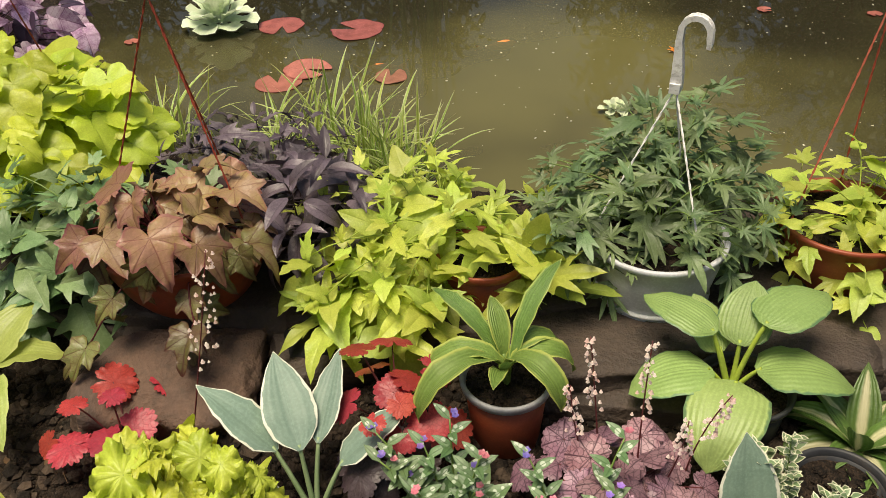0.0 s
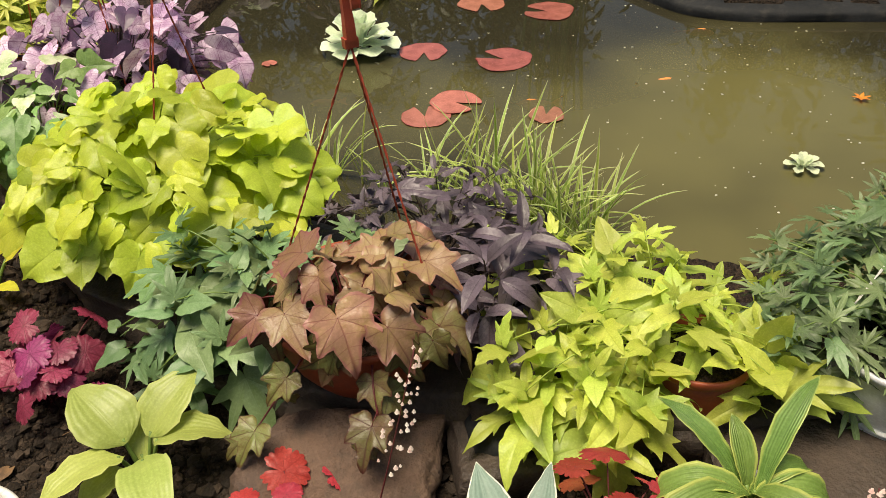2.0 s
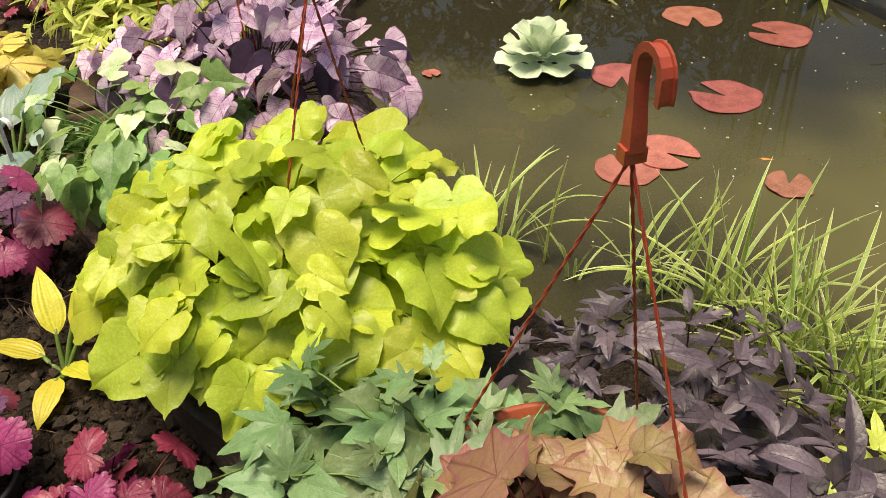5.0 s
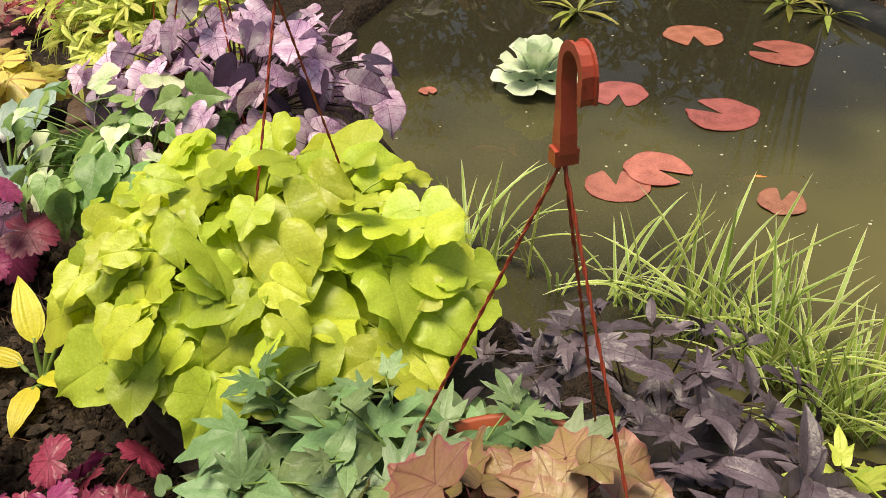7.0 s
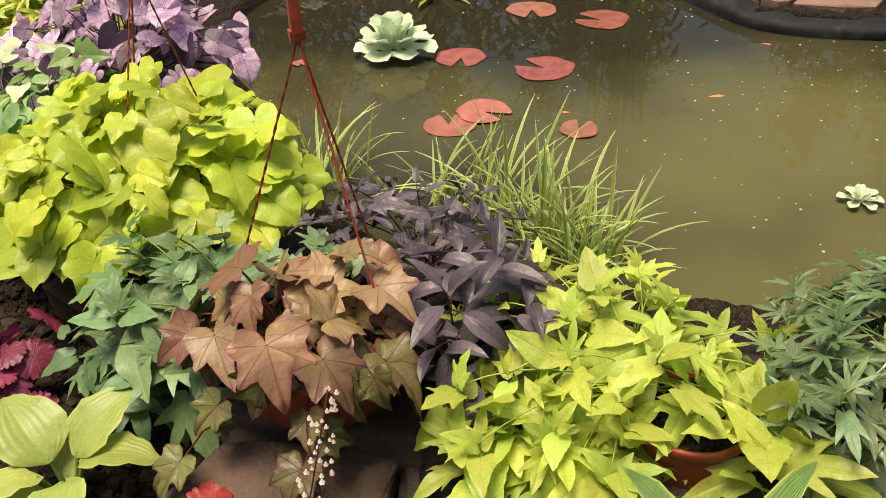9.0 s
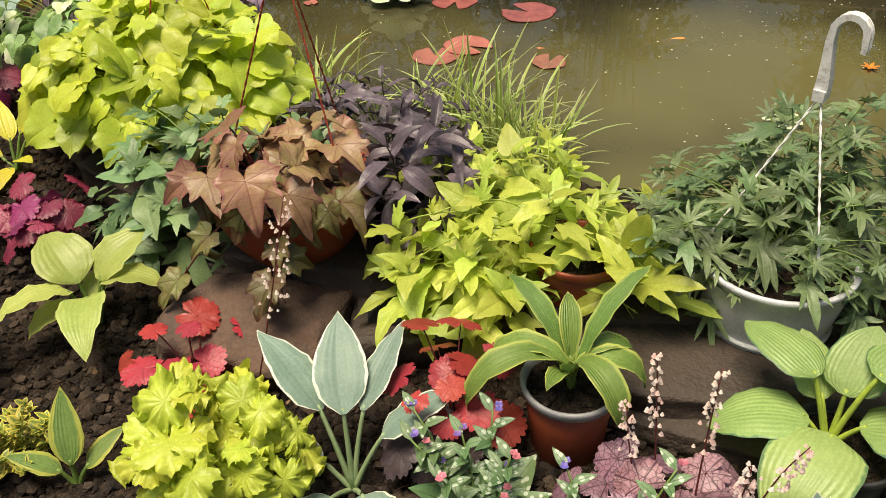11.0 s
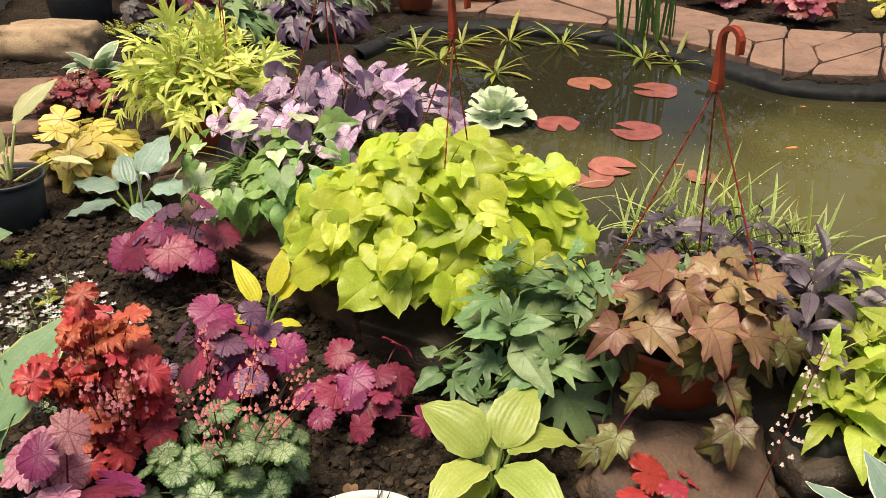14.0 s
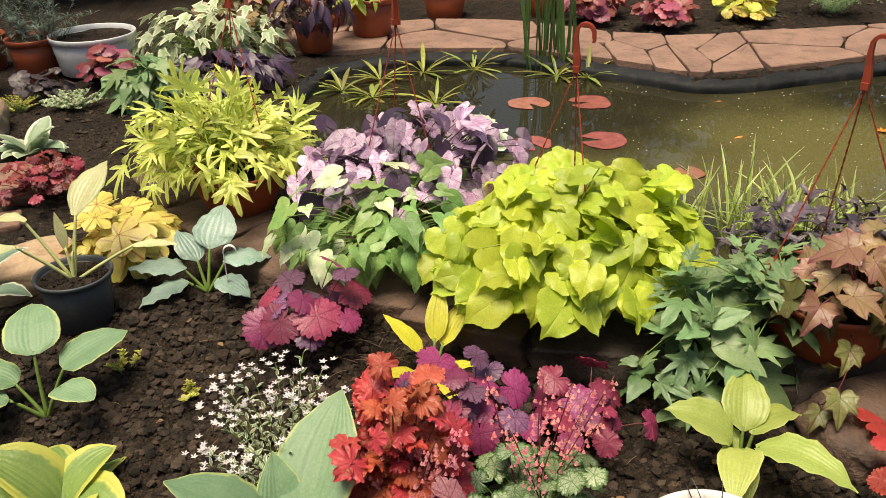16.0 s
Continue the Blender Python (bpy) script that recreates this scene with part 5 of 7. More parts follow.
for i, (x, y, n, ln) in enumerate(((-1.57, 4.40, 16, 0.15), (-1.70, 4.58, 14, 0.14), (-1.43, 4.24, 14, 0.14), (-1.14, 4.05, 14, 0.18), (-1.1, 4.62, 14, 0.2), (-0.82, 4.6, 14, 0.2), (-0.42, 4.36, 12, 0.18), (-1.35, 4.55, 12, 0.16), (-0.28, 4.28, 12, 0.18))):
    rosette("water_plant", x, y, WATER_Z - 0.005, "yellow-green floating rosette of narrow water plant leaves", L_WATERPLANT, n, ln * 1.2, 0.024, (-2, 42), 60 + i, group="floating plants", category="water plant", bend=0.5)

reed = thing("reed_clump", -0.42, 4.52, 0.0, "tall upright green reeds standing in the pond", "reeds")
r0 = rng(77)
ms = leaf_meshes("reed", L_REED, [grid_leaf(BLADE, 1.0, 0.018, b, 0.0, 0.6, 0, 1, 8, 2, 3) for b in (0.03, 0.10, 0.2)])
for k in range(24):
    w = Vector((r0.uniform(-0.14, 0.14), r0.uniform(-0.09, 0.09), 0.05))
    part("reed", r0.choice(ms), None, reed, m=aim(w, (r0.uniform(-0.12, 0.12), r0.uniform(-0.1, 0.1), 1), (r0.uniform(-1, 1), -1, 0), r0.uniform(0.6, 1.1)))


def grass_clump(x, y, z, n, ln, wd, seed, label, mat=L_GRASS, spread=0.05, name="grass_clump", lean=(15, 65), bend=(0.4, 1.5), group="grass clumps"):
    root = thing(name, x, y, z, label, "grass", group)
    r = rng(seed)
    ms = leaf_meshes("blade", mat, [grid_leaf(BLADE, ln, wd, b, 0.0, 0.5, 0, 1, 9, 2, seed + q) for q, b in enumerate((bend[0], sum(bend) / 2, bend[1]))])
    for _ in range(n):
        az, e = r.uniform(0, 6.28), radians(90 - r.uniform(0, lean[1] - 15) * r.uniform(0.4, 1))
        o = Vector((math.cos(az), math.sin(az), 0))
        p = Vector((r.uniform(-spread, spread), r.uniform(-spread * 0.6, spread * 0.6), 0))
        part("blade", r.choice(ms), None, root, m=aim(p, o * math.cos(e) + Vector((0, 0, math.sin(e))), -o * math.sin(e) + Vector((0, 0, math.cos(e) + 0.01)), r.uniform(0.5, 1.12)))
    return root


for i, (x, y, n, ln) in enumerate(((-0.96, 2.45, 26, 0.30), (-0.80, 2.42, 8, 0.24), (-0.60, 2.40, 16, 0.30), (-0.45, 2.36, 44, 0.33), (-0.31, 2.28, 70, 0.31), (-0.20, 2.20, 70, 0.28))):
    grass_clump(x, y, 0.08, n, ln, 0.0095, 80 + i, "green and cream striped grass at the water's edge", spread=0.06, lean=(15, 62), bend=(0.2, 1.3))


def fish(x, y, z, a, s, label="orange goldfish under the murky water"):
    root = thing("goldfish", x, y, z, label, "fish", "goldfish")
    root.rotation_euler = (0, 0, radians(a))
    vs, fs = lathe([(0.001, 0), (0.010, 0.012), (0.015, 0.035), (0.013, 0.06), (0.007, 0.085), (0.003, 0.1)], 12)
    part("body", mesh_from("body", [(zz * s, xx * 0.8 * s, yy * s) for xx, yy, zz in vs], fs, FISH), None, root)
    g = Geo()
    g.add([(0.095 * s, 0, 0), (0.13 * s, 0.014 * s, 0.016 * s), (0.122 * s, 0, 0), (0.13 * s, -0.014 * s, -0.012 * s), (0.095 * s, 0.002, 0.002)], [(0, 1, 2), (0, 2, 3), (4, 2, 1)])
    part("tail", g.mesh("tail", FISH), None, root)


for x, y, a, s in ((0.24, 3.72, 175, 1.2), (-0.36, 2.99, 160, 1.0), (0.09, 3.26, 200, 1.3), (0.36, 2.43, 120, 0.9), (-0.45, 3.02, 10, 1.2), (-1.15, 2.95, 15, 1.0)):
    fish(x, y, WATER_Z - 0.016, a, s)

g = Geo()
r0 = rng(14)
for _ in range(420):
    x, y = r0.gauss(0.5, 0.7) if r0.random() < 0.6 else r0.uniform(-1.4, 2.2), r0.uniform(2.3, 4.2)
    if pond_depth(np.array([x]), np.array([y]))[0] > 0.06:
        lump(g, (x, y, WATER_Z + 0.001), r0.choice((0.0016, 0.002, 0.0026, 0.004)), r0, 0.35)
tagged(new("floating_specks", g.mesh("floating_specks", SPECK)), "tiny pale specks floating on the pond water", "specks", kind="stuff")

# ---- hanging baskets and their vines ----
hanging_pot("hanging_basket", -0.60, 1.64, 0.175, 0.180, 0.115, 0.165, CLAY, HOOK_RED, (-0.588, 1.703, 0.817), "terracotta-red plastic hanging basket with a red hook, set on stones", (165, 72, -20), -52, 1)
hanging_pot("hanging_basket", -1.16, 2.04, 0.18, 0.165, 0.105, 0.15, CLAY, HOOK_RED, (-1.128, 2.08, 0.797), "terracotta-red hanging basket hidden under lime leaves", (-82, 140, 60), -30, 2)
hanging_pot("hanging_basket", -1.55, 2.42, 0.2, 0.14, 0.095, 0.15, CLAY, HOOK_RED, (-1.53, 2.46, 0.86), "red hanging basket under lilac leaves", (195, 90, -30), 100, 3)
hanging_pot("hanging_basket", 0.385, 1.66, 0.17, 0.135, 0.10, 0.16, WHITE_PLASTIC, HOOK_WHITE, (0.398, 1.75, 0.612), "white plastic hanging basket with a white hook and ribbed saucer", (180, -60, 60), -22, 4, True, 1.25)
hanging_pot("hanging_basket", 0.78, 1.74, 0.18, 0.14, 0.095, 0.15, CLAY, HOOK_RED, (0.84, 1.95, 0.72), "brown-red hanging basket with a red hook on the stones", (200, 80, -40), -10, 5)
hanging_pot("hanging_basket", -2.04, 2.78, 0.2, 0.15, 0.10, 0.15, CLAY, HOOK_RED, (-2.0, 2.9, 0.85), "red hanging basket under yellow-green leaves", (200, 90, -40), 60, 6)
pot("plant_pot", 0.03, 1.62, 0.18, 0.09, 0.07, 0.12, CLAY, "terracotta plastic pot under the lime vine", seed=7)

lime = thing("sweet_potato_vine", -1.17, 1.98, 0.30, "mound of lime-yellow heart-shaped sweet potato vine leaves", "vine", "sweet potato vines")
ms = leaf_meshes("leaf", L_LIME, [polar_leaf(o, 0.094, (0, 40, 80, 125), 0.20, 0.26, 0.13, 5, seed=20 + q, side=0.12, seg=2, width=1.08) for q, o in enumerate((HEART, HEART, HEARTLOBE, HEART, HEART))])
mound(lime, (0.015, 0, 0.0), (0.345, 0.29, 0.26), 270, ms, (0.45, 0.92), (0, 0, -0.02), STEM_LIME, 21, -0.55, 1.7, (-8, 36), 0.002, (0.66, 1.07), front=0.42, spin=0.85, top_tilt=0.6)

mound(lime, (-0.02, 0, 0.0), (0.31, 0.25, 0.225), 110, ms, (0.5, 0.9), (0, 0, -0.02), STEM_LIME, 121, -0.45, 1.5, (-5, 40), 0.002, (0.8, 1.02), front=0.42, stems=False, spin=0.8, top_tilt=0.6)

lobed = thing("sweet_potato_vine", -0.075, 1.68, 0.30, "bushy lime-green sweet potato vine with lobed pointed leaves", "vine", "sweet potato vines")
ms = leaf_meshes("leaf", L_LIMELOBE, [polar_leaf(o, 0.108, (0, 43, 77), 0.16, 0.24, 0.07, 5, seed=40 + q, side=0.1, seg=2, width=0.84) for q, o in enumerate((LIMELEAF, LIMEPLAIN, LIMEPLAIN, LIME5, LIMELEAF))])
shoots(lobed, (-0.02, 0.02, -0.02), (0.27, 0.21, 0.165), 36, ms, 6, (0.75, 1.05), (0, 0, 0.0), STEM_LIME, 22, -0.25, 0.10, 0.045, (-6, 52), 0.45, 0.6, 0.0015, (0.55, 1.1))
shoots(lobed, (-0.12, -0.15, -0.05), (0.17, 0.09, 0.10), 12, ms, 7, (0.9, 1.15), (0, -0.04, 0.0), STEM_LIME, 23, -0.4, 0.10, 0.045, (-8, 52), 0.5, 0.6, 0.0015, (0.6, 1.1))
shoots(lobed, (0.19, -0.10, -0.01), (0.06, 0.06, 0.07), 4, ms, 5, (0.85, 1.1), (0.05, -0.02, 0.0), STEM_LIME, 24, -0.2, 0.12, 0.05, (5, 60), 0.8, 0.4, 0.0015)

lime_r = thing("sweet_potato_vine", 0.80, 1.74, 0.31, "yellow-green sweet potato vine with lobed leaves in a red basket", "vine", "sweet potato vines")
shoots(lime_r, (0, 0.0, -0.02), (0.18, 0.18, 0.16), 22, ms, 6, (0.65, 0.95), (0, 0, 0.0), STEM_LIME, 24, -0.3, 0.09, 0.045, (-12, 36), 0.45, 0.6, 0.0015)

bronze = thing("sweet_potato_vine", -0.60, 1.57, 0.34, "bronze-brown sweet potato vine with maple-like leaves", "vine", "sweet potato vines")
mb = leaf_meshes("leaf", L_BRONZE, [polar_leaf(BRONZE5, 0.105, (0, 45, 99), 0.32, 0.42, 0.10, 5, seed=60 + q, side=0.12, seg=2) for q in range(3)])
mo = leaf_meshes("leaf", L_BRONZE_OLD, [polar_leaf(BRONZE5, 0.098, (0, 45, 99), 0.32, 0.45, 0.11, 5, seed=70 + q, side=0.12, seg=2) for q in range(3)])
mound(bronze, (0.0, -0.02, 0.0), (0.16, 0.11, 0.15), 18, mb, (0.6, 0.98), (0, 0, 0.0), STEM_RED, 25, 0.1, 0.9, (0, 40), 0.0022, (0.8, 1.1), front=0.25, spin=0.5)
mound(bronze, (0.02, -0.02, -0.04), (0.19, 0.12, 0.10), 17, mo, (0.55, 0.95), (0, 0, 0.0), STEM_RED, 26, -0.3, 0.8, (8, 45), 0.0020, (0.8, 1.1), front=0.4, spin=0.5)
mound(bronze, (0.06, 0.07, 0.02), (0.10, 0.07, 0.12), 9, mb, (0.6, 0.95), (0, 0, 0.0), STEM_RED, 125, 0.2, 0.9, (0, 40), 0.0022, (0.8, 1.1), front=0.1)
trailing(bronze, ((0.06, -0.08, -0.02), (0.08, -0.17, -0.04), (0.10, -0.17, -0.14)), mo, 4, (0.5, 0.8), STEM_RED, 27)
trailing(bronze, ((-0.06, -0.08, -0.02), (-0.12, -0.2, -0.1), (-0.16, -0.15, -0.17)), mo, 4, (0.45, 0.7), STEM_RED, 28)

greenv = thing("sweet_potato_vine", -0.86, 1.66, 0.28, "blue-green sweet potato vine with deeply cut leaves", "vine", "sweet potato vines")
mg = leaf_meshes("leaf", L_GREEN, [polar_leaf(o, 0.11, (0, 42, 78), 0.15, 0.24, 0.06, 5, seed=80 + q, side=0.08, seg=2) for q, o in enumerate((FINGER5, FINGER3, FINGER5, LIMEPLAIN))])
shoots(greenv, (0.02, 0, -0.02), (0.25, 0.14, 0.15), 12, mg, 6, (1.0, 1.4), (0.14, 0, 0.0), STEM_GREEN, 29, -0.2, 0.11, 0.055, (-12, 32), 0.5, 0.5, 0.0018)
shoots(greenv, (-0.02, 0.02, 0.03), (0.17, 0.10, 0.15), 6, mg, 5, (0.7, 0.95), (0.1, 0, 0.0), STEM_GREEN, 129, 0.3, 0.09, 0.04, (-5, 45), 0.5, 0.3, 0.0018)
shoots(greenv, (-0.15, -0.06, -0.12), (0.15, 0.10, 0.08), 6, mg, 5, (0.7, 1.0), (0.1, 0, 0.0), STEM_GREEN, 30, -0.1, 0.09, 0.04, (-12, 36), 0.5, 0.7, 0.0018)

shoots(greenv, (0.20, 0.12, 0.0), (0.16, 0.10, 0.12), 7, mg, 5, (0.9, 1.3), (0.15, 0.05, 0.0), STEM_GREEN, 130, -0.1, 0.10, 0.05, (-12, 32), 0.5, 0.5, 0.0018)

fine = thing("sweet_potato_vine", 0.38, 1.70, 0.30, "bushy dark green vine with narrow finger leaves in a white basket", "vine", "sweet potato vines")
mf = leaf_meshes("leaf", L_FINE, [polar_leaf(o, 0.092, (0, 37, 77, 122), 0.18, 0.32, 0.05, 5, seed=90 + q, side=0.1, seg=2, width=w) for q, (o, w) in enumerate(((NARROW5, 0.9), (FINGER5, 0.72), (NARROW5, 0.95), (FINGER3, 0.6), (NARROW5, 0.8)))])
shoots(fine, (-0.01, 0.04, 0.04), (0.31, 0.23, 0.15), 46, mf, 6, (0.7, 1.05), (0, 0, 0.0), STEM_GREEN, 31, -0.3, 0.10, 0.04, (-12, 36), 0.5, 0.6, 0.0015)

shoots(fine, (0.05, 0.14, 0.12), (0.18, 0.11, 0.14), 14, mf, 6, (0.7, 1.05), (0, 0.05, 0.05), STEM_GREEN, 131, 0.0, 0.10, 0.04, (-10, 40), 0.5, 0.4, 0.0015)

dark = thing("sweet_potato_vine", -0.34, 1.72, 0.36, "blackish-purple sweet potato vine with long pointed leaves", "vine", "sweet potato vines")
md = leaf_meshes("leaf", L_DARK, [grid_leaf(OVATE, 0.13, 0.044, 0.6 + 0.3 * q, 0.1, 0.4, 0.006, 4, 9, 6, 100 + q) for q in range(4)])
md3 = leaf_meshes("leaf", L_DARK, [polar_leaf(o, 0.105, (0, 45, 78), 0.3, 0.3, 0.06, 5, seed=104 + q, side=0.1, seg=2, width=0.74) for q, o in enumerate((FINGER3, LIMELEAF, FINGER3))])
shoots(dark, (0.0, -0.01, -0.02), (0.15, 0.13, 0.13), 9, md + md + md + md3, 8, (0.8, 1.18), (0, 0, -0.1), STEM_DARK, 32, -0.25, 0.09, 0.03, (-18, 48), 0.55, 0.5, 0.0018)
dark2 = thing("sweet_potato_vine", -0.50, 1.94, 0.36, "low dark purple sweet potato vine beside the grass", "vine", "sweet potato vines")
shoots(dark2, (0, -0.03, -0.02), (0.23, 0.14, 0.11), 20, md3 + md3 + md, 6, (0.5, 0.8), (0, 0, -0.1), STEM_DARK, 33, -0.15, 0.07, 0.03, (-15, 40), 0.5, 0.5, 0.0015)
pot("plant_pot", -0.36, 1.77, 0.17, 0.11, 0.08, 0.12, BLACK_PLASTIC, "black pot of the dark purple vine", seed=8)

lilac = thing("sweet_potato_vine", -1.52, 2.46, 0.36, "lilac and purple veined sweet potato vine in sun", "vine", "sweet potato vines")
ml = leaf_meshes("leaf", L_LILAC, [polar_leaf(HEART if q % 2 else IVY, 0.084, (0, 35, 75, 120), 0.28, 0.28, 0.07, 5, seed=110 + q, side=0.1, seg=2, width=0.85) for q in range(4)])
ml2 = leaf_meshes("leaf", L_LILAC_DARK, [polar_leaf(HEART, 0.08, (0, 35, 75, 120), 0.22, 0.3, 0.03, 5, seed=120 + q, side=0.1, seg=2, width=0.9) for q in range(2)])
mound(lilac, (0.02, 0, 0.06), (0.36, 0.26, 0.17), 150, ml + ml + ml + ml2, (0.5, 0.9), (0, 0, -0.05), STEM_DARK, 34, -0.35, 1.0, (5, 55), 0.0018, (0.5, 1.08), front=0.35, top_tilt=0.8, spin=0.6)

ivy = thing("sweet_potato_vine", -1.61, 2.23, 0.28, "pale green and cream trailing vine in sun", "vine", "sweet potato vines")
mi = leaf_meshes("leaf", L_IVY, [polar_leaf(IVYHEART, 0.082, (0, 35, 75, 120), 0.24, 0.28, 0.07, 5, seed=130 + q, side=0.1, seg=2) for q in range(3)])
mi2 = leaf_meshes("leaf", L_IVYPALE, [polar_leaf(IVYHEART, 0.082, (0, 35, 75, 120), 0.24, 0.28, 0.08, 5, seed=140 + q, side=0.1, seg=2) for q in range(2)])
mound(ivy, (0, 0, 0.0), (0.31, 0.20, 0.22), 165, mi + mi + mi + mi2, (0.5, 1.0), (0, 0, 0.0), STEM_GREEN, 35, -0.8, 1.1, (0, 60), 0.0016, (0.6, 1.15), front=0.4, top_tilt=0.7)

spiky = thing("narrow_leaved_vine", -2.08, 2.84, 0.34, "bright yellow-green plant with many narrow leaves", "vine", "sweet potato vines")
mn = leaf_meshes("leaf", L_LIMENARROW, [grid_leaf(LANCE, 0.078, 0.022, 0.4 + 0.4 * q, 0.1, 0.3, 0.004, 4, 7, 2, 150 + q) for q in range(4)])
mw = leaf_meshes("leaf", L_LIMENARROW, [polar_leaf(PALM5, 0.094, (0, 34, 71), 0.25, 0.4, 0.05, 5, seed=155 + q, side=0.1, seg=2) for q in range(4)])
mound(spiky, (0, 0, 0.02), (0.32, 0.28, 0.22), 200, mw + mn, (0.55, 1.1), (0, 0, 0.0), STEM_LIME, 36, -0.5, 1.0, (-40, 50), 0.0012, (0.5, 1.08), front=0.25, top_tilt=0.8)
mound(spiky, (0, 0, 0.05), (0.27, 0.24, 0.23), 170, mn + mw, (0.6, 1.2), (0, 0, 0.0), STEM_LIME, 37, -0.2, 1.0, (-70, 10), 0.0012, (0.5, 1.1), front=0.15, top_tilt=0.8)


# ---- front bed ----
def gz(x, y):
    return ground_z(x, y)


heuchera("heuchera", -0.64, 1.25, gz(-0.64, 1.25), "coral-red heuchera with dark red stems in the soil", L_CORAL, 12, 0.13, 0.17, 0.046, HEU_CUT, seed=201, front=0.4, ripple=0.09)
heuchera("heuchera", -0.43, 1.04, gz(-0.43, 1.04), "lime-yellow ruffled heuchera beside the blue hosta", L_LIMEHEU, 66, 0.13, 0.28, 0.046, HEU_MAPLE, STEM_LIME, seed=202, ripple=0.32, sag=(-25, 40))
hosta("hosta", -0.24, 1.125, gz(-0.24, 1.125), "blue-green hosta with thin white leaf edges", L_BLUEHOSTA,
      ((155, 0.15, 68, 42, 0.18, 0.085, 25, 10), (118, 0.15, 75, 38, 0.185, 0.095, 18, 0), (86, 0.15, 72, 32, 0.175, 0.062, 12, -12), (36, 0.12, 66, 38, 0.165, 0.080, 20, -10),
       (185, 0.08, 45, 15, 0.13, 0.075, 20, 10), (-40, 0.07, 40, 15, 0.13, 0.085, 20, 0), (-110, 0.06, 35, 10, 0.11, 0.07, 25, 0)), seed=203, wave=0.014, stalk=STEM_PALE)
heuchera("heuchera", -0.10, 1.27, gz(-0.1, 1.27), "salmon-orange heuchera with dark red heart", L_CORAL2, 13, 0.12, 0.26, 0.042, HEU_CUT, seed=204, mat2=L_CORAL)
heuchera("heuchera", -0.12, 1.20, gz(-0.12, 1.2), "dark plum heuchera low in the soil", L_BLACKHEU, 12, 0.09, 0.10, 0.045, HEU_CUT, seed=205)
pot("plant_pot", 0.086, 1.318, gz(0.086, 1.318) - 0.012, 0.079, 0.060, 0.155, CLAY, "terracotta-red plastic pot with a grey rim", GREY_RIM, 0.018, "plant pots", 0.88, seed=206)
hosta("hosta", 0.086, 1.318, gz(0.086, 1.318) + 0.123, "green strap-leaved hosta with yellow-green edges in a red pot", L_STRAP,
      ((208, 0.04, 82, 68, 0.245, 0.060, 150, 8), (180, 0.04, 82, 70, 0.20, 0.055, 150, 0), (139, 0.05, 80, 58, 0.19, 0.042, 60, 0), (105, 0.05, 82, 70, 0.12, 0.040, 50, 0), (71, 0.05, 80, 58, 0.215, 0.042, 40, -20),
       (8, 0.04, 84, 76, 0.17, 0.055, 160, 0), (-42, 0.04, 84, 80, 0.19, 0.055, 170, 0), (35, 0.05, 78, 66, 0.13, 0.045, 120, 0), (-100, 0.03, 84, 76, 0.10, 0.035, 90, 0), (-70, 0.04, 75, 70, 0.08, 0.03, 20, 0), (-120, 0.03, 75, 70, 0.06, 0.025, 20, 0)), STRAPS, seed=207, fold=0.5, wave=0.012, puff=0.1)
pot("plant_pot", 0.52, 1.37, gz(0.52, 1.37) - 0.02, 0.085, 0.07, 0.11, BLACK_PLASTIC, "black plastic nursery pot sunk in the soil", None, 0.015, "plant pots", 0.8, seed=208)
hosta("hosta", 0.50, 1.38, gz(0.5, 1.38) + 0.06, "large pale green ribbed hosta in a black pot", L_BIGHOSTA,
      ((5, 0.07, 60, 28, 0.19, 0.165, 70, -14), (40, 0.15, 74, 22, 0.18, 0.115, 45, 0), (140, 0.13, 66, 25, 0.16, 0.095, 45, 0), (182, 0.06, 55, 22, 0.17, 0.14, 70, 10), (-112, 0.06, 64, 26, 0.205, 0.142, 85, 0), (70, 0.10, 70, 45, 0.13, 0.10, 20, 0), (120, 0.08, 60, 45, 0.12, 0.08, 20, 0)), ROUND, STEM_LIME, seed=209, fold=0.2, puff=0.3)
plum = heuchera("heuchera", 0.28, 1.15, gz(0.28, 1.15), "plum-purple heuchera with black veins and pale bell flowers", L_PLUM, 34, 0.16, 0.12, 0.045, HEU, seed=210)
for i, (x, y, h, x2, y2) in enumerate(((-0.03, 0.06, 0.30, -0.06, 0.10), (0.03, 0.03, 0.33, 0.03, 0.06), (0.07, 0.02, 0.22, 0.09, 0.0), (0.11, 0.04, 0.24, 0.16, 0.04), (-0.05, 0.05, 0.23, -0.09, 0.06))):
    spike(plum, (x, y, 0.03), (x2, y2, h), P_BLUSH, STEM_RED, 40, 0.015, 0.0042, 0.5, 300 + i)
rosette("hosta", 0.72, 1.30, gz(0.7, 1.3), "green hosta with cream-striped leaf centres", L_WHITEMID, 22, 0.16, 0.06, (10, 70), 211, OVATE, 1.1, "hostas", "hosta")
pot("plant_pot", 0.64, 1.17, gz(0.64, 1.17) - 0.03, 0.08, 0.065, 0.09, BLACK_PLASTIC, "black plastic nursery pot sunk in the soil", None, 0.012, "plant pots", 0.75, seed=212)
pot("plant_pot", 0.78, 1.14, gz(0.78, 1.14) - 0.03, 0.08, 0.065, 0.07, BLACK_PLASTIC, "black plastic nursery pot sunk in the soil", None, 0.012, "plant pots", 0.7, seed=213)
hosta("hosta", 0.47, 1.07, gz(0.47, 1.07), "blue-green hosta with an upright leaf", L_BLUEHOSTA, ((100, 0.06, 80, 76, 0.17, 0.10, 12, 0), (10, 0.05, 50, 30, 0.1, 0.07, 20, 0)), seed=214)


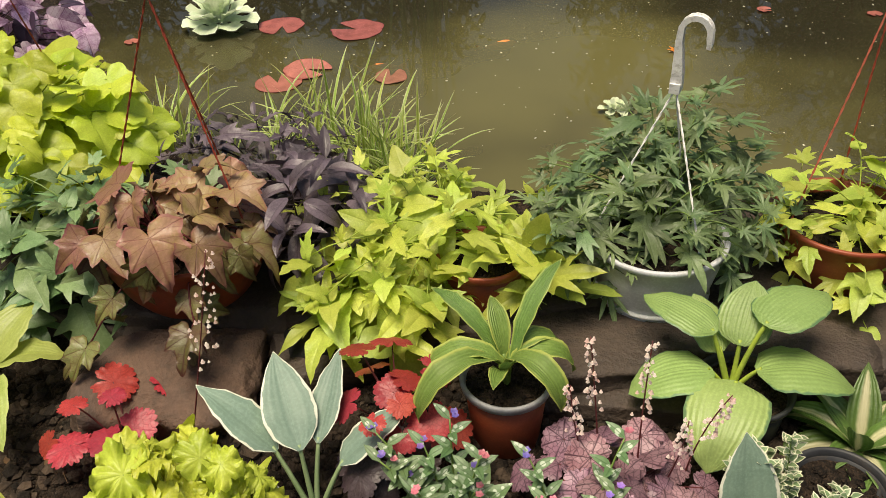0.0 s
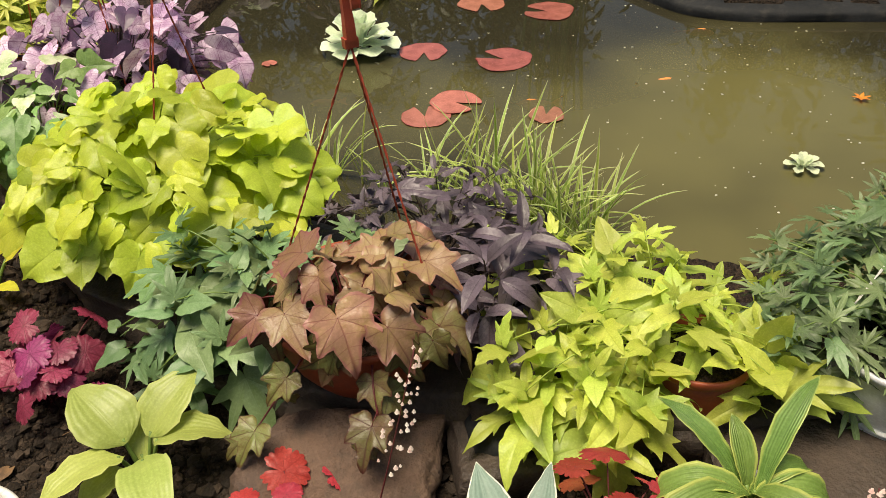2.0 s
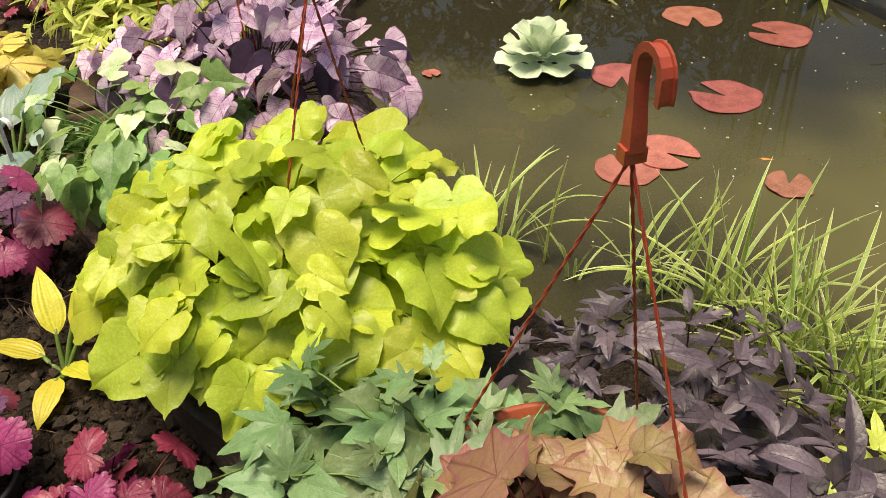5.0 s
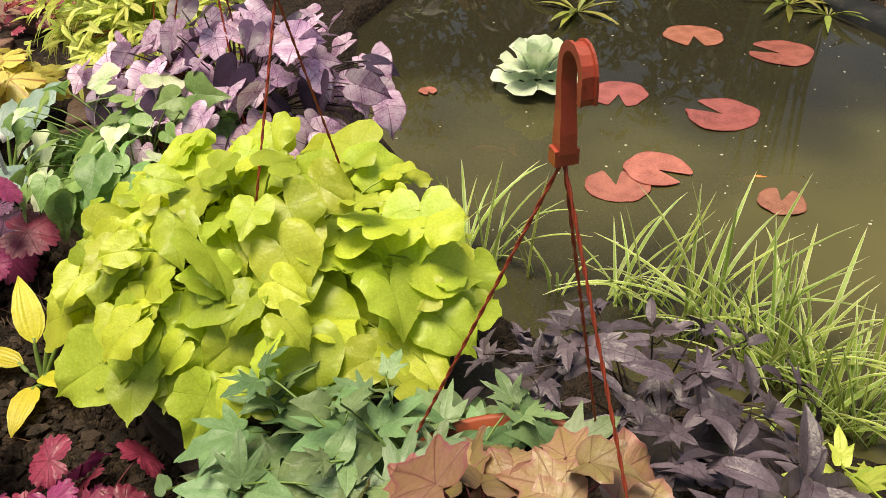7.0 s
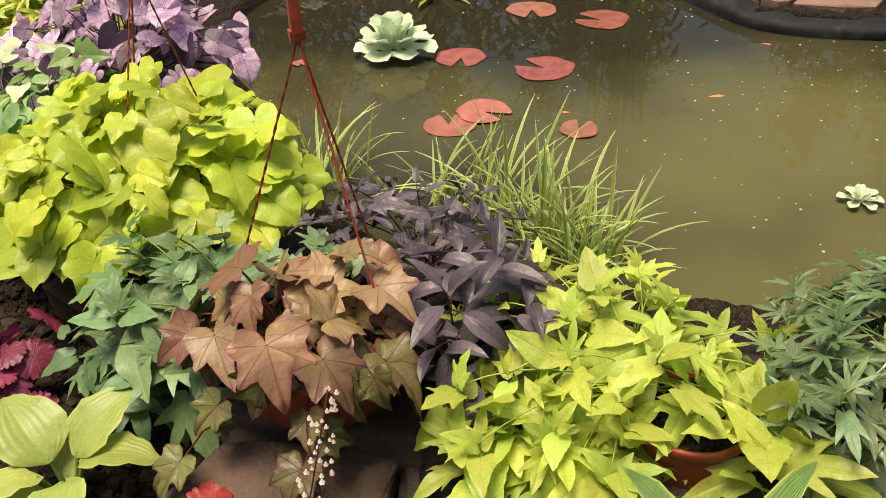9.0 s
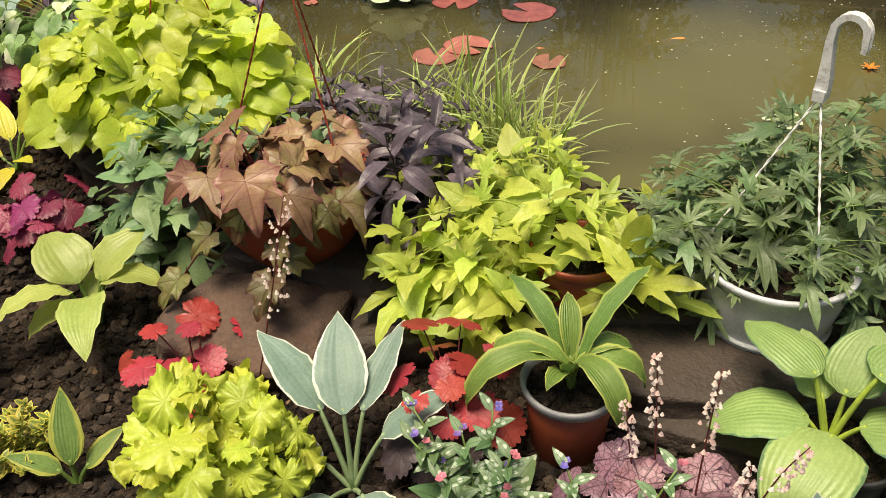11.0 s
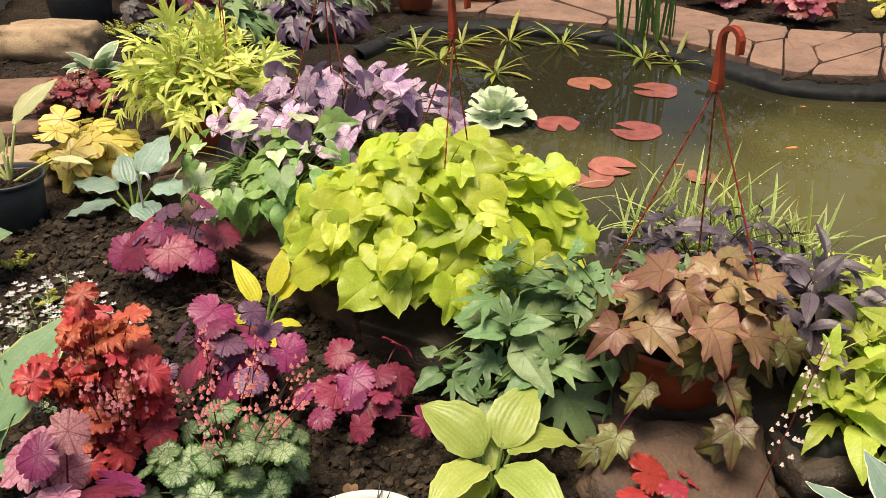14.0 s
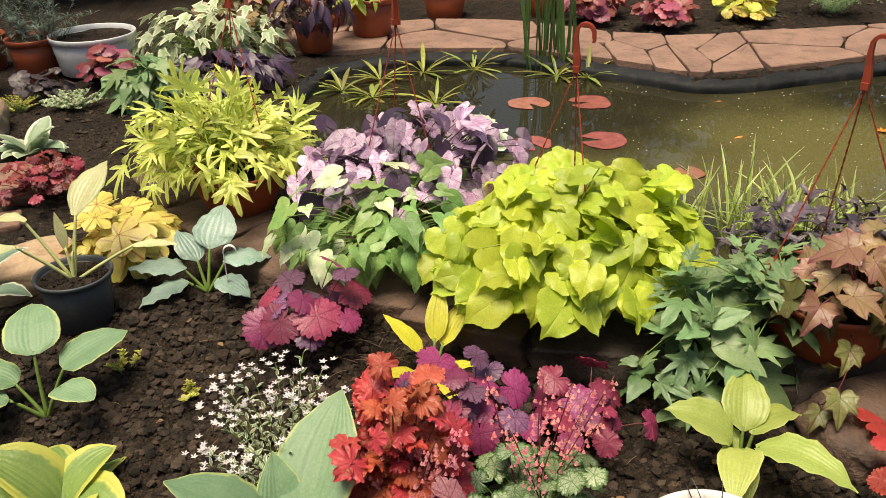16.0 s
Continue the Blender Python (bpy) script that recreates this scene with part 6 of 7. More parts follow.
def sprigs(name, x, y, z, label, mat, n, rad, height, leaf_len, leaf_wd, seed, stem=STEM_GREEN, group="", per=16, category="shrub", petals=None):
    """A small twiggy plant: thin shoots with paired little leaves, each shoot one part."""
    root = thing(name, x, y, z, label, category, group)
    r = rng(seed)
    for k in range(n):
        a, q = r.uniform(0, 6.28), math.sqrt(r.random())
        top = Vector((math.cos(a) * rad * q, math.sin(a) * rad * q, height * r.uniform(0.55, 1.0) * (1 - 0.45 * q * q)))
        g, base = Geo(), Vector((top.x * 0.25, top.y * 0.25, 0))
        path = bez(base, (top.x * 0.5, top.y * 0.5, top.z * 0.7), top, 8)
        g.tube(path, 0.0014, 0.0008, 4)
        part("shoot", g.mesh("shoot", stem), None, root)
        f = Geo()
        for j in range(per):
            t = 0.3 + 0.7 * j / (per - 1)
            p = path[min(8, int(t * 8))].lerp(path[min(8, int(t * 8) + 1)], (t * 8) % 1)
            w = j * 1.57 * 1.02 + r.uniform(-0.4, 0.4)
            d = Vector((math.cos(w), math.sin(w), 0.5 + 0.8 * t))
            lf = grid_leaf(OVATE, leaf_len * r.uniform(0.7, 1.15), leaf_wd * r.uniform(0.8, 1.2), 0.4, 0, 0.35, 0, 1, 3, 2, j)
            f.leaf(lf, aim(p, d, (r.uniform(-0.3, 0.3), r.uniform(-0.6, 0.1), 1)))
        part("foliage", f.mesh("foliage", mat), None, root)
        if petals and r.random() < petals[1]:
            b = Geo()
            for _ in range(petals[2]):
                c = top + Vector((r.uniform(-1, 1), r.uniform(-1, 1), r.uniform(-0.4, 1))) * petals[3]
                for s in range(5):
                    w = s * 1.257
                    lf = grid_leaf(LANCE, petals[4], petals[4] * 0.42, 0.4, 0.3, 0.2, 0, 1, 2, 2, s)
                    b.leaf(lf, aim(c, (math.cos(w), math.sin(w), 0.35), (0, -0.2, 1)))
            part("blossom", b.mesh("blossom", petals[0]), None, root)
    return root


sprigs("variegated_shrub", 0.54, 1.13, gz(0.54, 1.13), "small shrub with white-edged grey-green leaves", L_VARIEG, 26, 0.10, 0.20, 0.024, 0.013, 215)
sprigs("variegated_shrub", 0.36, 1.04, gz(0.36, 1.04), "small shrub with white-edged leaves", L_VARIEG, 6, 0.05, 0.13, 0.026, 0.012, 216)
for i, (x, y, n) in enumerate(((0.01, 1.09, 15), (0.20, 1.06, 5))):
    lung = rosette("lungwort", x, y, gz(x, y), "lungwort with silver-spotted leaves and blue and pink flowers", L_PULM, n, 0.13, 0.062, (10, 70), 217 + i, OVATE, 0.8, "lungworts", "lungwort")
    r0 = rng(230 + i)
    for k in range(10 if i == 0 else 4):
        top = Vector((r0.uniform(-0.13, 0.11), r0.uniform(-0.05, 0.09), r0.uniform(0.10, 0.20)))
        g = Geo()
        path = bez((top.x * 0.3, top.y * 0.3, 0), (top.x * 0.6, top.y * 0.6, top.z * 0.7), top, 6)
        g.tube(path, 0.0026, 0.0016, 5)
        st = part("stem", g.mesh("stem", STEM_GREEN), None, lung)
        f = Geo()
        for j in range(9):
            p = path[2 + j % 5]
            w = j * 2.2
            f.leaf(grid_leaf(OVATE, 0.04, 0.016, 0.5, 0, 0.3, 0, 1, 4, 2, j), aim(p, (math.cos(w), math.sin(w), 0.7), (0, -0.4, 1)))
        part("stem_leaves", f.mesh("stem_leaves", L_PULM), None, st)
        b = Geo()
        for c in range(2):
            q = top + Vector((r0.uniform(-0.012, 0.012), r0.uniform(-0.012, 0.012), 0.004))
            for s in range(5):
                w = s * 1.257
                b.leaf(grid_leaf(ROUND, 0.0085, 0.007, 0.3, 0.3, 0.2, 0, 1, 3, 2, s), aim(q, (math.cos(w), math.sin(w), 0.5), (0, -0.3, 1)))
        part("flower", b.mesh("flower", P_BLUE if k % 3 else P_PINK), None, st)

# ---- left bed ----
hosta("hosta", -0.72, 0.99, gz(-0.7, 1.0), "green hosta with broad yellow leaf edges", L_YELEDGE, ((120, 0.05, 75, 62, 0.14, 0.06, 15, 0), (60, 0.04, 60, 40, 0.1, 0.05, 20, 0), (200, 0.04, 60, 40, 0.1, 0.05, 20, 0)), seed=240)
sprigs("variegated_shrub", -0.86, 1.0, gz(-0.86, 1.0), "low yellow-variegated shrub on bare soil", L_YELVAR, 24, 0.11, 0.11, 0.026, 0.012, 241, STEM_LIME)
bowl = thing("bowl_planter", -1.17, 1.09, gz(-1.17, 1.09) - 0.01, "weathered white round bowl planter with pebbles and black grass", "planter")
vs, fs = lathe([(0.06, 0.002), (0.085, 0.0), (0.11, 0.02), (0.138, 0.06), (0.150, 0.095), (0.155, 0.112), (0.157, 0.122), (0.152, 0.126), (0.143, 0.124), (0.140, 0.11), (0.125, 0.06), (0.06, 0.03)], 56)
bowl.rotation_euler = (radians(5), radians(-6), 0)
part("shell", mesh_from("shell", vs, fs, BOWL_WHITE), None, bowl)
soil_disc(bowl, 0.132, 0.078, 3)
r0 = rng(242)
peb = []
for q in range(6):
    g = Geo()
    lump(g, (0, 0, 0), 1.0, rng(q), 0.75)
    me = g.mesh("pebble", PEBBLE)
    peb.append(me)
for k in range(290):
    a, d = r0.uniform(0, 6.28), 0.133 * math.sqrt(r0.random())
    s = r0.uniform(0.007, 0.0135)
    part("pebble", peb[k % 6], None, bowl, m=Matrix.Translation((d * math.cos(a), d * math.sin(a), 0.086 + r0.uniform(0, 0.016))) @ Euler((r0.uniform(-0.5, 0.5), r0.uniform(-0.5, 0.5), r0.uniform(0, 6.28))).to_matrix().to_4x4() @ Matrix.Diagonal((s * r0.uniform(1.0, 1.5), s * r0.uniform(0.7, 1.0), s * 0.8, 1)))
grass_clump(-1.17, 1.09, gz(-1.17, 1.09) + 0.075, 160, 0.16, 0.0036, 243, "black mondo grass in the white bowl", L_MONDO, 0.028, "black_grass", (5, 122), (0.9, 2.4), "black grass")
heuchera("heuchera", -1.17, 0.95, gz(-1.17, 0.95), "blackish-plum heuchera beside the white bowl", L_BLACKHEU, 48, 0.13, 0.16, 0.038, HEU_MAPLE, STEM_DARK, seed=244, ripple=0.16)
saucer = pot("planter", -1.48, 0.86, gz(-1.48, 0.86) - 0.02, 0.125, 0.10, 0.09, BRIGHT_CLAY, "shallow terracotta planter with dry moss", None, 0.02, "plant pots", 0.8, seed=245, soil=MOSS)
sprigs("dry_heath", -1.48, 0.86, gz(-1.48, 0.86) + 0.045, "dry brown heath plant in a terracotta planter", MOSS, 70, 0.11, 0.07, 0.010, 0.005, 249, TWIG, per=18, category="plant")
hosta("hosta", -0.968, 1.365, gz(-0.968, 1.365), "lime-yellow ribbed hosta in bare soil", L_LIMEHOSTA,
      ((231, 0.11, 72, 34, 0.180, 0.092, 70, 12), (155, 0.11, 75, 48, 0.165, 0.125, 52, -6), (60, 0.11, 75, 54, 0.160, 0.105, 55, 8), (23, 0.11, 72, 40, 0.160, 0.092, 80, -12), (-57, 0.10, 72, 40, 0.225, 0.098, 75, 6), (-112, 0.08, 66, 22, 0.12, 0.07, 60, 0), (100, 0.06, 75, 50, 0.09, 0.06, 40, 0)), seed=246, wave=0.022, fold=0.4, puff=0.2)
heuchera("heuchera", -1.27, 1.54, gz(-1.27, 1.54), "bright magenta heuchera with dark veins", L_MAGENTA, 18, 0.16, 0.18, 0.052, HEU_CUT, seed=247, ripple=0.10)
hosta("hosta", -1.57, 1.80, gz(-1.57, 1.8), "bright yellow hosta with upright leaves", L_YELLOW,
      ((45, 0.09, 66, 42, 0.16, 0.060, 18, 0), (72, 0.10, 72, 52, 0.16, 0.060, 14, 0), (135, 0.08, 66, 44, 0.14, 0.055, 18, 0), (190, 0.05, 45, 20, 0.12, 0.05, 30, 0), (-70, 0.04, 40, 10, 0.11, 0.05, 40, 0), (-20, 0.05, 50, 30, 0.10, 0.045, 30, 0)), seed=248)
silver = heuchera("heuchera", -1.46, 1.26, gz(-1.46, 1.26), "silver-green veined heuchera with coral flower spikes", L_SILVERHEU, 66, 0.16, 0.22, 0.038, HEU_CUT, STEM_GREEN, seed=249, ripple=0.1, sag=(-10, 45))
r0 = rng(250)
for k in range(8):
    a = r0.uniform(0, 6.28)
    spike(silver, (0.03 * math.cos(a), 0.03 * math.sin(a), 0.05), (r0.uniform(-0.14, 0.17), r0.uniform(-0.05, 0.14), r0.uniform(0.26, 0.48)), P_CORAL, STEM_RED, 30, 0.026, 0.0046, 0.6, 251 + k)
orange = heuchera("heuchera", -1.725, 1.32, gz(-1.725, 1.32), "orange-red heuchera with ruffled leaves and coral bells", L_ORANGE, 120, 0.13, 0.43, 0.036, HEU_MAPLE, STEM_RED, seed=270, ripple=0.2, sag=(-30, 45), mat2=L_CORAL2)
for k in range(7):
    spike(orange, (r0.uniform(-0.04, 0.04), r0.uniform(-0.04, 0.04), 0.08), (r0.uniform(-0.06, 0.16), r0.uniform(-0.16, 0.0), r0.uniform(0.24, 0.38)), P_CORAL, STEM_RED, 30, 0.026, 0.0046, 0.5, 271 + k)
pot("plant_pot", -1.53, 1.52, gz(-1.53, 1.52) - 0.03, 0.085, 0.07, 0.11, BLACK_PLASTIC, "black plastic nursery pot sunk in the soil", None, 0.012, "plant pots", 0.8, seed=285)
heuchera("heuchera", -1.54, 1.54, gz(-1.54, 1.54) + 0.06, "violet-purple heuchera in a black pot", L_PURPLE, 26, 0.15, 0.22, 0.048, HEU, seed=286, mat2=L_MAGENTA)
heuchera("heuchera", -1.86, 1.99, gz(-1.86, 1.99), "magenta-purple heuchera in the soil", L_MAGENTA, 18, 0.17, 0.25, 0.062, HEU_CUT, seed=287, mat2=L_PURPLE)
pale = heuchera("heuchera", -1.67, 1.06, gz(-1.67, 1.06), "pale pink heuchera with dark veins", L_PINKPALE, 13, 0.10, 0.36, 0.062, HEU, seed=288, mat2=L_MAGENTA)
hosta("hosta", -1.93, 1.20, gz(-1.93, 1.2), "large grey-green hosta with yellow leaf edges", L_FRANCES,
      ((63, 0.20, 80, 46, 0.265, 0.165, 22, 0), (172, 0.20, 80, 58, 0.225, 0.165, 30, 0), (218, 0.15, 74, 42, 0.17, 0.13, 55, 0), (-12, 0.16, 76, 34, 0.21, 0.13, 55, 0), (100, 0.17, 80, 66, 0.16, 0.10, 15, 0), (-95, 0.12, 70, 30, 0.16, 0.11, 60, 0), (30, 0.12, 80, 72, 0.14, 0.08, 15, 0)), OVATE, STEM_PALE, seed=289, fold=0.35, puff=0.2, wave=0.010, stalk_r=0.011)
sprigs("white_flowers", -1.93, 1.49, gz(-1.93, 1.49), "white starry flowers over small variegated leaves", L_VARIEG, 40, 0.20, 0.38, 0.020, 0.007, 290, petals=(P_WHITE, 0.9, 6, 0.026, 0.0095), per=12, category="flowers")
sprigs("small_sprigs", -2.33, 1.98, gz(-2.33, 1.98), "small cream sprigs on bare soil", L_YELVAR, 6, 0.05, 0.07, 0.016, 0.007, 291)
sprigs("small_sprigs", -2.18, 1.86, gz(-2.18, 1.86), "small cream sprigs on bare soil", L_YELVAR, 6, 0.05, 0.05, 0.016, 0.007, 292)
rosette("hosta", -2.42, 1.58, gz(-2.42, 1.58), "green hosta with wide yellow leaf edges", L_YELEDGE, 10, 0.19, 0.145, (15, 65), 293, ROUND, 0.9, "hostas", "hosta")
rosette("hosta", -2.30, 1.12, gz(-2.3, 1.12), "green hosta with wide yellow leaf edges", L_YELEDGE, 5, 0.14, 0.10, (10, 40), 294, ROUND, 0.9, "hostas", "hosta")
hosta("hosta", -2.50, 1.86, gz(-2.5, 1.86), "plain green round-leaved hosta", L_FRANCES, ((30, 0.13, 65, 25, 0.17, 0.13, 25, 0), (100, 0.16, 75, 35, 0.16, 0.13, 25, 0), (-40, 0.12, 60, 15, 0.12, 0.09, 25, 0), (160, 0.1, 60, 30, 0.14, 0.1, 20, 0), (200, 0.1, 50, 20, 0.12, 0.1, 20, 0)), ROUND, seed=295)
pot("plant_pot", -2.47, 2.24, gz(-2.47, 2.24) - 0.005, 0.098, 0.075, 0.155, DARK_POT, "black plastic nursery pot standing on the soil", None, 0.015, "plant pots", 0.88, seed=296)
hosta("hosta", -2.47, 2.24, gz(-2.47, 2.24) + 0.13, "cream-white hosta on long pale stalks in a black pot", L_WHITELEAF,
      ((62, 0.17, 72, 44, 0.19, 0.105, 25, 0), (160, 0.20, 58, 22, 0.15, 0.065, 70, 0), (-5, 0.19, 28, 10, 0.13, 0.05, 25, 0), (195, 0.16, 50, 18, 0.17, 0.08, 80, 0), (110, 0.08, 82, 78, 0.11, 0.03, 12, 0), (20, 0.07, 84, 80, 0.09, 0.026, 12, 0)), LANCE, solid_mat("pale_stalk", (0.55, 0.55, 0.26), (0.42, 0.45, 0.16), 30, 0.5, bump=0.05), seed=297)
heuchera("heuchera", -2.40, 2.54, gz(-2.4, 2.54), "amber-yellow heuchera with red leaf centres", L_AMBER, 26, 0.13, 0.22, 0.068, HEU_AMBER, seed=298, ripple=0.05, sag=(-10, 45))
hosta("hosta", -2.14, 2.32, gz(-2.14, 2.32), "silvery blue-green hosta in sun", L_SILVERHOSTA,
      ((66, 0.12, 66, 48, 0.16, 0.14, 30, 0), (14, 0.10, 50, 18, 0.15, 0.125, 50, 0), (165, 0.09, 48, 18, 0.18, 0.105, 35, 0), (205, 0.07, 40, 8, 0.16, 0.09, 35, 0), (120, 0.09, 64, 44, 0.13, 0.09, 30, 0), (-35, 0.08, 46, 8, 0.12, 0.10, 50, 0)), seed=299, wave=0.03, fold=0.2)
hosta("hosta", -2.75, 2.29, gz(-2.75, 2.29), "grey-green hosta with white leaf edges in sun", L_WHITEEDGE,
      ((110, 0.16, 80, 64, 0.19, 0.115, 15, 0), (35, 0.13, 72, 50, 0.15, 0.08, 60, 0), (-20, 0.09, 68, 40, 0.14, 0.08, 70, 0), (-60, 0.10, 70, 45, 0.16, 0.085, 60, 0), (175, 0.13, 66, 30, 0.19, 0.095, 40, 0), (215, 0.12, 60, 20, 0.18, 0.09, 50, 0), (75, 0.12, 78, 60, 0.15, 0.07, 30, 0), (250, 0.1, 60, 25, 0.15, 0.08, 55, 0)), seed=300, wave=0.012)
heuchera("heuchera", -2.75, 3.16, gz(-2.75, 3.16), "dark red fringed heuchera", L_DARKRED, 80, 0.18, 0.16, 0.030, HEU_CUT, STEM_RED, seed=301, ripple=0.14)
rosette("hosta", -2.90, 3.62, gz(-2.9, 3.62), "sage-green hosta with white leaf edges", L_SAGE, 14, 0.18, 0.105, (15, 66), 302, ROUND, 0.9, "hostas", "hosta")

# ---- far beds ----
pot("plant_pot", -3.46, 4.56, 0.14, 0.19, 0.15, 0.30, DARK_POT, "large grey-black plastic pot on the soil", None, 0.03, "plant pots", 0.9, seed=310)
pot("plant_pot", -3.16, 4.95, 0.14, 0.13, 0.10, 0.22, CLAY, "terracotta-red pot on the soil", None, 0.03, "plant pots", 0.9, seed=311)
pot("plant_pot", -3.5, 5.2, 0.14, 0.14, 0.11, 0.2, CLAY, "terracotta-red pot on the soil", None, 0.03, "plant pots", 0.9, seed=312)
pot("planter", -2.84, 4.92, 0.17, 0.22, 0.19, 0.20, WHITE_PLASTIC, "white oval plastic planter with soil", None, 0.03, "plant pots", 0.85, seed=313)
sprigs("thyme", -3.12, 4.30, gz(-3.1, 4.3), "low clump of green thyme", L_YELVAR, 30, 0.13, 0.09, 0.012, 0.006, 314)
heuchera("heuchera", -3.02, 4.45, 0.15, "dark plum heuchera on the soil", L_BLACKHEU, 30, 0.15, 0.16, 0.045, HEU_CUT, seed=315)
sprigs("cream_sedum", -2.86, 4.26, 0.15, "cream-green low sedum cushion", L_FARPALE, 60, 0.14, 0.10, 0.018, 0.012, 316)
heuchera("heuchera", -2.74, 4.62, 0.15, "dark pink-red heuchera by the white planter", L_DARKRED, 40, 0.16, 0.2, 0.05, HEU_CUT, seed=317, mat2=L_PINKFAR)
vine_far = thing("sweet_potato_vine", -2.48, 4.2, 0.17, "green vine with deeply cut leaves", "vine", "sweet potato vines")
mound(vine_far, (0, 0, 0.05), (0.20, 0.18, 0.18), 60, mg, (0.7, 1.2), (0, 0, 0), STEM_GREEN, 318, -0.1, 0.85, (8, 50), 0.0016, (0.6, 1.05), front=0.2)
purple_far = thing("sweet_potato_vine", -2.18, 4.38, 0.2, "dark purple sweet potato vine", "vine", "sweet potato vines")
mp = leaf_meshes("leaf", L_LILAC_DARK, [polar_leaf(FINGER3, 0.10, (0, 47), 0.2, 0.3, 0.03, 5, seed=160 + q) for q in range(3)])
mound(purple_far, (0, 0, 0.02), (0.32, 0.20, 0.13), 80, mp, (0.7, 1.2), (0, 0, 0), STEM_DARK, 319, -0.2, 0.85, (8, 50), 0.0016, (0.6, 1.05), front=0.2)
pale_far = thing("variegated_plant", -2.25, 4.85, 0.2, "white-variegated bushy plant behind the vine", "plant")
mv = leaf_meshes("leaf", L_FARPALE, [polar_leaf(FINGER3, 0.10, (0, 47), 0.2, 0.3, 0.03, 5, seed=170 + q) for q in range(3)])
mound(pale_far, (0, 0, 0.05), (0.42, 0.25, 0.25), 130, mv, (0.6, 1.1), (0, 0, 0), STEM_GREEN, 320, -0.2, 0.85, (8, 50), 0.0016, (0.6, 1.05), front=0.2)
bronze_far = thing("sweet_potato_vine", -1.95, 5.15, 0.25, "orange-bronze sweet potato vine", "vine", "sweet potato vines")
mound(bronze_far, (0, 0, 0.08), (0.32, 0.22, 0.26), 70, mb + mo, (0.7, 1.1), (0, 0, 0), STEM_RED, 321, -0.2, 0.85, (8, 50), 0.0016, (0.6, 1.05), front=0.2)
pot("plant_pot", -1.66, 4.98, 0.175, 0.12, 0.09, 0.18, CLAY, "terracotta-red pot on the paving", None, 0.03, "plant pots", 0.9, seed=322)
lilac_far = thing("sweet_potato_vine", -1.66, 4.98, 0.36, "dusty purple vine with long leaves in a red pot", "vine", "sweet potato vines")
mound(lilac_far, (0, 0, 0.05), (0.22, 0.18, 0.18), 60, leaf_meshes("leaf", L_LILAC_DARK, [grid_leaf(LANCE, 0.15, 0.05, 0.9, 0.1, 0.3, 0.005, 3, 8, 4, 180 + q) for q in range(2)]), (0.6, 1.1), (0, 0, -0.05), STEM_DARK, 323, -0.4, 0.8, (10, 60), 0.0018, (0.6, 1.0), front=0.2)
pot("plant_pot", -1.30, 5.28, 0.175, 0.14, 0.11, 0.22, CLAY, "terracotta-red pot on the paving", None, 0.03, "plant pots", 0.9, seed=324)
lime_far = thing("sweet_potato_vine", -1.38, 5.26, 0.38, "yellow-green vine in a red pot", "vine", "sweet potato vines")
mound(lime_far, (0, 0, 0.0), (0.16, 0.14, 0.12), 30, ms, (0.7, 1.1), (0, 0, 0), STEM_LIME, 325, -0.3, 0.85, (8, 50), 0.0016, (0.6, 1.05), front=0.2)
for i, (x, y, r, h, mt) in enumerate(((-0.76, 5.72, 0.15, 0.18, BRIGHT_CLAY), (-0.12, 5.55, 0.13, 0.2, CLAY), (0.24, 5.45, 0.13, 0.2, CLAY), (-1.55, 5.6, 0.13, 0.2, CLAY))):
    pot("plant_pot", x, y, 0.15, r, r * 0.75, h, mt, "terracotta-red pot behind the paving", None, 0.03, "plant pots", 0.9, seed=330 + i)
heuchera("heuchera", 0.10, 5.28, 0.15, "rose-red heuchera behind the paving", L_PINKFAR, 60, 0.22, 0.22, 0.05, HEU_CUT, seed=335)
heuchera("heuchera", 0.46, 4.96, 0.15, "rose-pink heuchera behind the paving", L_PINKFAR, 40, 0.18, 0.2, 0.06, HEU_MAPLE, seed=336)
heuchera("heuchera", 1.02, 5.0, 0.15, "yellow-green variegated heuchera behind the paving", L_AMBER, 60, 0.2, 0.2, 0.05, HEU_CUT, seed=337, mat2=L_LIMEHEU)
fern = thing("fern", 1.62, 5.0, 0.15, "green fern with arching fronds", "fern")
r0 = rng(338)
for k in range(22):
    az = k * 137.5
    o = Vector((math.cos(radians(az)), math.sin(radians(az)), 0))
    f = Geo()
    path = bez((0, 0, 0), o * 0.14 + Vector((0, 0, 0.22)), o * 0.32 + Vector((0, 0, 0.10 + 0.1 * r0.random())), 16)
    f.tube(path, 0.0015, 0.0008, 4)
    for j in range(2, 16):
        for sd in (-1, 1):
            d = o * 0.5 + Vector((-o.y, o.x, 0)) * sd
            f.leaf(grid_leaf(LANCE, 0.07 * (1.1 - j / 17), 0.012, 0.5, 0, 0.2, 0, 1, 3, 2, j), aim(path[j], d, (0, 0, 1)))
    part("frond", f.mesh("frond", L_GREEN), None, fern)
feather = thing("silver_bush", -3.12, 4.98, 0.15, "feathery grey-green bush by the planter", "bush")
r0 = rng(339)
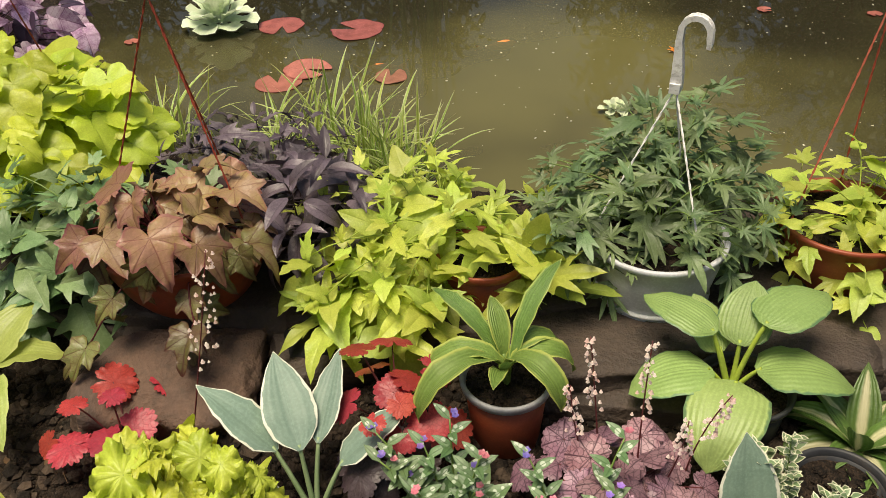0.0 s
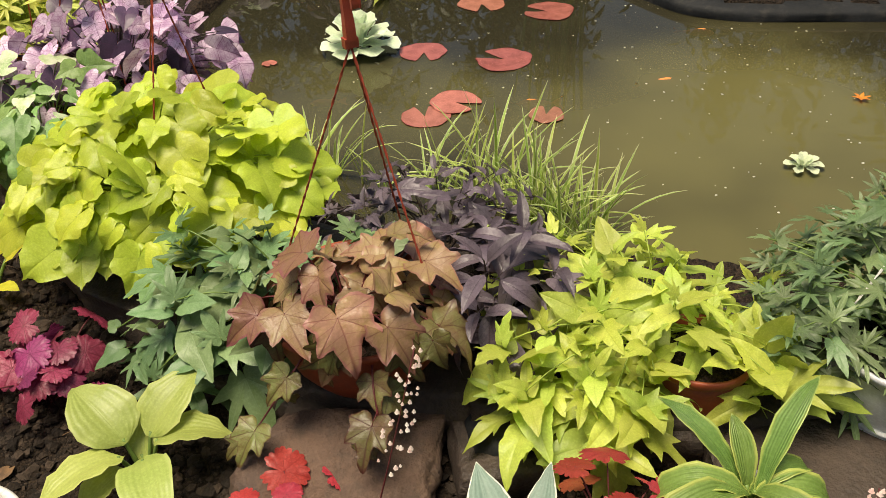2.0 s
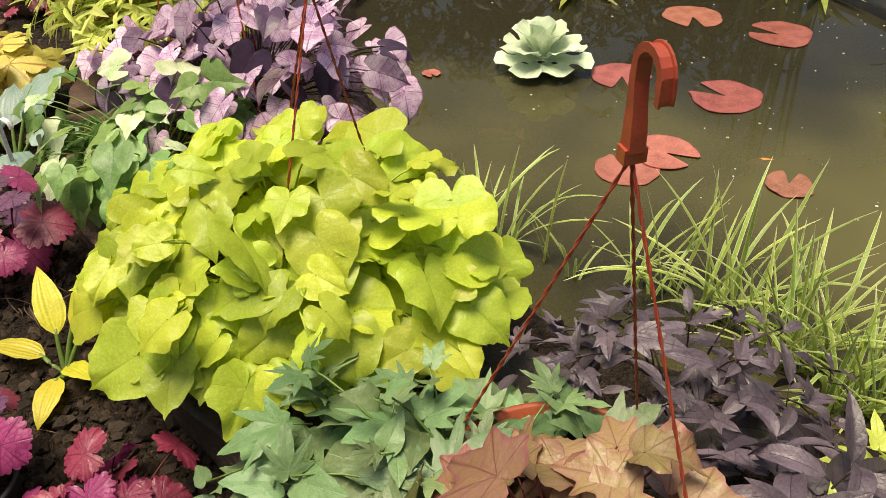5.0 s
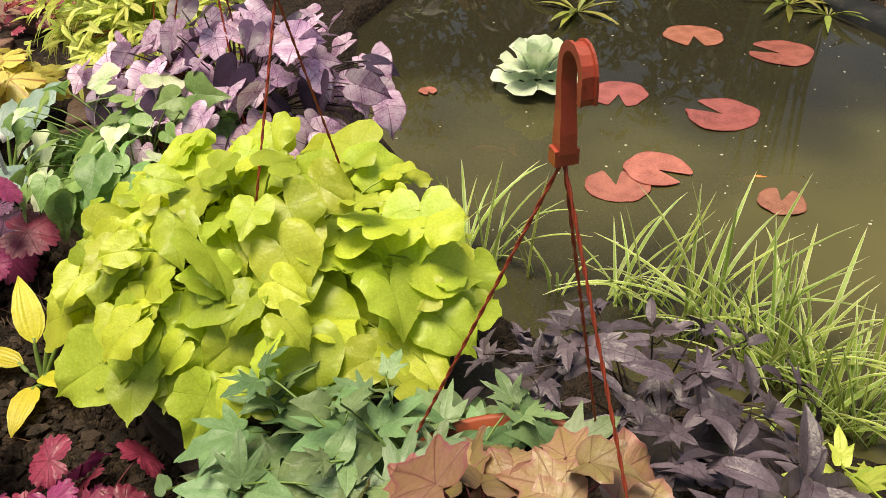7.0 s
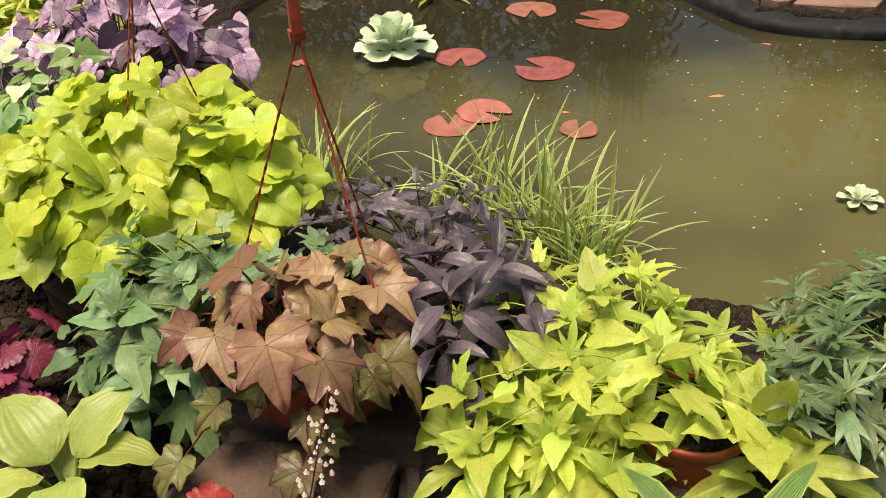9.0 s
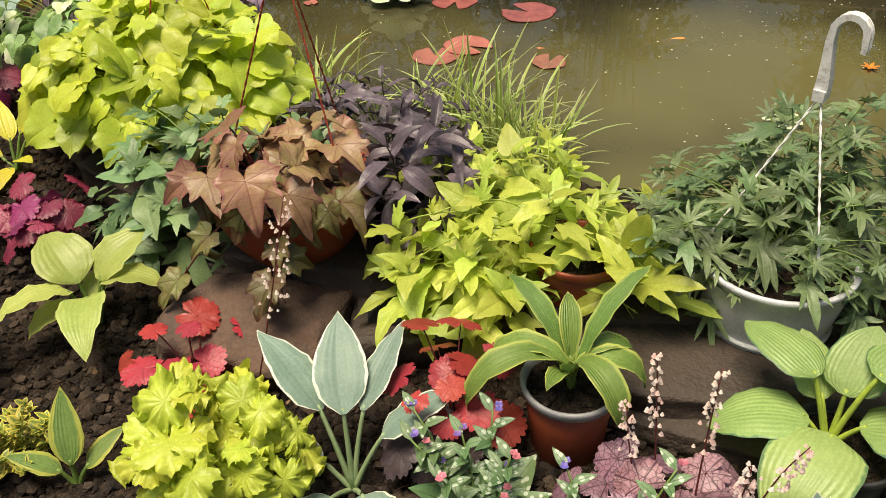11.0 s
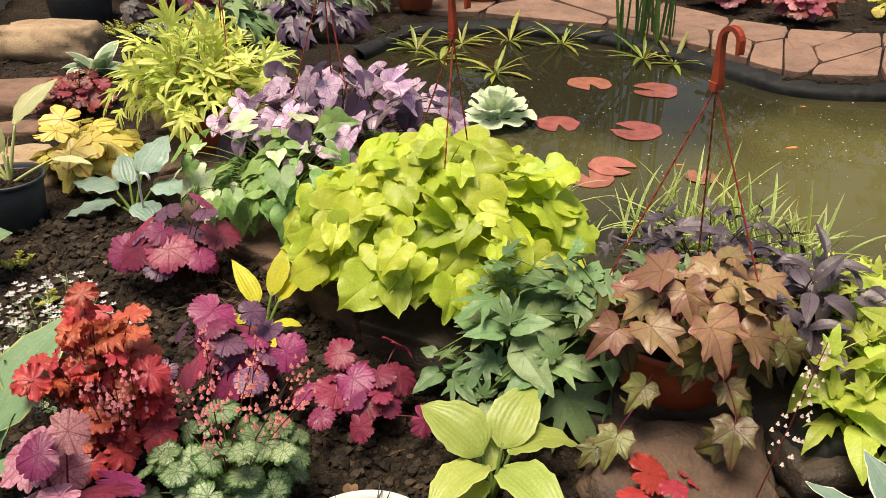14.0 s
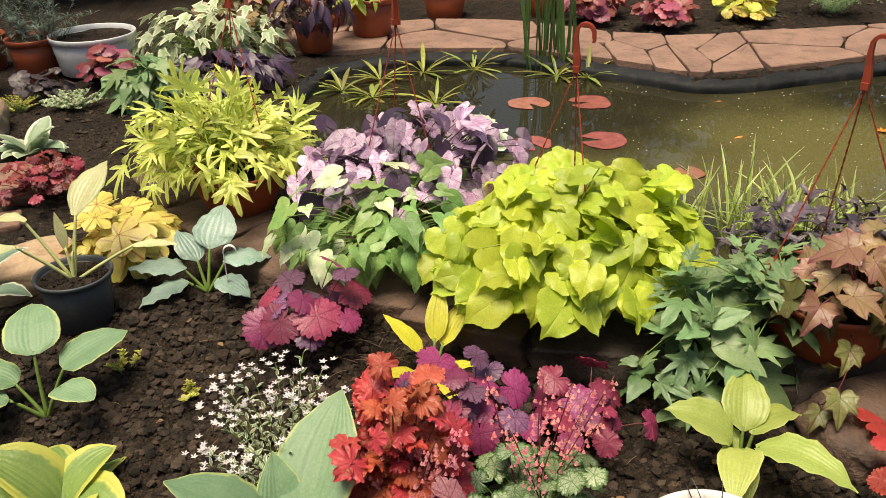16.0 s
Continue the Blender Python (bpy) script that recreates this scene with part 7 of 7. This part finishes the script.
for k in range(46):
    top = Vector((r0.uniform(-0.36, 0.3), r0.uniform(-0.3, 0.25), r0.uniform(0.2, 0.62)))
    f = Geo()
    path = bez((top.x * 0.2, top.y * 0.2, 0), (top.x * 0.5, top.y * 0.5, top.z), top, 12)
    f.tube(path, 0.002, 0.001, 4)
    for j in range(3, 13):
        for q in range(4):
            w = r0.uniform(0, 6.28)
            f.leaf(grid_leaf(LANCE, 0.055, 0.006, 0.4, 0, 0.2, 0, 1, 2, 2, q), aim(path[j], (math.cos(w), math.sin(w), 0.7), (0, 0, 1)))
    part("frond", f.mesh("frond", L_SILVERFERN), None, feather)

# ---- shrubs behind the beds, mirrored in the pond ----
L_SHRUB = leaf_mat("dark_shrub_leaf", (0.055, 0.085, 0.028), (0.035, 0.06, 0.02), trans=0.15, var=0.3)
BARK = solid_mat("bark", (0.10, 0.07, 0.05), (0.06, 0.042, 0.03), 20, 0.9, bump=0.5)


def shrub(x, y, h, w, seed, n=2200):
    root = thing("shrub", x, y, 0.1, "tall dark green leafy shrub behind the garden beds", "shrub", "garden shrubs")
    r = rng(seed)
    limbs, crown = Geo(), Geo()
    limbs.tube(bez((0, 0, -0.05), (0.04, 0.02, h * 0.3), (0.02, 0, h * 0.6), 6), 0.035, 0.015, 7)
    one = grid_leaf(LANCE, 0.13, 0.05, 0.6, 0.0, 0.3, 0, 1, 3, 2, seed)
    for k in range(26):
        a, z0 = k * 2.4, h * r.uniform(0.08, 0.55)
        tip = Vector((math.cos(a) * w * r.uniform(0.3, 1.0), math.sin(a) * w * 0.6 * r.uniform(0.3, 1.0), min(h, z0 + h * r.uniform(0.15, 0.5))))
        line = bez((0.02, 0, z0), (tip.x * 0.5, tip.y * 0.5, z0 + 0.7 * (tip.z - z0)), tip, 8)
        limbs.tube(line, 0.012, 0.004, 5)
        for _ in range(n // 26):
            p = line[r.randrange(3, 9)] + Vector((r.gauss(0, 0.10), r.gauss(0, 0.10), r.gauss(0, 0.10)))
            b = r.uniform(0, 6.28)
            crown.leaf(one, aim(p, (math.cos(b), math.sin(b), r.uniform(-0.8, 0.5)), (r.uniform(-0.4, 0.4), r.uniform(-0.4, 0.4), 1), r.uniform(0.6, 1.3)))
    part("trunk", limbs.mesh("trunk", BARK), None, root)
    tagged(part("crown", crown.mesh("crown", L_SHRUB), None, root), kind="stuff")


for i, (x, y, h, w) in enumerate(((2.7, 7.2, 2.7, 1.0), (3.9, 7.0, 2.5, 1.0), (1.8, 7.35, 1.6, 0.6), (-3.5, 7.1, 2.5, 0.9), (-2.3, 7.3, 2.3, 0.8), (-0.9, 7.4, 2.1, 0.7), (-4.8, 6.9, 2.2, 0.8), (1.15, 7.3, 2.3, 0.8), (5.1, 6.7, 3.0, 1.1), (3.2, 7.4, 3.0, 1.0))):
    shrub(x, y, h, w, 400 + i)

# ---- small strays ----
label_tag = thing("plant_label", -2.075, 2.255, gz(-2.075, 2.255), "small curved white plastic plant label stuck in the soil", "plant label")
tag, width = [], 0.012
for k in range(13):
    a = radians(15 * k)
    tag.append((0.018 - 0.018 * math.cos(a), 0.15 + 0.022 * math.sin(a)) if k else (0.0, 0.0))
vs = [(x + dx, sy * width * 0.5, z) for x, z in tag for dx, sy in ((0, -1), (0, 1), (0.002, 1), (0.002, -1))]
fs = [(i * 4 + k, i * 4 + (k + 1) % 4, i * 4 + 4 + (k + 1) % 4, i * 4 + 4 + k) for i in range(12) for k in range(4)]
part("strip", mesh_from("strip", vs, fs + [(3, 2, 1, 0), (48, 49, 50, 51)], HOOK_WHITE, False), None, label_tag)
rock(-1.075, 0.875, 0.072, 0.13, 0.10, 0.07, 15, 61, PALE_GREY, "small rough grey stone on the soil", rough=0.16, square=0.6, group="")
blossom = thing("fallen_blossom", 0.65, 3.135, WATER_Z + 0.002, "small orange blossom floating on the pond", "flower")
for k in range(6):
    w = radians(60 * k + 11)
    v, f, at = grid_leaf(LANCE, 0.034, 0.013, 0.3, 0.35, 0.2, 0.02, 2, 5, 2, k)
    part("petal", mesh_from("petal", v, f, P_ORANGE, True, at), None, blossom, m=aim((0, 0, 0.001), (math.cos(w), math.sin(w), 0.15), (0, 0, 1)))

# ---- soil crumbs and litter ----
g = Geo()
r0 = rng(400)
for _ in range(36000):
    x, y = r0.uniform(-2.9, 0.9), r0.uniform(0.92, 2.3)
    if y > 1.5 + max(0.0, (-x - 0.9)) * 0.75 and x > -2.2:
        continue
    p = Vector((x, y, 0))
    s = 0.0020 + 0.014 * r0.random() ** 4
    lump(g, (x, y, ground_z(x, y) + 0.016 * noise.noise(p * 5) + 0.014 * noise.noise(p * 15) + 0.010 * noise.noise(p * 33 + Vector((3, 1, 2))) + s * 0.3), s, r0, 0.95)
for _ in range(1500):
    x, y = r0.uniform(-2.9, 0.9), r0.uniform(0.92, 2.3)
    if (y > 1.5 + max(0.0, (-x - 0.9)) * 0.75 and x > -2.2) or noise.noise(Vector((x * 4, y * 4, 7))) < -0.15:
        continue
    p, s = Vector((x, y, 0)), r0.uniform(0.006, 0.013)
    lump(g, (x, y, ground_z(x, y) + 0.016 * noise.noise(p * 5) + 0.014 * noise.noise(p * 15) + 0.010 * noise.noise(p * 33 + Vector((3, 1, 2))) + s * 0.1), s, r0, 0.9)
for _ in range(2500):
    x, y = r0.uniform(-3.6, -2.3), r0.uniform(2.4, 4.6)
    s = 0.004 + 0.010 * r0.random() ** 3
    lump(g, (x, y, ground_z(x, y) + 0.016 * noise.noise(Vector((x, y, 0)) * 5) + s * 0.2), s, r0)
for _ in range(900):
    x, y = r0.uniform(0.1, 2.2), r0.uniform(4.75, 5.6)
    s = 0.005 + 0.012 * r0.random() ** 3
    lump(g, (x, y, ground_z(x, y) + s * 0.2), s, r0)
tagged(new("soil_clods", g.mesh("soil_clods", CLOD, False)), "loose dark clods of soil", "soil", kind="stuff")

coral_spike = thing("flower_stalk", -0.52, 1.27, gz(-0.52, 1.27), "thin heuchera stalk with blush-white bell flowers", "flower")
spike(coral_spike, (0, 0, 0), (0.10, 0.06, 0.45), P_BLUSH, STEM_RED, 46, 0.024, 0.0042, 0.62, 501)

# ---- litter on the soil ----
g = Geo()
r0 = rng(410)
LITTER = solid_mat("dry_litter", (0.20, 0.11, 0.05), (0.10, 0.06, 0.035), 40, 0.9, bump=0.3, island=0.5)
for _ in range(220):
    x, y = r0.uniform(-3.2, 0.8), r0.uniform(0.95, 2.2)
    if y > 1.35 + max(0.0, (-x - 0.9)) * 0.75 and x > -2.2:
        continue
    p = Vector((x, y, ground_z(x, y) + 0.016 * noise.noise(Vector((x, y, 0)) * 5) + 0.010))
    a = r0.uniform(0, 6.28)
    d = Vector((math.cos(a), math.sin(a), r0.uniform(-0.1, 0.2)))
    if r0.random() < 0.55:
        n = r0.uniform(0.015, 0.05)
        g.tube(bez(p, p + d * n * 0.5 + Vector((0, 0, 0.006)), p + d * n + Vector((r0.uniform(-0.01, 0.01), 0, 0)), 4), 0.0010, 0.0006, 4)
    else:
        g.leaf(grid_leaf(OVATE, r0.uniform(0.012, 0.03), r0.uniform(0.008, 0.016), r0.uniform(-0.8, 0.8), 0, 0.3, 0.05, 2, 4, 2, 1), aim(p, d, (r0.uniform(-0.5, 0.5), r0.uniform(-0.5, 0.5), 1)))
tagged(new("plant_litter", g.mesh("plant_litter", LITTER)), "dry twigs and leaf scraps on the soil", "litter", kind="stuff")
for x, y, a, mt in ((-3.02, 3.72, 40, L_YELLOW), (-1.0, 1.06, 120, LITTER), (-1.25, 1.32, 10, LITTER), (-0.98, 1.62, 70, LITTER)):
    v, f, at = grid_leaf(OVATE, 0.05, 0.032, 0.5, 0.1, 0.3, 0.02, 2, 6, 4, 2)
    ob = new("fallen_leaf", mesh_from("fallen_leaf", v, f, mt, True, at))
    ob.matrix_world = pose(x, y, ground_z(x, y) + 0.014, 0, 0, a)
    tagged(ob, "small dry fallen leaf lying on the soil", "leaf", "fallen leaves")
root_bits = thing("dry_roots", -1.66, 1.92, gz(-1.66, 1.92), "tangle of dry brown roots on the soil", "roots")
for k in range(26):
    g = Geo()
    p = Vector((r0.uniform(-0.12, 0.12), r0.uniform(-0.07, 0.07), 0.012))
    q = p + Vector((r0.uniform(-0.10, 0.10), r0.uniform(-0.06, 0.06), r0.uniform(0, 0.012)))
    g.tube(bez(p, (p + q) / 2 + Vector((r0.uniform(-0.03, 0.03), r0.uniform(-0.03, 0.03), 0.02)), q, 7), 0.0013, 0.0008, 4)
    part("root", g.mesh("root", TWIG), None, root_bits)
